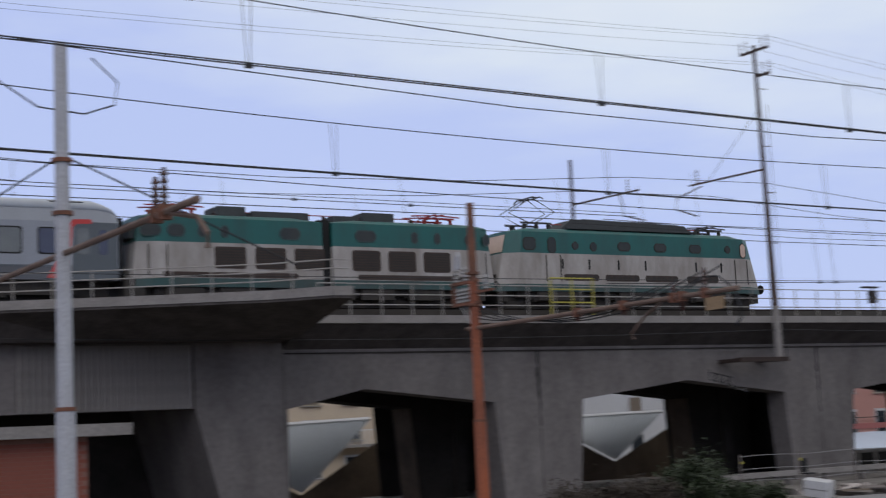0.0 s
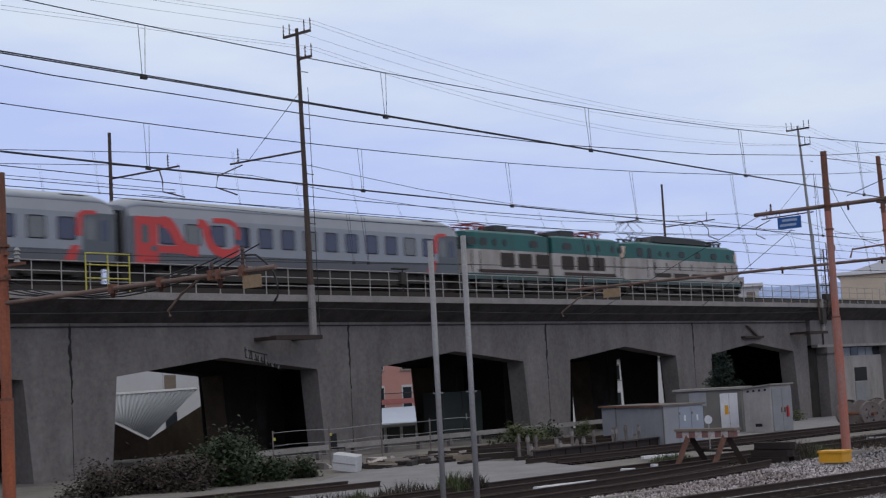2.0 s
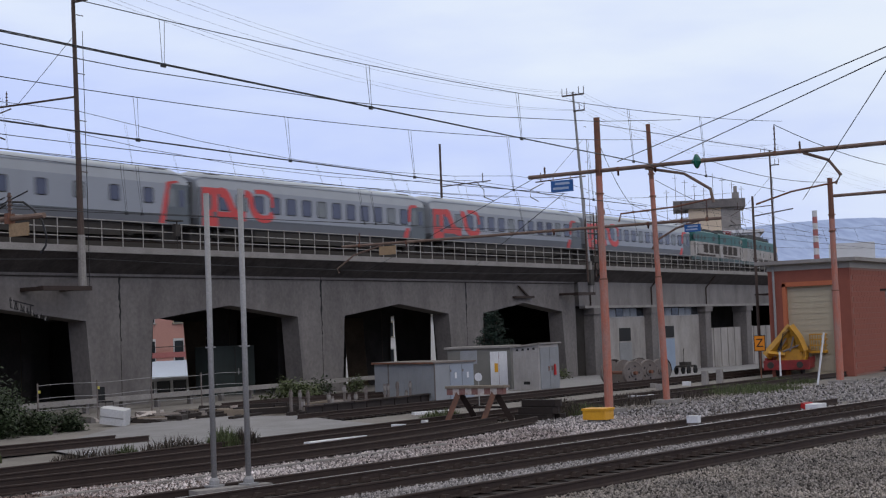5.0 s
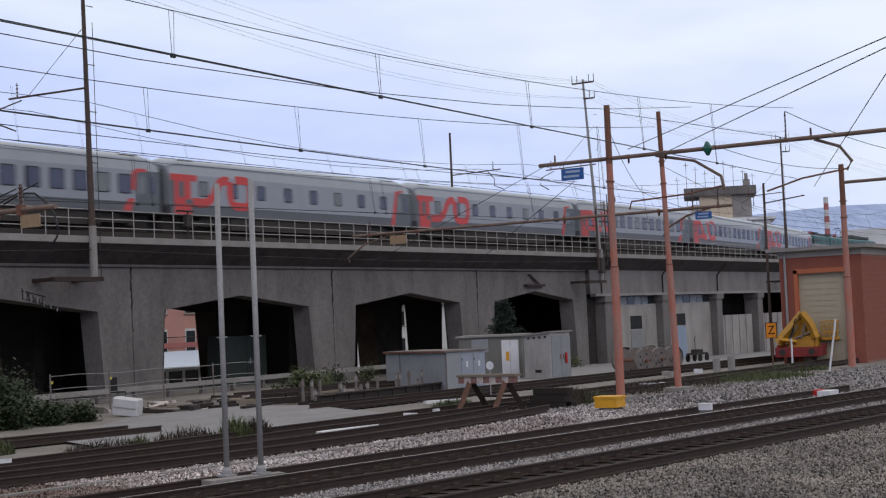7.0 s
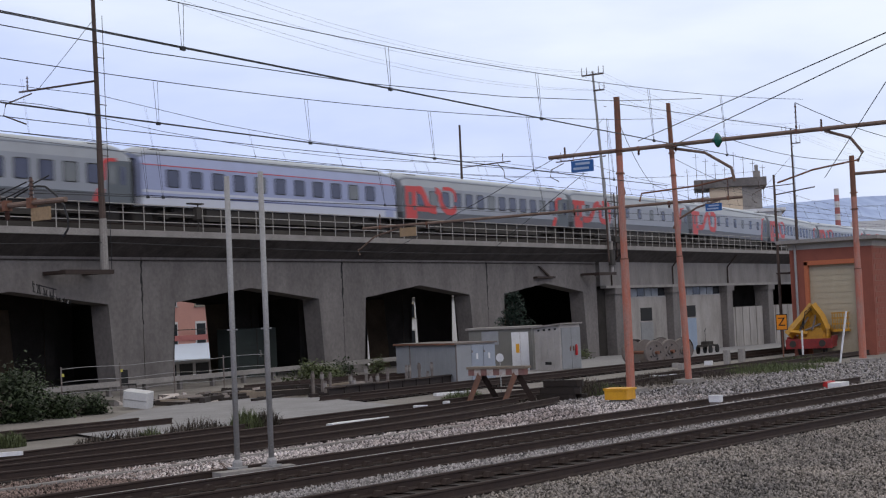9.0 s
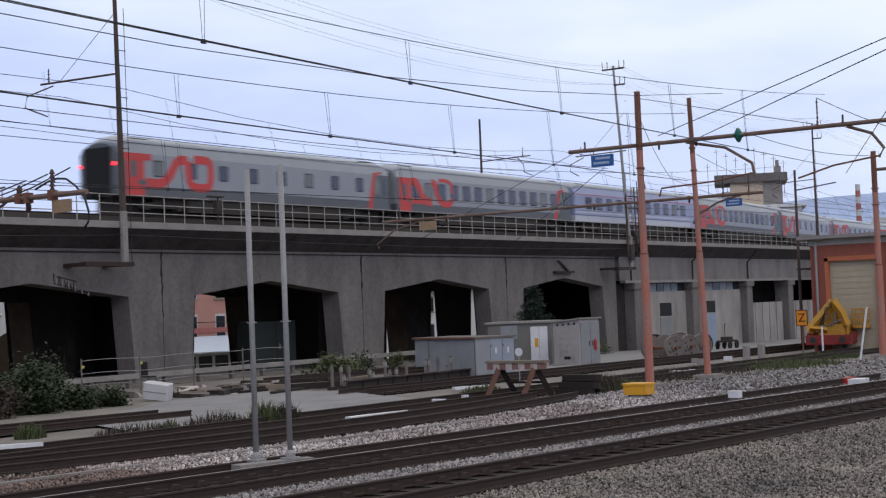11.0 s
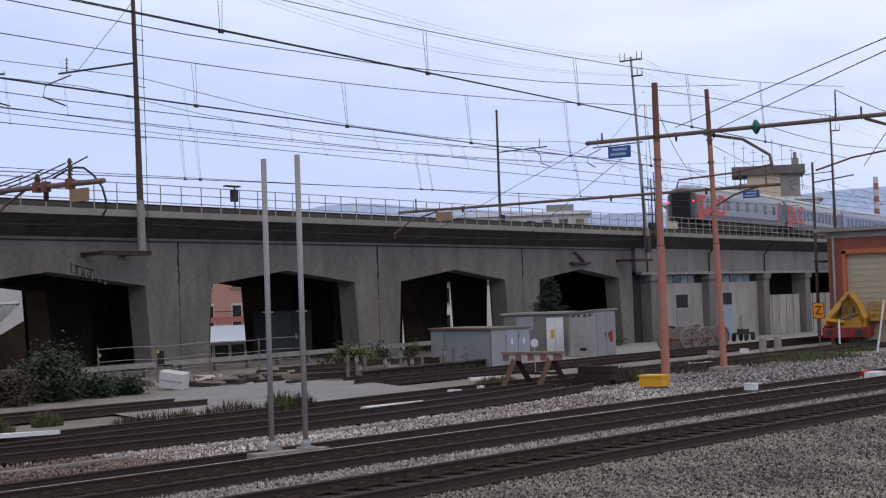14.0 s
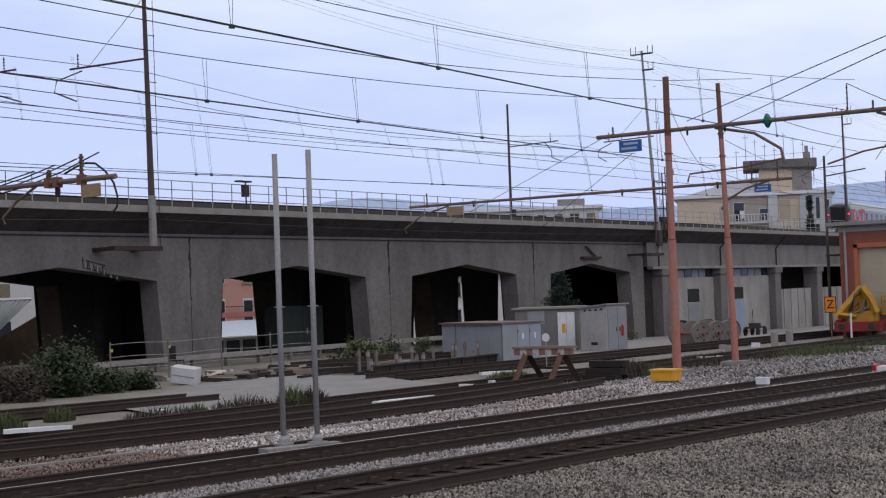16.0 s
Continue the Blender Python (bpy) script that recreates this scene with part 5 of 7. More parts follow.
wire("deck_cable", [(12, 53.0, 7.35), (53.5, 54.0, 7.6), (111.4, 54.0, 7.6)], 0.016, "thin pale cable slung below the viaduct edge", 0.25)
wire("yard_wire", [(56.3, 24.2, 9.2), (90, 30, 9.0), (150, 36, 10)], 0.012, "thin wire over the sidings", 0.4)
wire("yard_wire", [(-30, 40.0, 8.3), (60, 40.0, 8.6), (150, 42, 10)], 0.012, "thin wire over the sidings", 0.3)
# small posts between the rear sidings
for px_, py_, ph_ in ((84.2, 30.0, 10.6), (112.0, 27.0, 11.0)):
    v = thing("slim_post", (px_, py_, low(px_, py_)), "slim dark steel post beside the sidings", "catenary mast", "masts of the yard")
    part("pole", Mesh().tube([(0, 0, -0.1), (0, 0, ph_)], 0.11, 8, 0.07), MAST_BROWN, v)
    part("arm", Mesh().tube([(0, 0, ph_ - 1.2), (0.2, -2.4, ph_ - 0.9)], 0.04, 6), MAST_BROWN, v)

# the two new grey posts in the foreground
pad = thing("concrete_pad", (24.1, 20.16, 0), "low concrete footing slab beside the track", "footing")
part("slab", Mesh().prism([(-1.15, 0.05), (0.55, -0.55), (0.7, -0.25), (-1.0, 0.42)], "z", -0.05, 0.24), CONCRETE_EDGE, pad)
for at, top in (((23.77, 20.46), 6.41), ((24.27, 19.95), 6.49)):
    v = thing("grey_post", (*at, 0.24), "plain galvanised steel post without a sign", "post", "grey posts")
    part("tube", Mesh().tube([(0, 0, 0), (0, 0, top - 0.24)], 0.06, 12), GALV, v, smooth=True)
    part("base_plate", Mesh().box(-0.16, 0.16, -0.16, 0.16, 0.0, 0.04, 0.02).lathe((0, 0, 0.03), [(0.11, 0), (0.11, 0.1), (0.07, 0.16)], 12), GALV, v)
    part("clip", Mesh().box(-0.02, 0.02, -0.13, 0.13, 2.9, 2.93), GALV, v)


# ---- sheds and things of the yard ----
SHED_GREY = material("grey_sheet_metal_paint", (0.27, 0.28, 0.29), 0.6, spots=(0.18, 0.185, 0.19), scale=1.0, amount=0.6, bump=0.08)
SHED_BROWN = material("grey_brown_render", (0.16, 0.155, 0.14), 0.85, spots=(0.11, 0.105, 0.095), scale=0.9, amount=0.7)
BLOCKWORK = material("concrete_blocks", (0.38, 0.36, 0.34), 0.9, spots=(0.22, 0.205, 0.19), scale=1.2, amount=0.7, bump=0.3)
WHITE_PAINT = material("weathered_white_paint", (0.66, 0.66, 0.67), 0.6, spots=(0.42, 0.41, 0.4), scale=1.6, amount=0.45, bump=0.05)
YELLOW = material("yellow_machine_paint", (0.66, 0.33, 0.015), 0.5, spots=(0.42, 0.2, 0.03), scale=2, amount=0.5, bump=0.05)
YELLOW_PALE = material("faded_yellow_paint", (0.45, 0.40, 0.06), 0.6, spots=(0.3, 0.27, 0.1), scale=3, amount=0.5)
RED_PAINT = material("red_machine_paint", (0.42, 0.02, 0.02), 0.5, spots=(0.25, 0.02, 0.02), scale=2, amount=0.5, bump=0.05)
BRICK_RED = material("red_brick", (0.25, 0.08, 0.052), 0.9, spots=(0.17, 0.055, 0.04), scale=1.2, amount=0.7, bump=0.3)
MORTAR = material("brick_mortar", (0.24, 0.13, 0.10), 0.95, bump=0.2)
SHUTTER = material("beige_rolling_shutter", (0.40, 0.35, 0.25), 0.7, spots=(0.30, 0.25, 0.17), scale=1.2, amount=0.5, streak=0.4)
TIMBER = material("weathered_timber", (0.20, 0.16, 0.12), 0.9, spots=(0.12, 0.10, 0.08), scale=3, amount=0.6, bump=0.3)
WHITE_DIRTY = material("chipped_white_paint", (0.52, 0.49, 0.46), 0.8, spots=(0.28, 0.2, 0.16), scale=5, amount=0.8)
STRIPE_RED = material("chipped_red_paint", (0.17, 0.06, 0.05), 0.8, spots=(0.22, 0.15, 0.13), scale=5, amount=0.9)
ORANGE = material("orange_sign_face", (0.72, 0.24, 0.01), 0.5, bump=0.0)
CONTAINER = material("dark_green_container_paint", (0.03, 0.04, 0.035), 0.7, spots=(0.02, 0.022, 0.02), scale=1.5, amount=0.6)
RUST_GREY = material("grey_rusty_iron", (0.17, 0.15, 0.14), 0.85, spots=(0.10, 0.075, 0.06), scale=3, amount=0.7, bump=0.2)
ZINC = material("corrugated_zinc_sheet", (0.38, 0.40, 0.42), 0.5, 0.2, spots=(0.36, 0.37, 0.38), scale=0.8, amount=0.6, bump=0.02)
ASPHALT = material("worn_asphalt_path", (0.245, 0.238, 0.24), 0.92, spots=(0.14, 0.133, 0.13), scale=0.6, amount=0.7, fine=25, bump=0.2)
PINK = material("pink_house_render", (0.44, 0.23, 0.19), 0.9, spots=(0.35, 0.18, 0.15), scale=0.5, amount=0.5)
CREAM_WALL = material("cream_house_render", (0.55, 0.45, 0.33), 0.9, spots=(0.42, 0.34, 0.26), scale=0.4, amount=0.6)
PALE_WALL = material("pale_grey_render", (0.50, 0.50, 0.50), 0.9, spots=(0.40, 0.39, 0.38), scale=0.4, amount=0.5)


def build_path():
    m = Mesh()
    pts = [(31.0, 30.9, 31.6), (33, 29.8, 35.6), (36, 29.4, 37.4), (39, 29.1, 39.2), (41.5, 28.9, 40.6), (43.5, 29.6, 41.2), (45.2, 32.5, 41.0), (48.0, 36.6, 40.4)]
    v = [(x, a, low(x, a) + 0.07) for x, a, b in pts] + [(x, b, low(x, b) + 0.07) for x, a, b in pts]
    n = len(pts)
    m.add(v, [(i, i + 1, n + i + 1, n + i) for i in range(n - 1)])
    part("path", m, ASPHALT, None, "worn grey asphalt path between the sidings", kind="structure")
    m = Mesh()
    pts = [(62, 33.5, 45), (75, 34.8, 50), (95, 33.0, 54), (125, 30, 54.8), (170, 27, 54.8)]
    v = [(x, y0 + (y1 - y0) * k / 4, low(x, y0 + (y1 - y0) * k / 4) + 0.03) for x, y0, y1 in pts for k in range(5)]
    m.add(v, [(i * 5 + k, (i + 1) * 5 + k, (i + 1) * 5 + k + 1, i * 5 + k + 1) for i in range(len(pts) - 1) for k in range(4)])
    part("yard_pavement", m, ASPHALT, None, "grey paved yard before the walled arcade", kind="structure")


build_path()


def build_long_box():
    v = thing("equipment_cabinet", (58.2, 36.5, low(58, 36)), "long low grey metal cabinet with a rusty roof edge", "cabinet", turn=-21.1)
    part("body", Mesh().box(0, 2.3, 0, 5.0, -0.1, 1.78, 0.02), SHED_GREY, v)
    part("roof", Mesh().box(-0.1, 2.4, -0.08, 5.08, 1.78, 1.86, 0.02), RUST_GREY, v)
    part("roof_edge", Mesh().box(-0.12, -0.1, 0.0, 5.06, 1.77, 1.85), RUST, v)
    for y in (0.0, 3.75):
        part("seam", Mesh().box(-0.025, 0.0, y, y + 0.07, 0, 1.78), RUST_GREY, v)
    for x in (0.86, 1.58):
        d = part("door", Mesh().box(x, x + 0.68, -0.03, 0.0, 0.05, 1.7), CABINET_DOOR, v, "blue-grey cabinet door")
        part("handle", Mesh().box(x + 0.26, x + 0.36, -0.06, -0.03, 1.05, 1.32), WHITE_PAINT, d)
        for z in (0.3, 1.35):
            part("hinge", Mesh().box(x, x + 0.06, -0.05, -0.03, z, z + 0.12), RUST_GREY, d)
    for k in range(9):
        part("rib", Mesh().box(-0.012, 0.0, 0.35 + k * 0.36, 0.38 + k * 0.36, 0.02, 1.76), SHED_GREY, v)


def build_door_shed():
    v = thing("equipment_shed", (71.7, 39.97, low(70.9, 41)), "flat-roofed brownish shed with a white metal door", "shed", turn=20.0)
    part("wall", Mesh().box(0, 3, 0, 3.6, -0.3, 2.35, 0.02), SHED_BROWN, v)
    part("roof", Mesh().box(-0.15, 3.1, -0.15, 3.75, 2.35, 2.46, 0.02), CONCRETE_EDGE, v)
    d = part("door", Mesh().box(-0.05, 0.0, 0.2, 1.15, 0.02, 2.15), WHITE_PAINT, v, "white metal double door")
    part("warning_plate", Mesh().box(-0.056, -0.05, 0.72, 0.92, 1.0, 1.5), YELLOW, d)
    part("joint", Mesh().box(-0.056, -0.05, 0.66, 0.675, 0.05, 2.12), RUST, d)
    part("panel", Mesh().box(-0.04, 0.0, 1.9, 2.85, 1.5, 2.25), HUT_DOOR, v)


CABINET_DOOR = material("blue_grey_cabinet_paint", (0.27, 0.30, 0.345), 0.6, spots=(0.2, 0.215, 0.24), scale=1.2, amount=0.6, bump=0.05)
HUT_DOOR = material("dull_grey_door_paint", (0.24, 0.25, 0.26), 0.6, spots=(0.17, 0.17, 0.17), scale=1.5, amount=0.6, bump=0.05)


def build_block_hut():
    v = thing("block_hut", (69.05, 36.78, low(69, 37)), "small concrete block hut with a sloping top and grey doors", "hut", turn=-14.0)
    part("core", Mesh().prism([(0.03, -0.1), (1.9, -0.1), (1.9, 2.25), (0.03, 2.42)], "x", 0.03, 1.6), BLOCKWORK, v)
    for r in range(6):
        for c in range(4):
            y0, z0 = 0.05 + c * 0.46, 0.02 + r * 0.35
            part("block", Mesh().box(0.0, 0.035, y0, y0 + 0.445, z0, z0 + 0.335), BLOCKWORK, v)
    for i in range(4):
        part("vent_hole", Mesh().box(-0.004, 0.04, 0.3 + i * 0.4, 0.43 + i * 0.4, 2.15 - 0.02 * i, 2.25 - 0.02 * i), BLACK, v)
    part("hatch", Mesh().box(-0.006, 0.04, 0.7, 1.15, 0.3, 0.46), BLACK, v)
    for i in range(2):
        d = part("door", Mesh().box(0.1 + i * 0.75, 0.82 + i * 0.75, -0.03, 0.03, 0.05, 2.25), HUT_DOOR, v, "pale grey steel door")
        part("handle", Mesh().box(0.7 + i * 0.25, 0.75 + i * 0.25, -0.07, -0.03, 1.0, 1.25), RUST, d)
    part("extinguisher", Mesh().lathe((1.15, -0.1, 0.75), [(0.02, 0), (0.07, 0.02), (0.07, 0.5), (0.03, 0.6)], 10), RED_PAINT, v)
    part("roof", Mesh().prism([(-0.1, 2.43), (2.0, 2.26), (2.0, 2.34), (-0.1, 2.51)], "x", -0.08, 1.7), CONCRETE_EDGE, v)
    part("plinth", Mesh().box(-0.2, 2.0, -0.5, 2.1, -0.2, 0.02), CONCRETE_EDGE, v)


build_long_box()
build_door_shed()
build_block_hut()


LIT_RUST_LEG = material("lit_rusty_rail_leg", (0.14, 0.065, 0.042), 0.85, spots=(0.035, 0.026, 0.022), scale=3, amount=0.7, bump=0.3)


def build_buffer_stop():
    v = thing("buffer_stop", (44.6, 26.3, 0.05), "rusty buffer stop with a red and white striped timber beam", "buffer stop")
    n = 9
    for i in range(n):
        y = -1.15 + i * 2.3 / n
        part("stripe", Mesh().box(-0.12, 0.12, y, y + 2.3 / n, 0.98, 1.2, 0.01), WHITE_DIRTY if i % 2 else STRIPE_RED, v)
    part("cap_beam", Mesh().box(-0.16, 0.3, -1.2, 1.2, 1.2, 1.29, 0.02), TIMBER, v)
    for y in (-0.72, 0.72):
        # Front legs take a lit rust colour, rear legs a shaded dark one.
        part("front_leg", Mesh().tube([(-0.75, y + 0.15, -0.1), (0.0, y, 1.05)], 0.13, 4), LIT_RUST_LEG, v)
        part("rear_leg", Mesh().tube([(1.1, y - 0.1, -0.1), (0.1, y, 1.05)], 0.14, 4), RAIL_SIDE, v)
    part("tie_bar", Mesh().tube([(0.55, -0.75, 0.5), (0.55, 0.75, 0.5)], 0.05, 6), RAIL_SIDE, v)
    d = thing("round_marker", (47.5, 27.89, 0), "white disc marker on a thin stake", "marker")
    part("stake", Mesh().tube([(0, 0, -0.1), (0, 0, 1.4)], 0.02, 6), GALV, d)
    part("disc", Mesh().lathe((0, 0, 1.53), [(0.16, -0.01), (0.16, 0.01)], 16, "x"), WHITE_PAINT, d)
    for i, (x, y, z, a) in enumerate(((46.2, 24.9, 0.0, 84), (46.6, 24.7, 0.0, 92), (46.25, 24.75, 0.24, 88), (46.6, 24.85, 0.26, 80), (46.4, 24.7, 0.5, 86))):
        s = thing("old_sleeper", (x, y, z), "dark rotten timber sleeper in a pile", "sleeper", "old sleepers", turn=a)
        part("timber", Mesh().prism([(-0.76, -0.17), (0.7, -0.2), (0.8, 0.03), (0.72, 0.17), (-0.7, 0.19), (-0.82, 0.02)], "z", 0, 0.23), SLEEPER, s)


build_buffer_stop()


RUST_DARK2 = material("blackened_iron", (0.024, 0.019, 0.018), 0.85, spots=(0.045, 0.034, 0.028), scale=3, amount=0.6, bump=0.3)


RUST_DARK3 = material("rusted_flange", (0.07, 0.05, 0.042), 0.85, spots=(0.03, 0.024, 0.02), scale=3, amount=0.7, bump=0.3)


def build_small_things():
    v = thing("yellow_box", (44.9, 21.75, 0), "yellow trackside box on a concrete base", "trackside box")
    part("base", Mesh().box(-0.3, 0.3, -0.28, 0.2, -0.05, 0.14, 0.02), CONCRETE_EDGE, v)
    part("body", Mesh().box(-0.35, 0.35, -0.42, 0.42, 0.14, 0.45, 0.03), YELLOW, v)
    part("lid", Mesh().box(-0.38, 0.38, -0.46, 0.46, 0.45, 0.52, 0.04), YELLOW, v)
    v = thing("white_box", (42.6, 17.4, 0.0), "small white box between the rails", "trackside box")
    part("base", Mesh().box(-0.1, 0.1, -0.15, 0.15, -0.05, 0.2, 0.02), RUST_GREY, v)
    part("body", Mesh().box(-0.12, 0.12, -0.19, 0.19, 0.2, 0.38, 0.02), WHITE_PAINT, v)
    part("lid", Mesh().box(-0.13, 0.13, -0.2, 0.2, 0.38, 0.41, 0.02), WHITE_PAINT, v)
    v = thing("letter_sign", (73.0, 26.0, 0), "orange square sign with a black letter Z on a post", "sign")
    part("post", Mesh().tube([(0, 0, -0.1), (0, 0, 1.6)], 0.035, 8), RUST, v)
    p = part("plate", Mesh().box(-0.02, 0.02, -0.28, 0.28, 1.65, 2.42), ORANGE, v)
    part("rim", Mesh().box(-0.03, 0.03, -0.3, -0.27, 1.63, 2.44).box(-0.03, 0.03, 0.27, 0.3, 1.63, 2.44).box(-0.03, 0.03, -0.3, 0.3, 2.41, 2.44).box(-0.03, 0.03, -0.3, 0.3, 1.63, 1.66), BLACK, p)
    cu = bpy.data.curves.new("letter", "FONT")
    cu.body, cu.size, cu.align_x, cu.align_y, cu.extrude = "Z", 0.62, "CENTER", "CENTER", 0.004
    tmp = new("letter", cu)
    me = bpy.data.meshes.new_from_object(tmp.evaluated_get(bpy.context.evaluated_depsgraph_get()))
    bpy.data.objects.remove(tmp)
    me.materials.clear()
    me.materials.append(BLACK)
    z = new("letter", me)
    z.parent = p
    z.matrix_basis = Matrix(((0, 0, -1, -0.028), (-1, 0, 0, 0), (0, 1, 0, 2.03), (0, 0, 0, 1)))
    # wheelsets waiting beside the pavement
    tread = [(0.46, -0.79), (0.46, -0.67), (0.42, -0.65), (0.2, -0.66), (0.1, -0.58), (0.09, 0.58), (0.2, 0.66), (0.42, 0.65), (0.46, 0.67), (0.46, 0.79)]
    for i, (x, y, a) in enumerate(((73.2, 33.95, 62), (74.5, 33.7, 66), (75.9, 33.45, 58), (77.2, 35.6, 62), (78.6, 34.6, 64))):
        v = thing("wheelset", (x, y, low(x, y) + 0.66), "rusty spare railway wheelset standing on the ground", "wheelset", "spare wheelsets", turn=a - 90)
        v.scale = (1.35, 1.35, 1.35)
        part("axle", Mesh().lathe((0, 0, 0), [(0.07, -1.0), (0.07, 1.0)], 10, "y"), RUST, v)
        for s in (-1, 1):
            w = part("wheel", Mesh().lathe((0, s * 0.75, 0), [(0.49, -0.07), (0.49, 0.05), (0.46, 0.07), (0.4, 0.05), (0.16, 0.04), (0.15, 0.1), (0.05, 0.1)] if s > 0 else [(0.05, -0.1), (0.15, -0.1), (0.16, -0.04), (0.4, -0.05), (0.46, -0.07), (0.49, -0.05), (0.49, 0.07)], 24, "y"), SLEEPER if i > 2 else RUST_GREY, v)
            for k in range(5):
                q = 2 * math.pi * k / 5
                part("hole", Mesh().lathe((0.28 * math.cos(q), s * 0.75 + s * 0.042, 0.28 * math.sin(q)), [(0.05, -0.004), (0.05, 0.004)], 8, "y"), BLACK, w)
    v = thing("hand_trolley", (95.0, 39.2, low(95, 39.2)), "dark trolley with spoked wheels and an upright handle", "trolley")
    part("platform", Mesh().box(-0.9, 0.9, -0.4, 0.4, 0.5, 0.62, 0.03), UNDER, v)
    for x in (-0.6, 0.6):
        part("wheel", Mesh().lathe((x, -0.45, 0.3), [(0.3, -0.04), (0.3, 0.04), (0.2, 0.05)], 16, "y"), BLACK, v)
        part("wheel", Mesh().lathe((x, 0.45, 0.3), [(0.3, -0.04), (0.3, 0.04), (0.2, 0.05)], 16, "y"), BLACK, v)
    part("handle", Mesh().tube([(-0.3, 0, 0.6), (-0.35, 0, 1.6), (-0.2, 0, 1.75)], 0.03, 6), UNDER, v)
    part("load", Mesh().box(-0.5, 0.4, -0.3, 0.3, 0.62, 0.85, 0.1), UNDER, v)
    # stubs of old stone posts, a white bin, scraps
    for x, y, h in ((70.8, 28.2, 0.75), (71.3, 27.6, 0.8), (68.0, 29.5, 0.25), (69.8, 30.6, 0.2)):
        v = thing("stone_stub", (x, y, low(x, y)), "short pale stone stub beside the siding", "stone", "stone stubs")
        part("block", Mesh().box(-0.16, 0.16, -0.15, 0.15, -0.1, h, 0.04), CONCRETE_EDGE, v)
    v = thing("white_tank", (43.4, 42.45, 0.25), "dirty white plastic tank tipped on its side", "tank")
    t = part("body", Mesh().box(-0.32, 0.32, -0.55, 0.55, -0.28, 0.36, 0.08), PALE_WALL, v)
    t.matrix_basis = pose(0, 0, 0.1, 8, -6, 20)
    part("strap", Mesh().box(-0.33, -0.32, -0.5, 0.5, 0.0, 0.05), GALV, t)
    v = thing("old_chair", (47.4, 46.9, low(47, 46)), "dark broken chair abandoned by the pier", "chair")
    part("seat", Mesh().box(-0.25, 0.25, -0.25, 0.25, 0.72, 0.78, 0.03), BLACK, v)
    part("backrest", Mesh().prism([(-0.22, 0.8), (0.22, 0.8), (0.2, 1.4), (-0.2, 1.4)], "y", 0.24, 0.3), BLACK, v)
    for x in (-0.22, 0.22):
        for y in (-0.22, 0.22):
            part("leg", Mesh().tube([(x, y, 0.72), (x * 1.2, y * 1.2, -0.02)], 0.02, 5), UNDER, v)
    rnd = random.Random(4)
    for i in range(170):
        x = rnd.uniform(45, 62)
        y = 41.0 - (x - 48) * 0.18 + rnd.uniform(-0.6, 5.0)
        a, b, c = rnd.uniform(0.08, 0.4), rnd.uniform(0.1, 0.7), rnd.uniform(0.05, 0.3)
        v = thing("scrap_piece", (x, y, low(x, y)), "broken scrap lying on the yard edge", "scrap", "scrap of the yard", turn=rnd.uniform(0, 180))
        part("piece", Mesh().prism([(-a, -0.02), (a, -0.02), (a * rnd.uniform(0.5, 1), c), (-a * rnd.uniform(0.3, 0.9), c * rnd.uniform(0.5, 1.1))], "y", -b, b), rnd.choice((WHITE_DIRTY, RUST_GREY, SLEEPER, SLEEPER, TIMBER, SLEEPER, RUST_GREY, RUST_DARK2, SLEEPER, CONCRETE)), v)
    # stacked rails and beams behind the path
    for i in range(9):
        x, y = 56.5 + rnd.uniform(-1, 1), 40.2 + 0.32 * i
        v = thing("old_rail", (x, y, low(x, y) + 0.03 + 0.13 * (i % 3)), "rusty length of rail in a stack", "rail", "stacked rails", turn=-8 + rnd.uniform(-4, 4))
        part("bar", Mesh().prism([(-0.07, 0), (0.07, 0), (0.02, 0.05), (0.035, 0.15), (-0.035, 0.15), (-0.02, 0.05)], "x", -4.5, 4.5), RAIL_SIDE, v)
    v = thing("steel_girder", (0, 0, 0), "long dark riveted girder lying beside the path", "girder")
    def along(x):
        return 37.4 - 0.043 * (x - 49.4)
    for k in range(9):
        x = 49.4 + k * 1.04
        part("web", Mesh().box(x, x + 1.02, along(x) - 0.04, along(x) + 0.04, 0.02, 0.34), RUST_DARK2, v)
        part("flange", Mesh().box(x, x + 1.03, along(x) - 0.17, along(x) + 0.17, 0.34, 0.4), RUST_DARK2 if k % 3 else RUST_DARK3, v)
        part("foot_flange", Mesh().box(x, x + 1.03, along(x) - 0.2, along(x) + 0.2, -0.02, 0.03), RUST_DARK2, v)
    for i in range(16):
        x = 49.7 + (i // 2) * 1.28 + (i % 2) * 0.28 + rnd.uniform(-0.12, 0.12)
        y = along(x) + rnd.uniform(0.5, 1.6)
        h = rnd.uniform(0.55, 1.05)
        v = thing("signal_stub", (x, y, low(x, y)), "dirty grey point lever stub", "lever", "lever stubs", turn=rnd.uniform(-25, 25))
        part("stem", Mesh().prism([(-0.06, -0.03), (0.06, -0.03), (0.04, h), (-0.03, h)], "y", -0.05, 0.05), RUST_GREY, v)
        part("head", Mesh().box(-0.08, 0.07, -0.07, 0.07, h - 0.3, h - 0.1, 0.02), CONCRETE_EDGE if i % 3 else RUST_GREY, v)
        part("foot", Mesh().box(-0.2, 0.2, -0.14, 0.14, -0.03, 0.12, 0.03), RUST_DARK2, v)
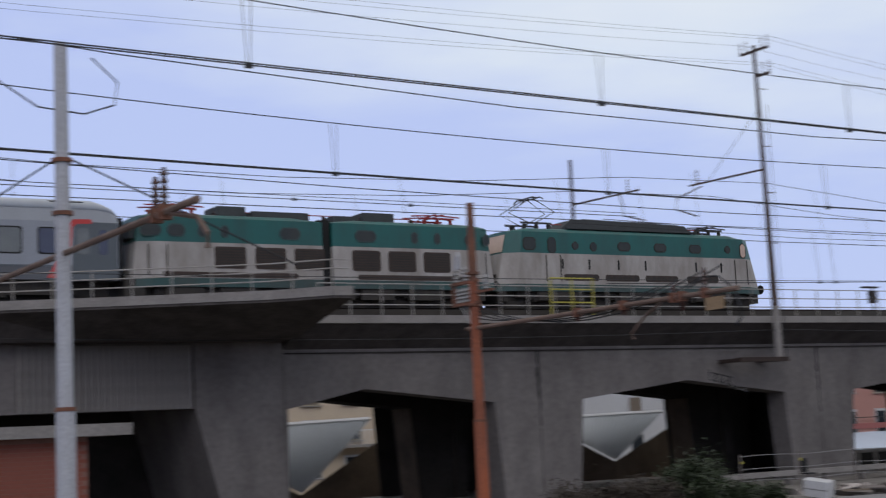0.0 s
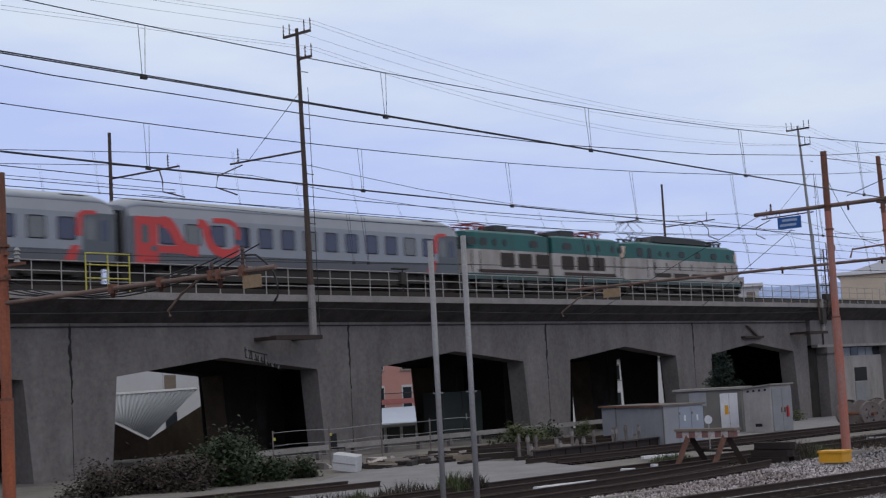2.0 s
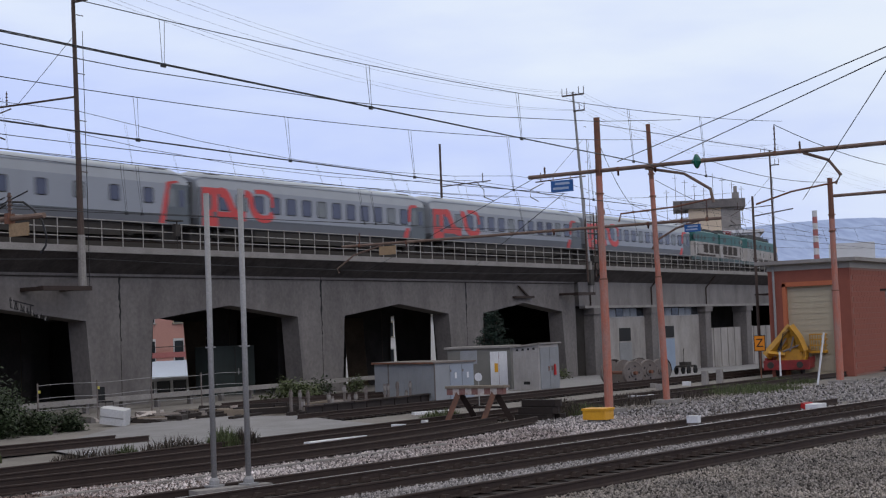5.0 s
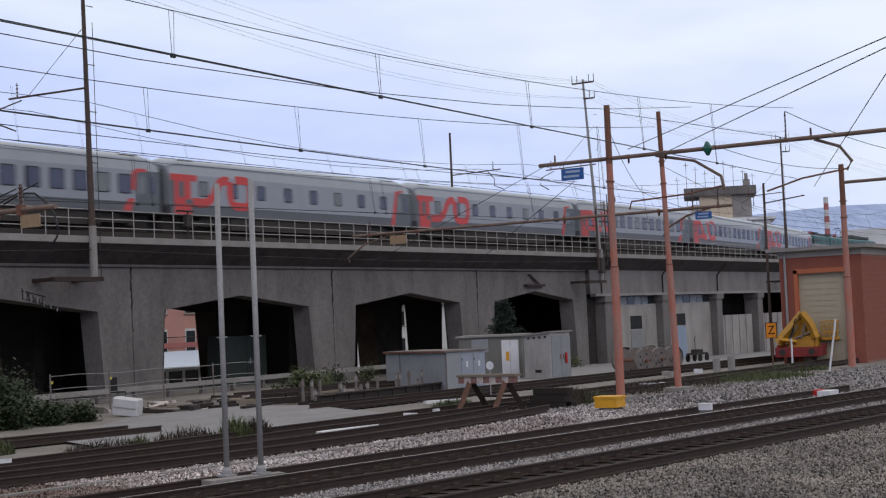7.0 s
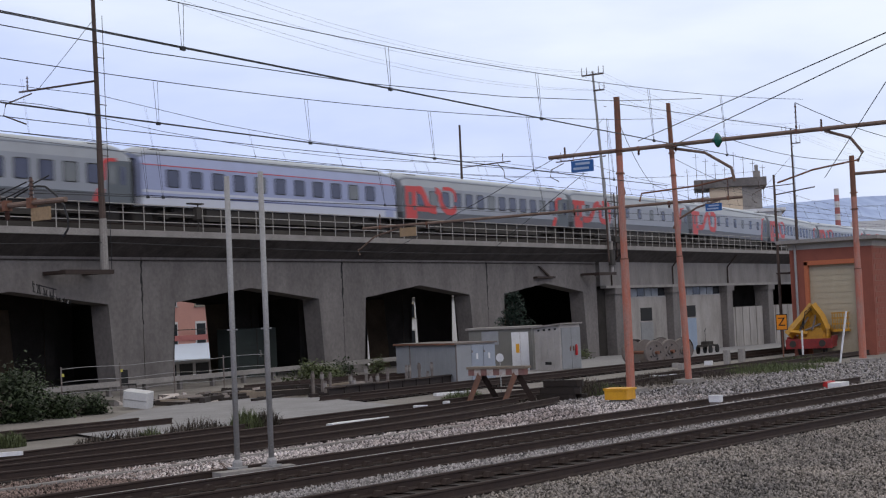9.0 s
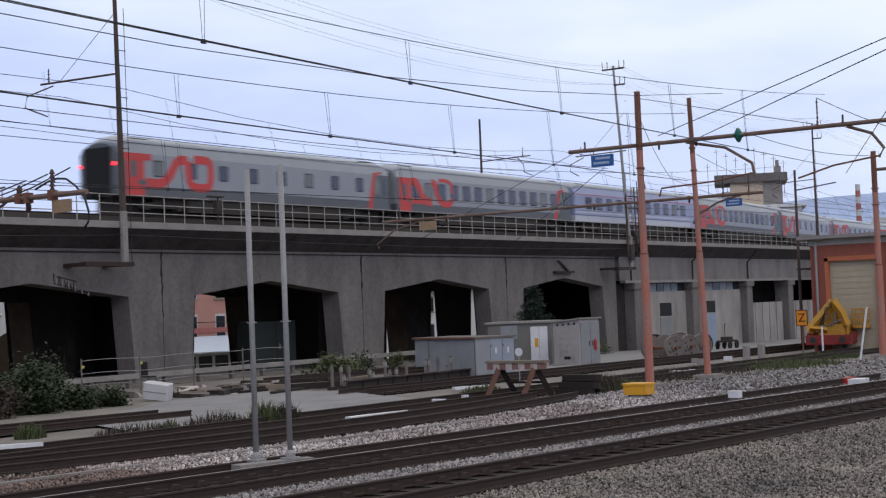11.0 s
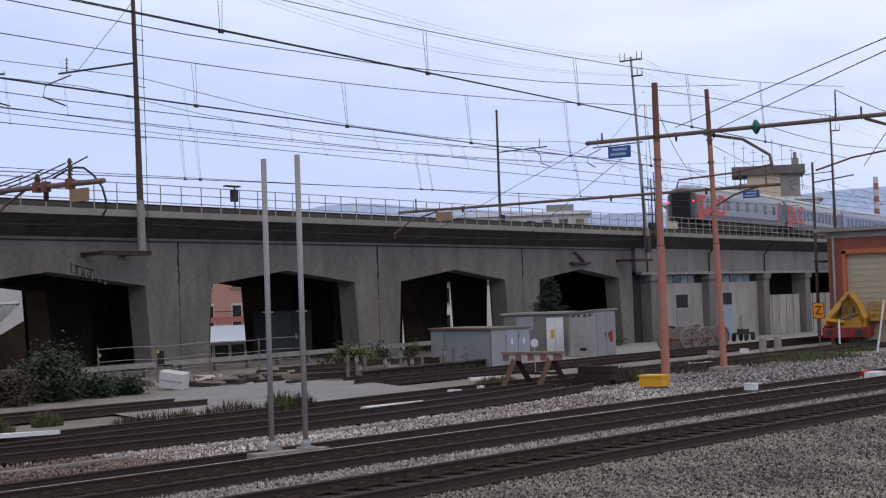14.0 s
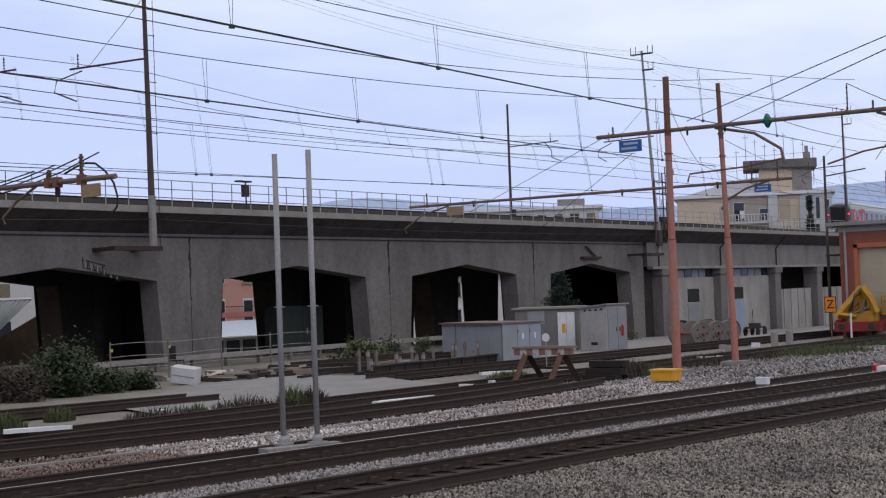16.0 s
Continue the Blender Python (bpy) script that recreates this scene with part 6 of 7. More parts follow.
    for i in range(26):
        x, y = rnd.uniform(46.5, 57), rnd.uniform(38.3, 44)
        v = thing("old_plank", (x, y, low(x, y) + rnd.uniform(0, 0.1)), "dark weathered plank in a heap of rubble", "plank", "old planks", turn=rnd.uniform(-45, 30))
        b = rnd.uniform(0.7, 1.9)
        part("board", Mesh().prism([(-b, -0.13), (b * 0.9, -0.11), (b, 0.12), (-b * 0.95, 0.14)], "z", -0.02, rnd.uniform(0.08, 0.3)), rnd.choice((SLEEPER, RUST_DARK2, TIMBER, SLEEPER)), v)
    part_y = 52.2
    v = thing("cable_duct", (0, part_y, 0), "pale concrete cable duct on short legs along the viaduct", "cable duct")
    part("trough", Mesh().box(46, 100, -0.2, 0.2, 0.42, 0.66), CONCRETE_EDGE, v)
    for i in range(22):
        part("leg", Mesh().box(46.3 + i * 2.5, 46.5 + i * 2.5, -0.12, 0.12, -0.6, 0.42), CONCRETE, v)
    # wire fence
    v = thing("wire_fence", (0, 46.6, 0), "sagging chain-link fence on thin posts", "fence")
    for x in (43.2, 46.6, 50.0, 53.4, 56.5):
        p = part("post", Mesh().tube([(x, 0, -0.1), (x, 0, 1.75)], 0.035, 6), RUST_GREY, v)
    m = Mesh()
    for z in (0.6, 1.1, 1.65):
        m.tube([(43.2 + 13.3 * k / 16, 0, z + 0.03 * math.sin(k)) for k in range(17)], 0.012, 4)
    part("wire", m, GALV, v)
    for x in (43.2, 46.6):
        part("yellow_tag", Mesh().box(x - 0.02, x + 0.1, -0.06, -0.04, 1.34, 1.46), YELLOW_PALE, v)
    # yellow safety frame on the viaduct
    v = thing("safety_frame", (39.4, 54.2, DECK), "yellow steel safety frame at the viaduct edge", "safety frame")
    for x in (0, 1.2, 2.4):
        part("post", Mesh().tube([(x, -0.02, -0.02), (x, -0.02, 1.75)], 0.04, 6), YELLOW_PALE, v)
    for z in (0.6, 1.2, 1.72):
        part("bar", Mesh().tube([(0, -0.02, z), (2.4, -0.02, z)], 0.035, 6), YELLOW_PALE, v)
    v = thing("signal_box", (60.6, 54.3, DECK), "small dark signal lamp on a short post", "signal lamp")
    part("post", Mesh().tube([(0, 0, -0.02), (0, 0, 1.5)], 0.04, 6), UNDER, v)
    part("housing", Mesh().box(-0.25, 0.15, -0.15, 0.15, 0.7, 1.35, 0.03), UNDER, v)
    part("hood", Mesh().box(-0.75, 0.35, -0.15, 0.15, 1.5, 1.58), UNDER, v)
    for x, y, a, k in ((24.5, 29.1, -33, 0.62), (36.2, 26.25, -8, 1.0), (49.0, 30.9, -27, 0.68)):
        v = thing("white_board", (x, y, 0.25 if x < 30 else 0.08), "white painted board lying by the rails", "board", "white boards", turn=a)
        part("board", Mesh().prism([(-1.35 * k, -0.16), (1.3 * k, 0.02), (1.4 * k, 0.1), (-0.6 * k, 0.2), (-1.3 * k, 0.14)], "z", 0, 0.1), WHITE_PAINT, v)
    for x, y, w in ((41.76, 27.73, 0.26), (43.71, 27.93, 0.12), (31.04, 31.44, 0.12), (71.5, 29.5, 0.22), (58.5, 26.4, 0.45), (59.1, 25.95, 0.25)):
        v = thing("white_marker", (x, y, low(x, y)), "small white painted track marker", "marker", "track markers")
        part("block", Mesh().box(-0.1, 0.1, -w, w, -0.05, 0.2, 0.04), WHITE_PAINT, v)


v = thing("red_marker", (51.5, 16.75, 0.0), "small red and white wooden wedge beside the switch rail", "marker")
part("block", Mesh().box(-0.5, 0.5, -0.12, 0.12, -0.05, 0.26, 0.03), RED_PAINT, v)
part("tip", Mesh().box(-0.5, 0.5, -0.6, -0.12, -0.05, 0.22, 0.03), WHITE_PAINT, v)


build_small_things()


def brick_face(parent, u0, u1, z0, z1, put, seed, bw=0.5, bh=0.16):
    """Courses of bricks on a wall, each proud of the mortar."""
    data = Mesh().box(0, bw - 0.02, -0.018, 0.004, 0, bh - 0.02).data("brick", BRICK_RED)
    n = 0
    for r in range(int((z1 - z0) / bh)):
        off = (r % 2) * bw / 2
        for c in range(int((u1 - u0) / bw)):
            u = u0 + c * bw + off
            if u + bw > u1:
                continue
            b = new("brick", data)
            b.parent = parent
            b.matrix_basis = put(u, z0 + r * bh)


def build_brick_shed():
    v = thing("brick_shed", (79.6, 27.7, -0.1), "tall red brick engine shed with a beige rolling door", "building")
    # the gable with the door looks back along the tracks
    part("front_wall", Mesh().box(0, 0.35, -4.6, -3.75, 0, 6.0).box(0, 0.35, -0.95, 0, 0, 6.0).box(0, 0.35, -3.75, -0.95, 5.2, 6.0), BRICK_RED, v)
    part("door_frame", Mesh().box(-0.04, 0.3, -3.9, -3.7, 0, 5.3).box(-0.04, 0.3, -1.0, -0.8, 0, 5.3).box(-0.04, 0.3, -3.9, -0.8, 5.1, 5.35), RED_FRAME, v)
    d = part("rolling_door", Mesh().box(0.25, 0.3, -3.75, -0.95, 0, 5.15), SHUTTER, v, "beige rolling door")
    for i in range(16):
        part("slat", Mesh().box(0.225, 0.25, -3.72, -0.98, 0.05 + i * 0.32, 0.33 + i * 0.32), SHUTTER, d)
    part("side_wall", Mesh().box(0.35, 16, -4.6, -4.25, 0, 6.0), MORTAR, v)
    part("rear_wall", Mesh().box(0.35, 16, -0.35, 0, 0, 6.0).box(15.6, 16, -4.25, -0.35, 0, 6.0), MORTAR, v)
    part("fascia", Mesh().box(-0.05, 16.1, -4.65, 0.05, 6.0, 6.35), SHUTTER_GREY, v)
    part("roof", Mesh().box(-0.5, 16.6, -5.1, 0.6, 6.35, 6.55, 0.03), CONCRETE_EDGE, v)
    part("downpipe", Mesh().tube([(-0.1, -0.35, 6.3), (-0.1, -0.35, 0)], 0.07, 8), GALV, v)
    w = part("brick_courses", Mesh().box(0.36, 0.4, -4.603, -4.6, 0.1, 0.2), MORTAR, v)
    brick_face(w, 0.2, 8.9, 0.2, 5.9, lambda u, z: pose(u, -4.602, z), 3, 0.62, 0.3)
    part("low_annex", Mesh().box(16.2, 40, -6.0, -1.0, 0, 4.2), MORTAR, v)
    part("annex_roof", Mesh().box(16.2, 40.4, -6.3, -0.8, 4.2, 4.4), CONCRETE_EDGE, v)
    lamp = thing("lamp_post", (82.3, 21.9, -0.02), "thin grey lamp post beside the brick shed", "lamp post")
    part("pole", Mesh().tube([(0, 0, 0), (0, 0, 4.6)], 0.06, 8, 0.045), GALV, lamp)
    part("head", Mesh().box(-0.12, 0.12, -0.3, 0.3, 4.6, 4.72, 0.03), UNDER, lamp)
    for x, y, h, lean in ((76.0, 26.0, 1.5, 0.0), (70.8, 22.4, 2.5, 0.28)):
        s = thing("white_stake", (x, y, 0), "thin white painted stake leaning by the track", "stake", "white stakes")
        part("rod", Mesh().tube([(0, 0, -0.1), (0, -lean * 1.6, h)], 0.05, 6), WHITE_PAINT, s)


RED_FRAME = material("orange_brick_trim", (0.42, 0.13, 0.06), 0.85, spots=(0.33, 0.1, 0.05), scale=1.5, amount=0.5, bump=0.2)
SHUTTER_GREY = material("grey_fascia", (0.34, 0.32, 0.28), 0.8, spots=(0.25, 0.23, 0.2), scale=0.8, amount=0.5)
build_brick_shed()


YELLOW_OLD = material("oily_yellow_machine_paint", (0.50, 0.25, 0.015), 0.5, spots=(0.22, 0.12, 0.03), scale=3, amount=0.8, bump=0.05)
RED_OLD = material("oily_red_machine_paint", (0.26, 0.022, 0.02), 0.55, spots=(0.1, 0.02, 0.018), scale=3, amount=0.8, bump=0.05)


def build_crane_wagon():
    v = thing("rail_crane", (78.3, 26.3, 0.06), "yellow folded rail crane on a red flat wagon", "rail crane", turn=8)
    v.scale = (0.92, 0.92, 0.92)
    part("wagon_frame", Mesh().box(-0.6, 5.6, -1.25, 1.25, 0.5, 0.82, 0.05), RED_OLD, v)
    part("headstock", Mesh().box(-0.75, -0.6, -1.35, 1.35, 0.45, 1.02, 0.03), RED_OLD, v)
    for y in (-1.31, 1.25):
        part("side_board", Mesh().box(-0.5, 5.5, y, y + 0.06, 0.82, 1.15), RED_OLD, v)
    for y in (-0.85, 0.85):
        part("buffer", Mesh().lathe((-0.75, y, 0.75), [(0.2, -0.42), (0.2, -0.38), (0.08, -0.36), (0.08, 0.0)], 12, "x"), UNDER, v)
    for x in (0.4, 4.6):
        part("wheelset", WHEELSET, None, v).matrix_basis = pose(x, 0, 0.46)
    part("turret", Mesh().box(0.1, 1.5, -0.75, 0.75, 0.82, 1.6, 0.1), YELLOW_OLD, v)
    part("counterweight", Mesh().box(1.4, 2.2, -0.8, 0.4, 0.9, 1.7, 0.12), UNDER, v)
    part("lower_arm", Mesh().tube([(0.2, 1.35, 1.25), (0.3, 0.5, 2.15), (0.3, -0.2, 2.95)], 0.3, 4), YELLOW_OLD, v)
    part("engine_box", Mesh().box(0.35, 1.6, -0.95, 0.35, 0.85, 1.75, 0.08), YELLOW_OLD, v)
    part("king_post", Mesh().box(0.3, 0.75, -0.35, 0.1, 1.5, 2.9, 0.05), YELLOW_OLD, v)
    part("upper_arm", Mesh().tube([(0.1, -0.15, 3.0), (0.15, -0.62, 2.3), (0.2, -0.9, 1.5)], 0.27, 4), YELLOW_OLD, v)
    part("folded_arm", Mesh().tube([(0.45, 0.95, 1.2), (0.5, -0.5, 2.35)], 0.19, 4), YELLOW_OLD, v)
    part("boom_tip", Mesh().tube([(0.0, 1.2, 1.45), (0.0, 0.2, 1.3)], 0.15, 4), YELLOW_OLD, v)
    for y0, z0, y1, z1 in ((0.8, 1.2, 0.1, 2.3), (-0.1, 1.5, -0.4, 2.6), (0.3, 1.5, -0.7, 1.9)):
        part("cylinder", Mesh().tube([(0.0, y0, z0), (0.1, y1, z1)], 0.055, 8), RUST_GREY, v)
    c = part("basket", Mesh().box(0.9, 2.0, -2.1, -1.1, 1.35, 1.5, 0.04), YELLOW_OLD, v, "yellow work basket")
    part("basket_arm", Mesh().box(1.2, 1.5, -1.1, -0.6, 1.38, 1.6), YELLOW_OLD, v)
    for x in (0.95, 1.95):
        for y in (-2.05, -1.15):
            part("post", Mesh().tube([(x, y, 1.5), (x, y, 2.5)], 0.035, 6), YELLOW_OLD, c)
    for z in (1.85, 2.2, 2.5):
        part("rail", Mesh().box(0.9, 2.0, -2.1, -2.05, z - 0.08, z).box(0.9, 0.95, -2.05, -1.1, z - 0.08, z), YELLOW_OLD, c)
    for y in (-1.9, -1.75, -1.6, -1.45, -1.3):
        part("bar", Mesh().tube([(0.92, y, 1.5), (0.92, y, 2.48)], 0.03, 5), YELLOW_OLD, c)
    for k in range(3):
        part("hose", Mesh().tube([(-0.05, 0.6 - 0.1 * k, 1.6), (-0.1, 0.25, 2.4 + 0.1 * k), (0.0, -0.2, 2.75 + 0.08 * k), (0.05, -0.6, 2.3)], 0.025, 6), BLACK, v)


build_crane_wagon()
v = thing("dark_container", (69.6, 59.6, low(70, 59)), "dark green metal container under the viaduct", "container")
part("body", Mesh().box(0, 3.9, 0, 1.6, -0.1, 3.0, 0.04), CONTAINER, v)
part("door_post", Mesh().box(1.9, 1.96, -0.03, 0.0, 0, 2.95), UNDER, v)
part("handle", Mesh().box(2.2, 2.25, -0.06, 0.0, 1.2, 1.6), GALV, v)


def build_brick_hut():
    v = thing("brick_hut", (0, 40, 0), "low red brick hut with a pale concrete roof slab", "building")
    part("wall", Mesh().box(-9, 13.05, 0.02, 5, 0, 3.62), MORTAR, v)
    part("roof_slab", Mesh().box(-9.3, 14.15, -0.6, 5.4, 3.62, 3.95, 0.03), CONCRETE_EDGE, v)
    w = part("brick_front", Mesh().box(9.9, 13.0, 0.015, 0.02, 0.1, 3.6), MORTAR, v)
    brick_face(w, 9.2, 13.05, 1.7, 3.6, lambda u, z: pose(u, 0.018, z), 5, 0.32, 0.12)


build_brick_hut()


# ---- beyond the viaduct ----
def corrugated(q, n=44, depth=0.13):
    """A sheet between four corners with waves across its width."""
    a, b, c, d = (Vector(p) for p in q)
    m = Mesh()
    up = (b - a).cross(d - a).normalized()
    up = up if up.z > 0 else -up
    top, bot = [], []
    for i in range(n + 1):
        u = i / n
        o = up * (depth if i % 2 else 0)
        top.append(a.lerp(b, u) + o)
        bot.append(d.lerp(c, u) + o)
    v = top + bot
    k = n + 1
    m.add(v, [(i, i + 1, k + i + 1, k + i) for i in range(n)])
    lowv = [p - up * 0.03 for p in v]
    m.add(lowv, [(k + i, k + i + 1, i + 1, i) for i in range(n)])
    return m


for r0, r1, e1, e0 in (((32.4, 74.8, 3.88), (41.0, 74.8, 4.1), (34.8, 71.2, 0.35), (31.6, 71.2, 1.9)), ((54.0, 74.8, 3.68), (62.7, 74.8, 3.82), (55.95, 71.2, 1.08), (53.2, 71.2, 2.35))):
    v = thing("lean_to_shed", (0, 0, 0), "shed behind the viaduct with a corrugated zinc roof and brown wall", "shed", "sheds behind the viaduct")
    part("roof", corrugated((r0, r1, e1, e0)), ZINC, v)
    part("ridge_cap", Mesh().tube([(r0[0], r0[1], r0[2] + 0.08), (r1[0], r1[1], r1[2] + 0.08)], 0.14, 5), WHITE_PAINT, v)
    g = Mesh()
    rr = (r1[0] + 0.1, r1[1] + 2, r1[2] - 0.3)
    g.add([(e0[0], e0[1] + .1, e0[2] - .1), (e1[0], e1[1] + .1, e1[2] - 0.1), (e1[0], e1[1] + .1, -3), (e0[0], e0[1] + .1, -3), (r1[0] + 2.5, r1[1], r1[2] - 0.12), (r1[0] + 2.5, r1[1], -3)],
          [(0, 1, 2, 3), (1, 4, 5, 2)])
    g.add([(e0[0], e0[1] + .4, e0[2] - .3), (e1[0], e1[1] + .4, e1[2] - 0.3), (e1[0], e1[1] + .4, -0.5), (e0[0], e0[1] + .4, -0.5), (r1[0] + 2.5, r1[1] + 0.3, r1[2] - 0.4), (r1[0] + 2.5, r1[1] + 0.3, -0.5)],
          [(3, 2, 1, 0), (2, 5, 4, 1)])
    part("wall", g, BROWN_LIT, v)


def flat_house(name, at, u, width, depth, height, mat, label, storeys, cols, turn_deg, roof=None, shop=False, balcony=()):
    """A plain block of flats: walls, cornice, windows set into reveals, balconies."""
    v = thing(name, at, label, "building", "houses beyond the viaduct", turn=turn_deg)
    part("wall", Mesh().box(0, width, 0, depth, -6, height), mat, v)
    part("cornice", Mesh().box(-0.6, width + 0.6, -0.6, depth + 0.6, height, height + 0.45, 0.05), roof or CONCRETE_EDGE, v)
    sh = height / storeys
    for s in range(storeys):
        for c in range(cols):
            x = width * (c + 0.5) / cols
            z = s * sh + sh * 0.28
            w = part("window", Mesh().box(x - 0.75, x + 0.75, -0.06, 0.02, z - 0.08, z + sh * 0.58), PALE_WALL if (s + c) % 3 else SHUTTER, v)
            part("pane", Mesh().box(x - 0.62, x + 0.62, -0.09, -0.05, z, z + sh * 0.52), GLASS_DARK if (c * 3 + s) % 4 else TIMBER, w)
            part("sill", Mesh().box(x - 0.85, x + 0.85, -0.2, 0.02, z - 0.16, z - 0.08), CONCRETE_EDGE, w)
    for x0, x1, z in balcony:
        b = part("balcony", Mesh().box(x0, x1, -1.4, 0.0, z - 0.2, z), CONCRETE_EDGE, v)
        for i in range(int((x1 - x0) / 0.35) + 1):
            part("baluster", Mesh().box(x0 + i * 0.35, x0 + i * 0.35 + 0.05, -1.38, -1.33, z, z + 1.0), WHITE_PAINT, b)
        part("handrail", Mesh().box(x0, x1, -1.4, -1.3, z + 1.0, z + 1.07), WHITE_PAINT, b)
    return v


STACK_RED = material("faded_red_band", (0.36, 0.13, 0.12), 0.8, bump=0.0)
AWNING = material("pale_blue_awning", (0.55, 0.62, 0.72), 0.7, spots=(0.48, 0.54, 0.62), scale=0.6, amount=0.5, bump=0.0)
h = flat_house("pink_house", (90.0, 97.0, -3.3), 0, 36, 14, 11.0, PINK, "pink rendered house with shuttered windows and awning", 3, 9, 0)
part("awning", Mesh().prism([(-3.2, 3.2), (0, 4.6), (0, 4.7), (-3.2, 3.3)], "x", 2, 36), AWNING, h, "pale blue awning")
part("floor_band", Mesh().box(0, 36, -0.12, 0.0, 5.0, 5.5), STACK_RED, h, "brown-red floor band")
for i in range(18):
    part("balcony_rail", Mesh().box(i * 2.0, i * 2.0 + 1.9, -0.5, -0.46, 6.0, 6.08), UNDER, h)
part("shop_front", Mesh().box(2, 36, -0.3, 0.02, 0, 4.4), WHITE_PAINT, h)
for i in range(14):
    part("shop_pane", Mesh().box(3 + i * 2.3, 4.8 + i * 2.3, -0.36, -0.3, 0.6, 2.8), GLASS_DARK, h)
# Shade of the balcony recess is put into this duller wall colour.
RECESS_SHADE = material("shaded_recess_render", (0.34, 0.30, 0.25), 0.9, spots=(0.26, 0.22, 0.18), scale=0.8, amount=0.5)
h = flat_house("pale_house", (66.0, 100.0, -0.3), 0, 20, 12, 9.5, PALE_WALL, "plain pale grey house wall behind the sheds", 3, 2, 0)
h = flat_house("brown_house", (36.0, 96.0, -3), 0, 27, 12, 10.5, CREAM_WALL, "tan house seen through the viaduct bays", 4, 8, 0, balcony=((2, 25, 5.6),))
h = flat_house("shop_row", (128.0, 92.0, -1), 0, 60, 12, 6.0, WHITE_PAINT, "low white shop row beyond the viaduct", 2, 16, 0)
# apartment block and its stair tower; long front looking back along the line
fl = flat_house("apartment_block", (194.4, 91.3, 0), 0, 21.6, 14, 15.6, CREAM_WALL, "cream apartment block with balconies and a stair tower", 1, 0, -67.5, WHITE_PAINT)
# Flat plate stands for the recess; its shade is painted.
part("recess", Mesh().box(7.4, 12.8, -0.12, 0.05, 8.4, 15.3), RECESS_SHADE, fl)
part("pillar", Mesh().box(12.8, 14.1, -0.5, 0.05, 6, 15.58), PALE_WALL, fl)
part("side_bay", Mesh().box(17.2, 21.62, -0.25, 0.05, 6, 15.58), PALE_WALL, fl)
for x0, x1, z0, z1, mt in ((8.0, 9.4, 12.1, 14.7, GLASS_DARK), (11.6, 12.7, 12.1, 13.7, GLASS_DARK), (14.4, 15.9, 12.1, 14.9, SHUTTER), (14.6, 15.9, 9.2, 11.2, SHUTTER), (5.9, 6.7, 12.3, 14.3, SHUTTER), (8.2, 9.6, 9.0, 11.3, GLASS_DARK),
                           (5.6, 6.9, 9.2, 10.7, GLASS_DARK), (18.3, 18.8, 12.0, 15.0, GLASS_DARK), (19.4, 19.9, 12.0, 15.0, GLASS_DARK), (20.6, 21.2, 12.2, 14.6, GLASS_DARK), (18.6, 19.8, 9.0, 11.2, GLASS_DARK)):
    front = -0.25 if x0 > 17 else -0.12 if 7.4 < x0 < 12.8 else 0.0
    w = part("window", Mesh().box(x0 - 0.1, x1 + 0.1, front - 0.05, front + 0.02, z0 - 0.1, z1 + 0.1), PALE_WALL, fl)
    part("pane", Mesh().box(x0, x1, front - 0.08, front - 0.04, z0, z1), mt, w)
for x0, x1, z in ((7.2, 12.9, 11.9), (14.1, 18.2, 10.6), (7.2, 12.9, 8.9)):
    b = part("balcony", Mesh().box(x0, x1, -1.5, -0.5, z - 0.25, z), PALE_WALL, fl)
    for i in range(int((x1 - x0) / 0.45) + 1):
        part("baluster", Mesh().box(x0 + i * 0.45, x0 + i * 0.45 + 0.09, -1.48, -1.4, z, z + 1.0), WHITE_PAINT, b)
    part("handrail", Mesh().box(x0, x1, -1.5, -1.38, z + 1.0, z + 1.08), WHITE_PAINT, b)
part("washing", Mesh().box(8.1, 8.7, -1.34, -1.3, 12.2, 13.6), BLACK, fl, "dark cloth hung over the balcony")
part("washing", Mesh().box(8.8, 9.4, -1.34, -1.3, 12.4, 13.5), WHITE_PAINT, fl, "pale cloth hung over the balcony")
part("stair_tower", Mesh().box(11.7, 19.0, 1.2, 9, 16.05, 19.5), CREAM_WALL, fl)
part("tower_side", Mesh().box(16.3, 19.05, 1.15, 1.25, 16.05, 19.5), CONCRETE_EDGE, fl)
part("tower_cap", Mesh().box(9.5, 19.8, 0.5, 9.6, 19.5, 20.7, 0.1), CONCRETE, fl)
part("roof_slope", Mesh().prism([(0.6, 16.05), (11.6, 16.05), (11.6, 18.4), (8.0, 18.0)], "y", 2, 12), PALE_WALL, fl)
part("chimney", Mesh().box(18.0, 19.0, 2, 3.0, 20.7, 21.7, 0.05).box(18.25, 18.75, 2.25, 2.75, 21.7, 22.6), CONCRETE_EDGE, fl)
for i in range(9):
    top = 22.6 + (i * 7 % 4) * 0.7
    part("aerial", Mesh().tube([(8.6 + i * 1.35, 3, 17.0), (8.6 + i * 1.35, 3, top)], 0.035, 5).tube([(8.2 + i * 1.35, 3, top - 0.4), (9.0 + i * 1.35, 3, top - 0.4)], 0.025, 4), UNDER, fl)
lw = flat_house("low_hall", (181.0, 118.5, 0), 0, 19, 10, 15.0, PALE_WALL, "low pale hall with a light roof behind the viaduct", 4, 8, -60.0, WHITE_PAINT)
part("dormer", Mesh().box(13, 17, 1, 5, 15.4, 16.5), CONCRETE_EDGE, lw)
part("aerial", Mesh().tube([(9, 2, 15.4), (9, 2, 18.6)], 0.06, 5), UNDER, lw)
fr = flat_house("far_block", (395, 128, 0), 0, 34, 20, 18, CREAM_WALL, "far pale apartment block with roof sheds", 6, 10, -72, WHITE_PAINT)
part("roof_shed", Mesh().box(8, 20, 2, 12, 18.4, 23), PALE_WALL, fr)
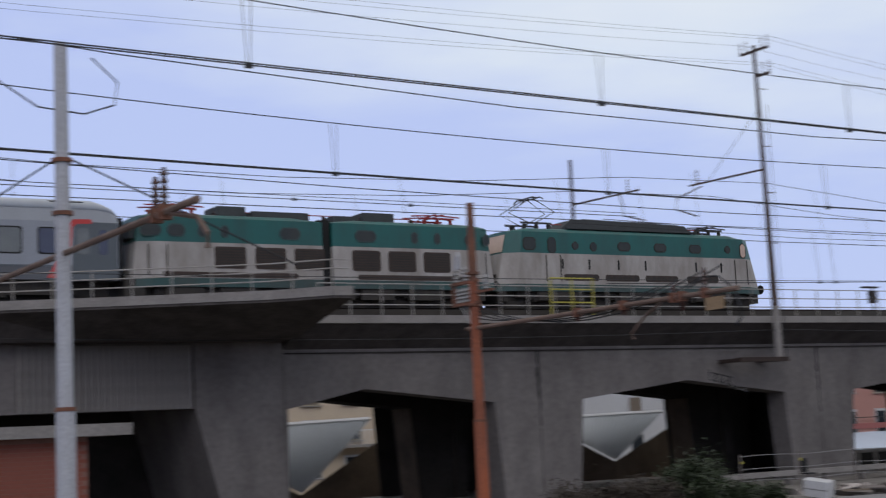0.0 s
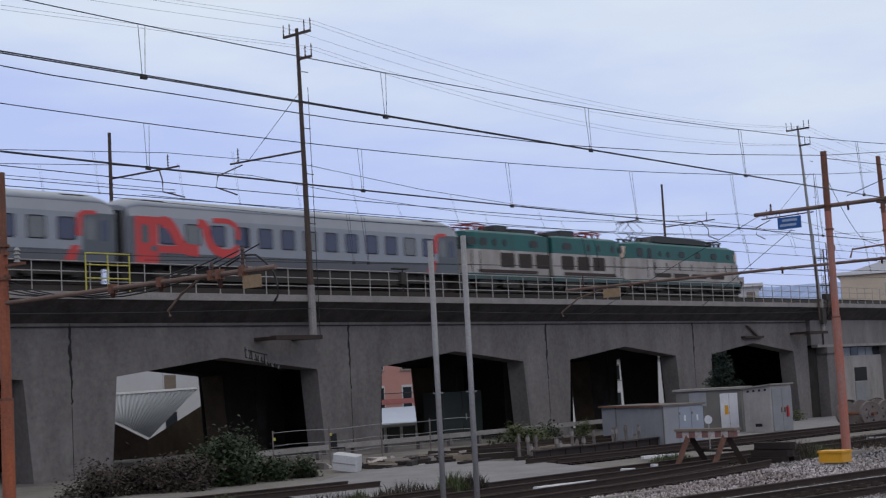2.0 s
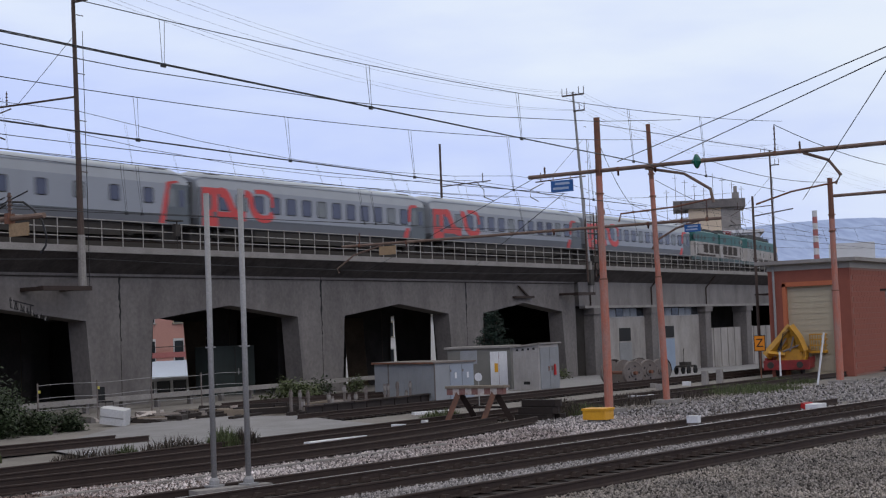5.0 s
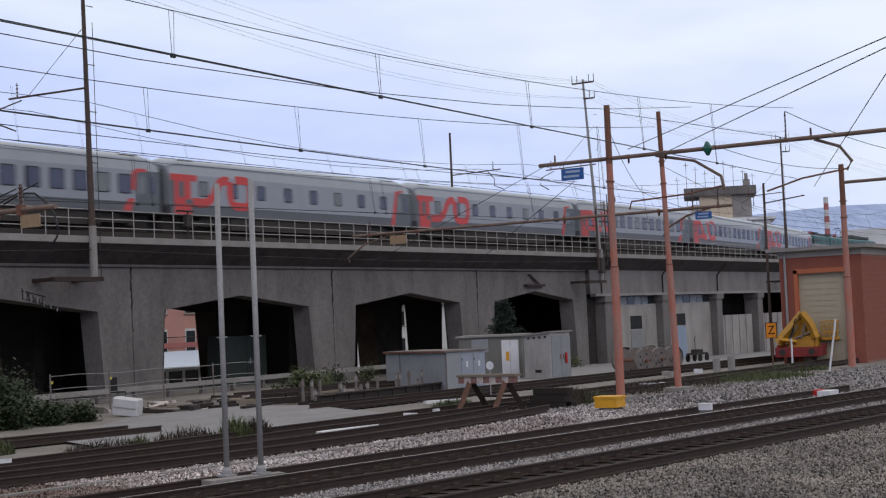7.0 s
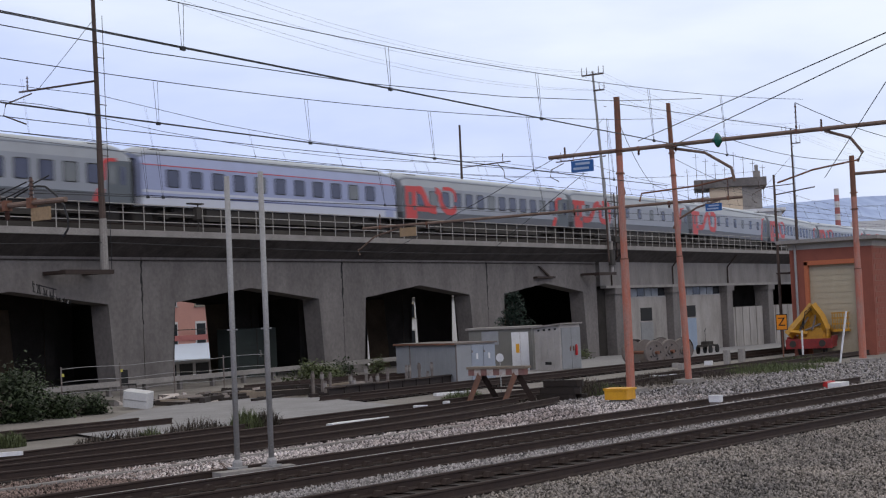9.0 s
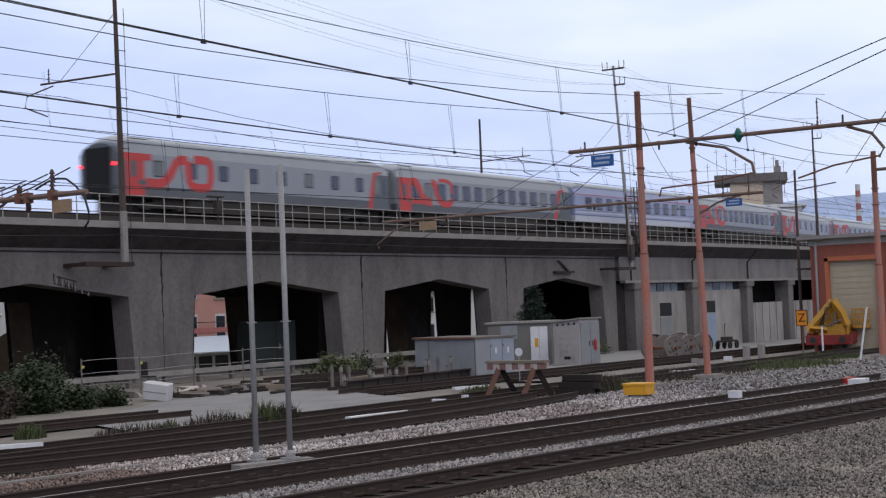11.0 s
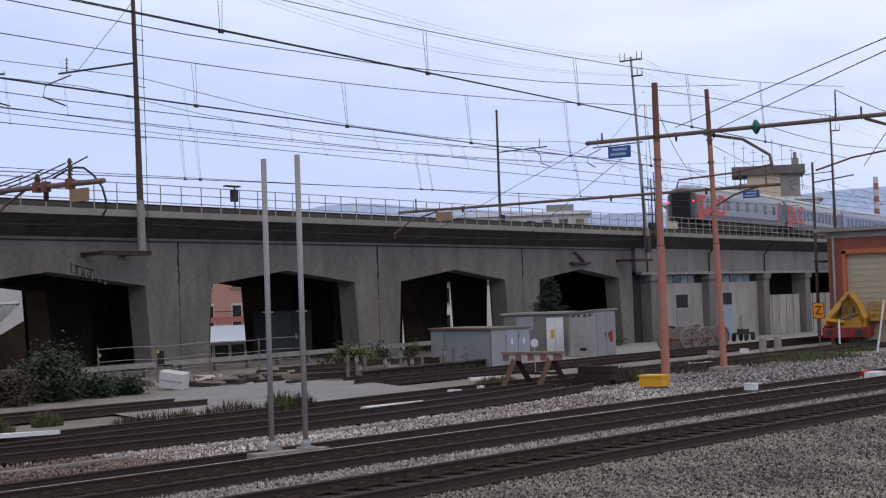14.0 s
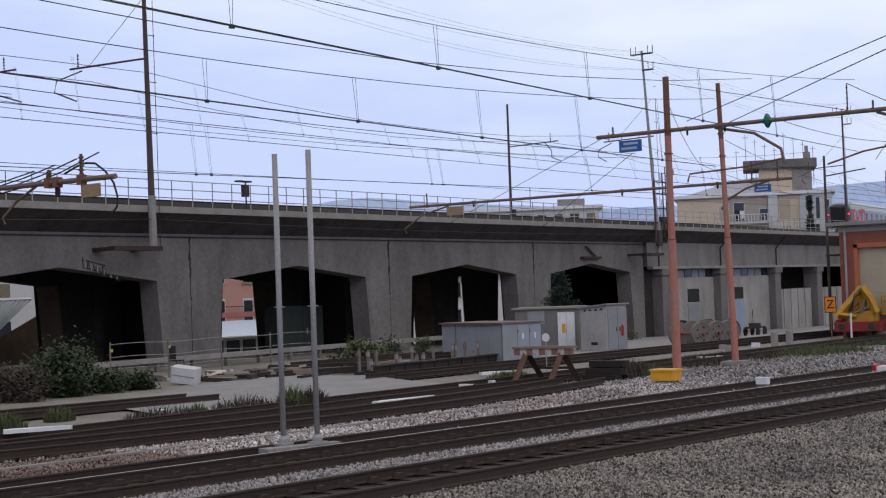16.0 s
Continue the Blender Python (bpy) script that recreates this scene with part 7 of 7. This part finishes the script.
ch = thing("chimney_stack", (571.8, 178.5, 0), "tall chimney stack with red and white bands", "chimney")
for i in range(18):
    z = i * 2.5
    part("band", Mesh().lathe((0, 0, z), [(1.3 - i * 0.02, 0), (1.28 - i * 0.02, 2.5)], 16), PALE_WALL if i % 2 else STACK_RED, ch)


def build_hills():
    m = Mesh()
    n = 90
    top, bot = [], []
    for i in range(n + 1):
        a = radians(-30 + 110 * i / n)
        deg = math.degrees(a)
        e = 3.05 + 0.75 * math.exp(-((deg - 37) / 4.5) ** 2) + 0.55 * math.exp(-((deg - 17) / 6) ** 2) + 0.25 * noise.noise(Vector((i * 0.23, 0, 0))) + 0.1 * noise.noise(Vector((i * 0.9, 3, 0)))
        d = 2300 + 200 * math.sin(i * 0.4)
        top.append((d * math.cos(a), d * math.sin(a), 3.3 + d * math.tan(radians(e))))
        bot.append((0.8 * d * math.cos(a), 0.8 * d * math.sin(a), -5))
    v = top + bot
    k = n + 1
    m.add(v, [(i, i + 1, k + i + 1, k + i) for i in range(n)])
    # Distance haze is put into the hills' pale blue colour.
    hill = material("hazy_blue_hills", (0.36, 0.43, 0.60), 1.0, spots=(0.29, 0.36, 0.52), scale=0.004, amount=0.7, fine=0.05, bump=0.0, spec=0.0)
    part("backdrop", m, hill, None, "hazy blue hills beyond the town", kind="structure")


build_hills()


# ---- ballast, weeds and brush ----
def stones(name, count, area, size, mat, label, seed, keep=None):
    """Loose broken stones as one heap of small irregular lumps."""
    rng = np.random.default_rng(seed)
    base = np.array([(1, 0, 0), (-1, 0, 0), (0, 1, 0), (0, -1, 0), (0, 0, 1), (0, 0, -0.6)], float)
    tri = np.array([(0, 2, 4), (2, 1, 4), (1, 3, 4), (3, 0, 4), (2, 0, 5), (1, 2, 5), (3, 1, 5), (0, 3, 5)])
    p = area(rng, count)
    n = len(p)
    s = size * rng.uniform(0.55, 1.35, (n, 1, 1)) * rng.uniform(0.6, 1.2, (n, 1, 3))
    a = rng.uniform(0, 2 * np.pi, n)
    v = base[None] + rng.normal(0, 0.22, (n, 6, 3))
    v = v * s
    c, sn = np.cos(a)[:, None], np.sin(a)[:, None]
    x, y = v[..., 0] * c - v[..., 1] * sn, v[..., 0] * sn + v[..., 1] * c
    v = np.stack([x + p[:, 0:1], y + p[:, 1:2], v[..., 2] + p[:, 2:3]], -1).reshape(-1, 3)
    f = (tri[None] + 6 * np.arange(n)[:, None, None]).reshape(-1, 3)
    me = bpy.data.meshes.new(name)
    me.vertices.add(len(v))
    me.vertices.foreach_set("co", v.ravel())
    me.loops.add(f.size)
    me.loops.foreach_set("vertex_index", f.ravel().astype(np.int32))
    me.polygons.add(len(f))
    me.polygons.foreach_set("loop_start", np.arange(0, f.size, 3, dtype=np.int32))
    me.polygons.foreach_set("loop_total", np.full(len(f), 3, dtype=np.int32))
    me.update(calc_edges=True)
    me.materials.append(mat)
    tagged(new(name, me), label, "ballast", "", "stuff")


STONE_GREY = material("grey_ballast_stone", (0.265, 0.248, 0.245), 0.9, spots=(0.13, 0.118, 0.114), scale=0.5, amount=0.7, fine=20, bump=0.1, spec=0.2, island=0.85)
STONE_RED = material("rust_stained_ballast_stone", (0.20, 0.15, 0.13), 0.9, spots=(0.07, 0.048, 0.042), scale=0.6, amount=0.9, fine=20, bump=0.1, spec=0.2, island=0.95)
STONE_PALE = material("pale_ballast_stone", (0.47, 0.43, 0.42), 0.9, spots=(0.10, 0.07, 0.062), scale=0.25, amount=0.95, fine=20, bump=0.1, spec=0.2, island=0.9)
STONE_BROWN = material("brown_dusty_ballast_stone", (0.25, 0.22, 0.192), 0.9, spots=(0.095, 0.088, 0.084), scale=0.35, amount=0.95, fine=20, bump=0.1, spec=0.2, island=0.9)


def strip(x0, x1, lo, hi, z=0.03, power=1.5):
    """Random places between two lines, denser near the low x end, where the eye is close."""
    def pick(rng, n):
        x = x0 + (x1 - x0) * rng.uniform(0, 1, n) ** power
        t = rng.uniform(0, 1, n)
        a, b = np.array([lo(q) for q in x]), np.array([hi(q) for q in x])
        return np.stack([x, a + (b - a) * t, np.full(n, z) + rng.uniform(0, 0.03, n)], 1)
    return pick


stones("ballast", 60000, strip(15, 80, lambda x: NEAR_1(x) + 0.95, lambda x: NEAR_2(x) - 0.95), 0.036, STONE_GREY, "grey broken ballast between the main tracks", 1)
stones("ballast", 175000, strip(15, 64, lambda x: NEAR_1(x) - 9, lambda x: NEAR_1(x) - 0.98, 0.02, 1.3), 0.031, STONE_BROWN, "brownish grey ballast before the main track", 4)
stones("ballast", 24000, strip(15, 26, lambda x: NEAR_2(x) + 1.0, lambda x: min(YARD_A(x) - 1.15, 25.2), 0.02, 1.0), 0.036, STONE_RED, "reddish dirty ballast with scattered pale stones", 8)
stones("ballast", 34000, strip(23, 48, lambda x: NEAR_2(x) + 1.0, lambda x: min(YARD_A(x) - 1.15, 25.2), 0.02), 0.042, STONE_PALE, "pale broken ballast on the shoulder", 5)
stones("ballast", 12000, strip(44, 95, lambda x: NEAR_2(x) + 1.0, lambda x: 24.4 - 0.1 * (x - 44), 0.02), 0.055, STONE_GREY, "grey ballast on the shoulder", 6)
stones("ballast", 9000, strip(18, 70, lambda x: 25.0 - 0.06 * (x - 25), lambda x: YARD_B(x) + 1.0, 0.0), 0.045, STONE_BROWN, "dirty ballast among the sidings", 7)


def bed(path, x0, x1, half, z, label):
    m = Mesh()
    n = 40
    v = [(x0 + (x1 - x0) * i / n, path(x0 + (x1 - x0) * i / n) + s * half, z + low(x0 + (x1 - x0) * i / n, path(x0 + (x1 - x0) * i / n) + s * half)) for s in (-1, 1) for i in range(n + 1)]
    m.add(v, [(i, i + 1, n + 2 + i, n + 1 + i) for i in range(n)])
    tagged(part("track_bed", m, OILY, None), label, kind="structure")


OILY = material("oily_track_bed", (0.04, 0.027, 0.023), 0.9, spots=(0.022, 0.016, 0.014), scale=0.8, amount=0.7, fine=14, bump=0.6, spec=0.2)
# Dark brown sheet paints the shade in the gaps between ballast stones.
GAP_SHADE = material("ballast_gap_shade", (0.07, 0.055, 0.048), 0.95, spots=(0.04, 0.031, 0.027), scale=1.2, amount=0.7, fine=30, bump=0.5, spec=0.1)


def lay(name, lo, hi, x0, x1, z):
    m = Mesh()
    n = 40
    xs = [x0 + (x1 - x0) * i / n for i in range(n + 1)]
    m.add([(x, lo(x), z) for x in xs] + [(x, hi(x), z) for x in xs], [(i, i + 1, n + 2 + i, n + 1 + i) for i in range(n)])
    part(name, m, GAP_SHADE, None, "dark sheet for the shade between ballast stones", kind="structure")


lay("ballast_bed", lambda x: NEAR_1(x) + 0.99, lambda x: NEAR_2(x) - 1.01, 10, 80, 0.018)
lay("ballast_bed", lambda x: NEAR_1(x) - 11, lambda x: NEAR_1(x) - 0.99, 10, 80, 0.014)
lay("ballast_bed", lambda x: NEAR_2(x) + 1.01, lambda x: min(YARD_A(x) - 1.2, 25.2), 10, 52, 0.014)
for pth, hw, x0, x1 in ((NEAR_1, 0.98, -40, 120), (NEAR_2, 1.0, -40, 120), (YARD_A, 0.95, 10, 44.5), (YARD_B, 0.85, -40, 90), (YARD_C, 0.8, -40, 36), (YARD_D, 1.1, 46, 120)):
    bed(pth, x0, x1, hw, 0.03, "dark oily ground between the rails")
m = Mesh()
for i in range(8):
    x = 12 + i * 3.0
    m.add([(a, 26.7 - 0.125 * a + b, z) for a in (x, x + 2.96) for b in (0, 0.16) for z in (-0.1, 0.1)], [(0, 1, 3, 2), (4, 6, 7, 5), (0, 4, 5, 1), (2, 3, 7, 6), (0, 2, 6, 4), (1, 5, 7, 3)])
part("kerb", m, CONCRETE_EDGE, None, "pale concrete kerb in the ballast", kind="structure")

LEAF = material("dull_green_leaf", (0.03, 0.046, 0.018), 0.6, spots=(0.018, 0.024, 0.011), scale=1.5, amount=0.7, bump=0.0, spec=0.3, island=0.55)
LEAF_FRESH = material("fresh_green_leaf", (0.07, 0.09, 0.034), 0.7, spots=(0.06, 0.06, 0.03), scale=1.5, amount=0.6, bump=0.0, spec=0.3, island=0.4)
LEAF_DRY = material("dry_brown_leaf", (0.06, 0.047, 0.036), 0.85, spots=(0.028, 0.022, 0.017), scale=1.5, amount=0.7, bump=0.0, island=0.5)
LEAF_PINE = material("dark_conifer_leaf", (0.018, 0.035, 0.024), 0.75, spots=(0.01, 0.02, 0.014), scale=1.5, amount=0.6, bump=0.0, island=0.5)
BARK = material("grey_bark", (0.10, 0.085, 0.07), 0.9, bump=0.3)


def leaf_cloud(places, size, rng, droop=0.5):
    """Pointed leaves with a fold, turned every way."""
    m = Mesh()
    for p in places:
        a, e, r = rng.uniform(0, 6.283), rng.uniform(-0.9, 0.9) - droop * 0.3, size * rng.uniform(0.6, 1.4)
        d = Vector((math.cos(a) * math.cos(e), math.sin(a) * math.cos(e), math.sin(e)))
        s = d.cross(Vector((0, 0, 1))).normalized() * r * 0.32
        u = s.cross(d).normalized() * r * 0.1
        q = Vector(p)
        m.add([q, q + d * r * 0.5 + s, q + d * r, q + d * r * 0.5 - s, q + d * r * 0.5 + u], [(0, 1, 4), (1, 2, 4), (2, 3, 4), (3, 0, 4)])
    return m


def build_bush(name, at, rx, ry, rz, count, mat, label, seed, size=0.16, category="bush"):
    rng = random.Random(seed)
    v = thing(name, (*at, low(*at)), label, category, "bushes")
    stems = Mesh()
    clumps = []
    for i in range(16):
        a = rng.uniform(0, 6.283)
        d = rng.uniform(0.1, 0.9)
        c = (rx * d * math.cos(a), ry * d * math.sin(a), rz * rng.uniform(0.35, 0.95) * (1 - 0.5 * d * d))
        clumps.append(c)
        stems.tube([(c[0] * 0.3, c[1] * 0.3, -0.05), (c[0] * 0.6, c[1] * 0.6, c[2] * 0.6), c], 0.03, 5, 0.01)
    part("stem", stems, BARK, v)
    pts = []
    for i in range(count):
        c = rng.choice(clumps)
        pts.append((c[0] + rng.gauss(0, rx * 0.16), c[1] + rng.gauss(0, ry * 0.16), max(0.02, c[2] + rng.gauss(0, rz * 0.2) - 0.15 * rz)))
    part("leaf_mass", leaf_cloud(pts, size, rng), mat, v, kind="stuff")


def build_tuft(at, r, h, count, mat, seed):
    """Upright bent grass blades and a few seed stalks."""
    rng = random.Random(seed)
    v = thing("weed_tuft", (*at, low(*at)), "low weeds growing between the sidings", "weeds", "weeds between the sidings")
    m = Mesh()
    for i in range(count * 2):
        a, d = rng.uniform(0, 6.283), math.sqrt(rng.random())
        q = Vector((r * d * math.cos(a), 0.8 * r * d * math.sin(a), -0.02))
        tall = h * rng.uniform(0.3, 1.15) * (1 - 0.5 * d * d)
        b = rng.uniform(0, 6.283)
        lean = Vector((math.cos(b), math.sin(b), 0)) * tall * rng.uniform(0.1, 0.6)
        w = Vector((-math.sin(b), math.cos(b), 0)) * rng.uniform(0.008, 0.02)
        mid = q + lean * 0.35 + Vector((0, 0, tall * 0.65))
        m.add([q - w, q + w, mid + w * 0.8, mid - w * 0.8, q + lean + Vector((0, 0, tall))], [(0, 1, 2, 3), (3, 2, 4)])
    part("grass", m, mat, v, kind="stuff")


build_bush("bush", (37.6, 43.6), 1.9, 1.8, 1.75, 9000, LEAF, "tangled dark green brush before the pier", 1, 0.17)
build_bush("bush", (39.7, 42.6), 1.5, 1.4, 0.95, 4200, LEAF, "low dark green bramble beside the path", 2, 0.15)
build_bush("bush", (35.2, 43.2), 1.9, 1.8, 1.2, 6500, LEAF_DRY, "dry brown bramble heap beside the siding", 3, 0.14)
build_bush("bush", (32.8, 44.4), 2.0, 1.8, 1.1, 4500, LEAF_DRY, "dry brown bramble heap under the first bay", 4, 0.14)
build_bush("bush", (39.8, 45.0), 1.3, 1.2, 2.1, 900, LEAF, "thin leafy branches leaning out of the brush", 6, 0.16)
build_bush("bush", (62.5, 48.0), 2.6, 1.2, 1.0, 2200, LEAF_FRESH, "fresh green weeds at the pier foot", 7, 0.18)
build_bush("bush", (66.5, 49.5), 1.6, 1.2, 1.0, 800, LEAF, "green weeds at the pier foot", 8, 0.16)
build_bush("bush", (71.5, 50.5), 1.2, 1.0, 1.0, 600, LEAF_FRESH, "green weeds at the pier foot", 9, 0.16)
build_bush("bush", (98.0, 51.0), 2.2, 1.2, 1.0, 900, LEAF_FRESH, "fresh green weeds before the arcade", 10, 0.18)
for i, (x, y, r, h, c, mt) in enumerate(((29.2, 33.7, 0.5, 0.5, 300, LEAF_FRESH), (25.2, 31.3, 0.7, 0.7, 480, LEAF_FRESH), (34.3, 29.1, 0.6, 0.75, 420, LEAF_FRESH), (34.9, 28.8, 0.5, 0.7, 260, LEAF_DRY), (30.0, 30.2, 1.3, 0.5, 320, LEAF_DRY), (33.1, 30.0, 1.1, 0.55, 300, LEAF_DRY), (31.0, 29.9, 0.4, 0.5, 140, LEAF_FRESH), (46.0, 28.6, 1.0, 0.5, 500, LEAF_FRESH), (48.7, 25.2, 1.3, 0.7, 800, LEAF_DRY), (49.2, 24.6, 1.2, 0.5, 500, LEAF_FRESH), (64.7, 23.9, 3.2, 0.4, 1300, LEAF_FRESH), (60.5, 26.2, 2.8, 0.35, 900, LEAF_DRY), (72.5, 25.0, 2.5, 0.35, 800, LEAF_FRESH), (56, 26.0, 2.4, 0.4, 700, LEAF_DRY))):
    build_tuft((x, y), r, h, c, mt, 20 + i)


def build_conifer(at, height, label, spread=1.9, leaf=0.14):
    rng = random.Random(9)
    v = thing("conifer_tree", (*at, low(*at)), label, "tree")
    part("trunk", Mesh().tube([(0, 0, -0.1), (0.05, 0, height * 0.5), (0, 0.05, height)], 0.11, 8, 0.02), BARK, v)
    pts = []
    limbs = Mesh()
    for i in range(60):
        z = height * (0.12 + 0.86 * rng.random())
        r = spread * (1 - z / height) ** 0.7 * rng.uniform(0.6, 1.15) + 0.08
        a = rng.uniform(0, 6.283)
        tip = (r * math.cos(a), r * math.sin(a), z + 0.1)
        limbs.tube([(0, 0, z - 0.15), tip], 0.02, 4, 0.006)
        for k in range(75):
            t = rng.uniform(0.15, 1.05)
            pts.append((tip[0] * t + rng.gauss(0, 0.1), tip[1] * t + rng.gauss(0, 0.1), z - 0.1 + 0.2 * t + rng.gauss(0, 0.09)))
    part("limb", limbs, BARK, v)
    part("crown", leaf_cloud(pts, leaf, rng), LEAF_PINE, v, kind="stuff")


build_conifer((76.8, 44.0), 4.6, "small dark conifer behind the sheds")
build_conifer((198.7, 73.2), 18.4, "tall thin dark conifer before the apartment block", 1.2, 0.35)


def build_palm(at, height):
    """A thin trunk with drooping feathered fronds."""
    rng = random.Random(15)
    v = thing("palm_tree", (*at, low(*at)), "palm tree with drooping grey-green fronds before a pink house", "tree")
    part("trunk", Mesh().tube([(0, 0, -0.2), (0.1, 0, height * 0.5), (0, 0, height)], 0.28, 8, 0.2), BARK, v)
    for k in range(22):
        a, lift, reach = 2 * math.pi * k / 22 + rng.uniform(-0.1, 0.1), rng.uniform(0.2, 1.1), rng.uniform(1.3, 2.0)
        spine = [Vector((math.cos(a) * reach * u, math.sin(a) * reach * u, height + lift * math.sin(2.6 * u) - 0.9 * u * u)) for u in (0, 0.25, 0.5, 0.75, 1)]
        side = Vector((-math.sin(a), math.cos(a), 0))
        m = Mesh().tube(spine, 0.03, 4, 0.01)
        for i in range(16):
            u = 0.15 + 0.85 * i / 15
            q = spine[min(int(u * 4), 3)].lerp(spine[min(int(u * 4), 3) + 1], u * 4 - min(int(u * 4), 3))
            for sg in (-1, 1):
                tip = q + side * sg * 0.38 + Vector((0, 0, -0.3)) + (spine[4] - spine[0]).normalized() * 0.2
                m.add([q, q + Vector((0, 0, 0.05)), tip], [(0, 1, 2)])
        part("frond", m, LEAF_FRESH, v)


build_palm((106.3, 84.5), 6.4)


def on_line(front, length):
    """The pose of a vehicle whose nose stands at x = front on the viaduct track."""
    (ya, za), (yb, zb) = swerve(front), swerve(front - length)
    yaw, dip = math.degrees(math.atan2(ya - yb, length)), math.degrees(math.atan2(za - zb, length))
    return pose(front, TRACK_Y + ya, RAIL_Z - za, 0, dip, yaw)


def motions():
    """The train runs along the viaduct from the start of the clip to its end."""
    times = [t for t, s in RUN]
    for ob, ahead, length in [(o, -PITCH * k, 25.0) for k, o in enumerate(order)] + [(loco_b, 17.95, 17.6), (loco_a, 34.75, 16.6)]:
        walk(ob, [(0.5 * i, on_line(float(np.interp(0.5 * i, times, [s for t, s in RUN])) + ahead, length)) for i in range(33)])


motions()
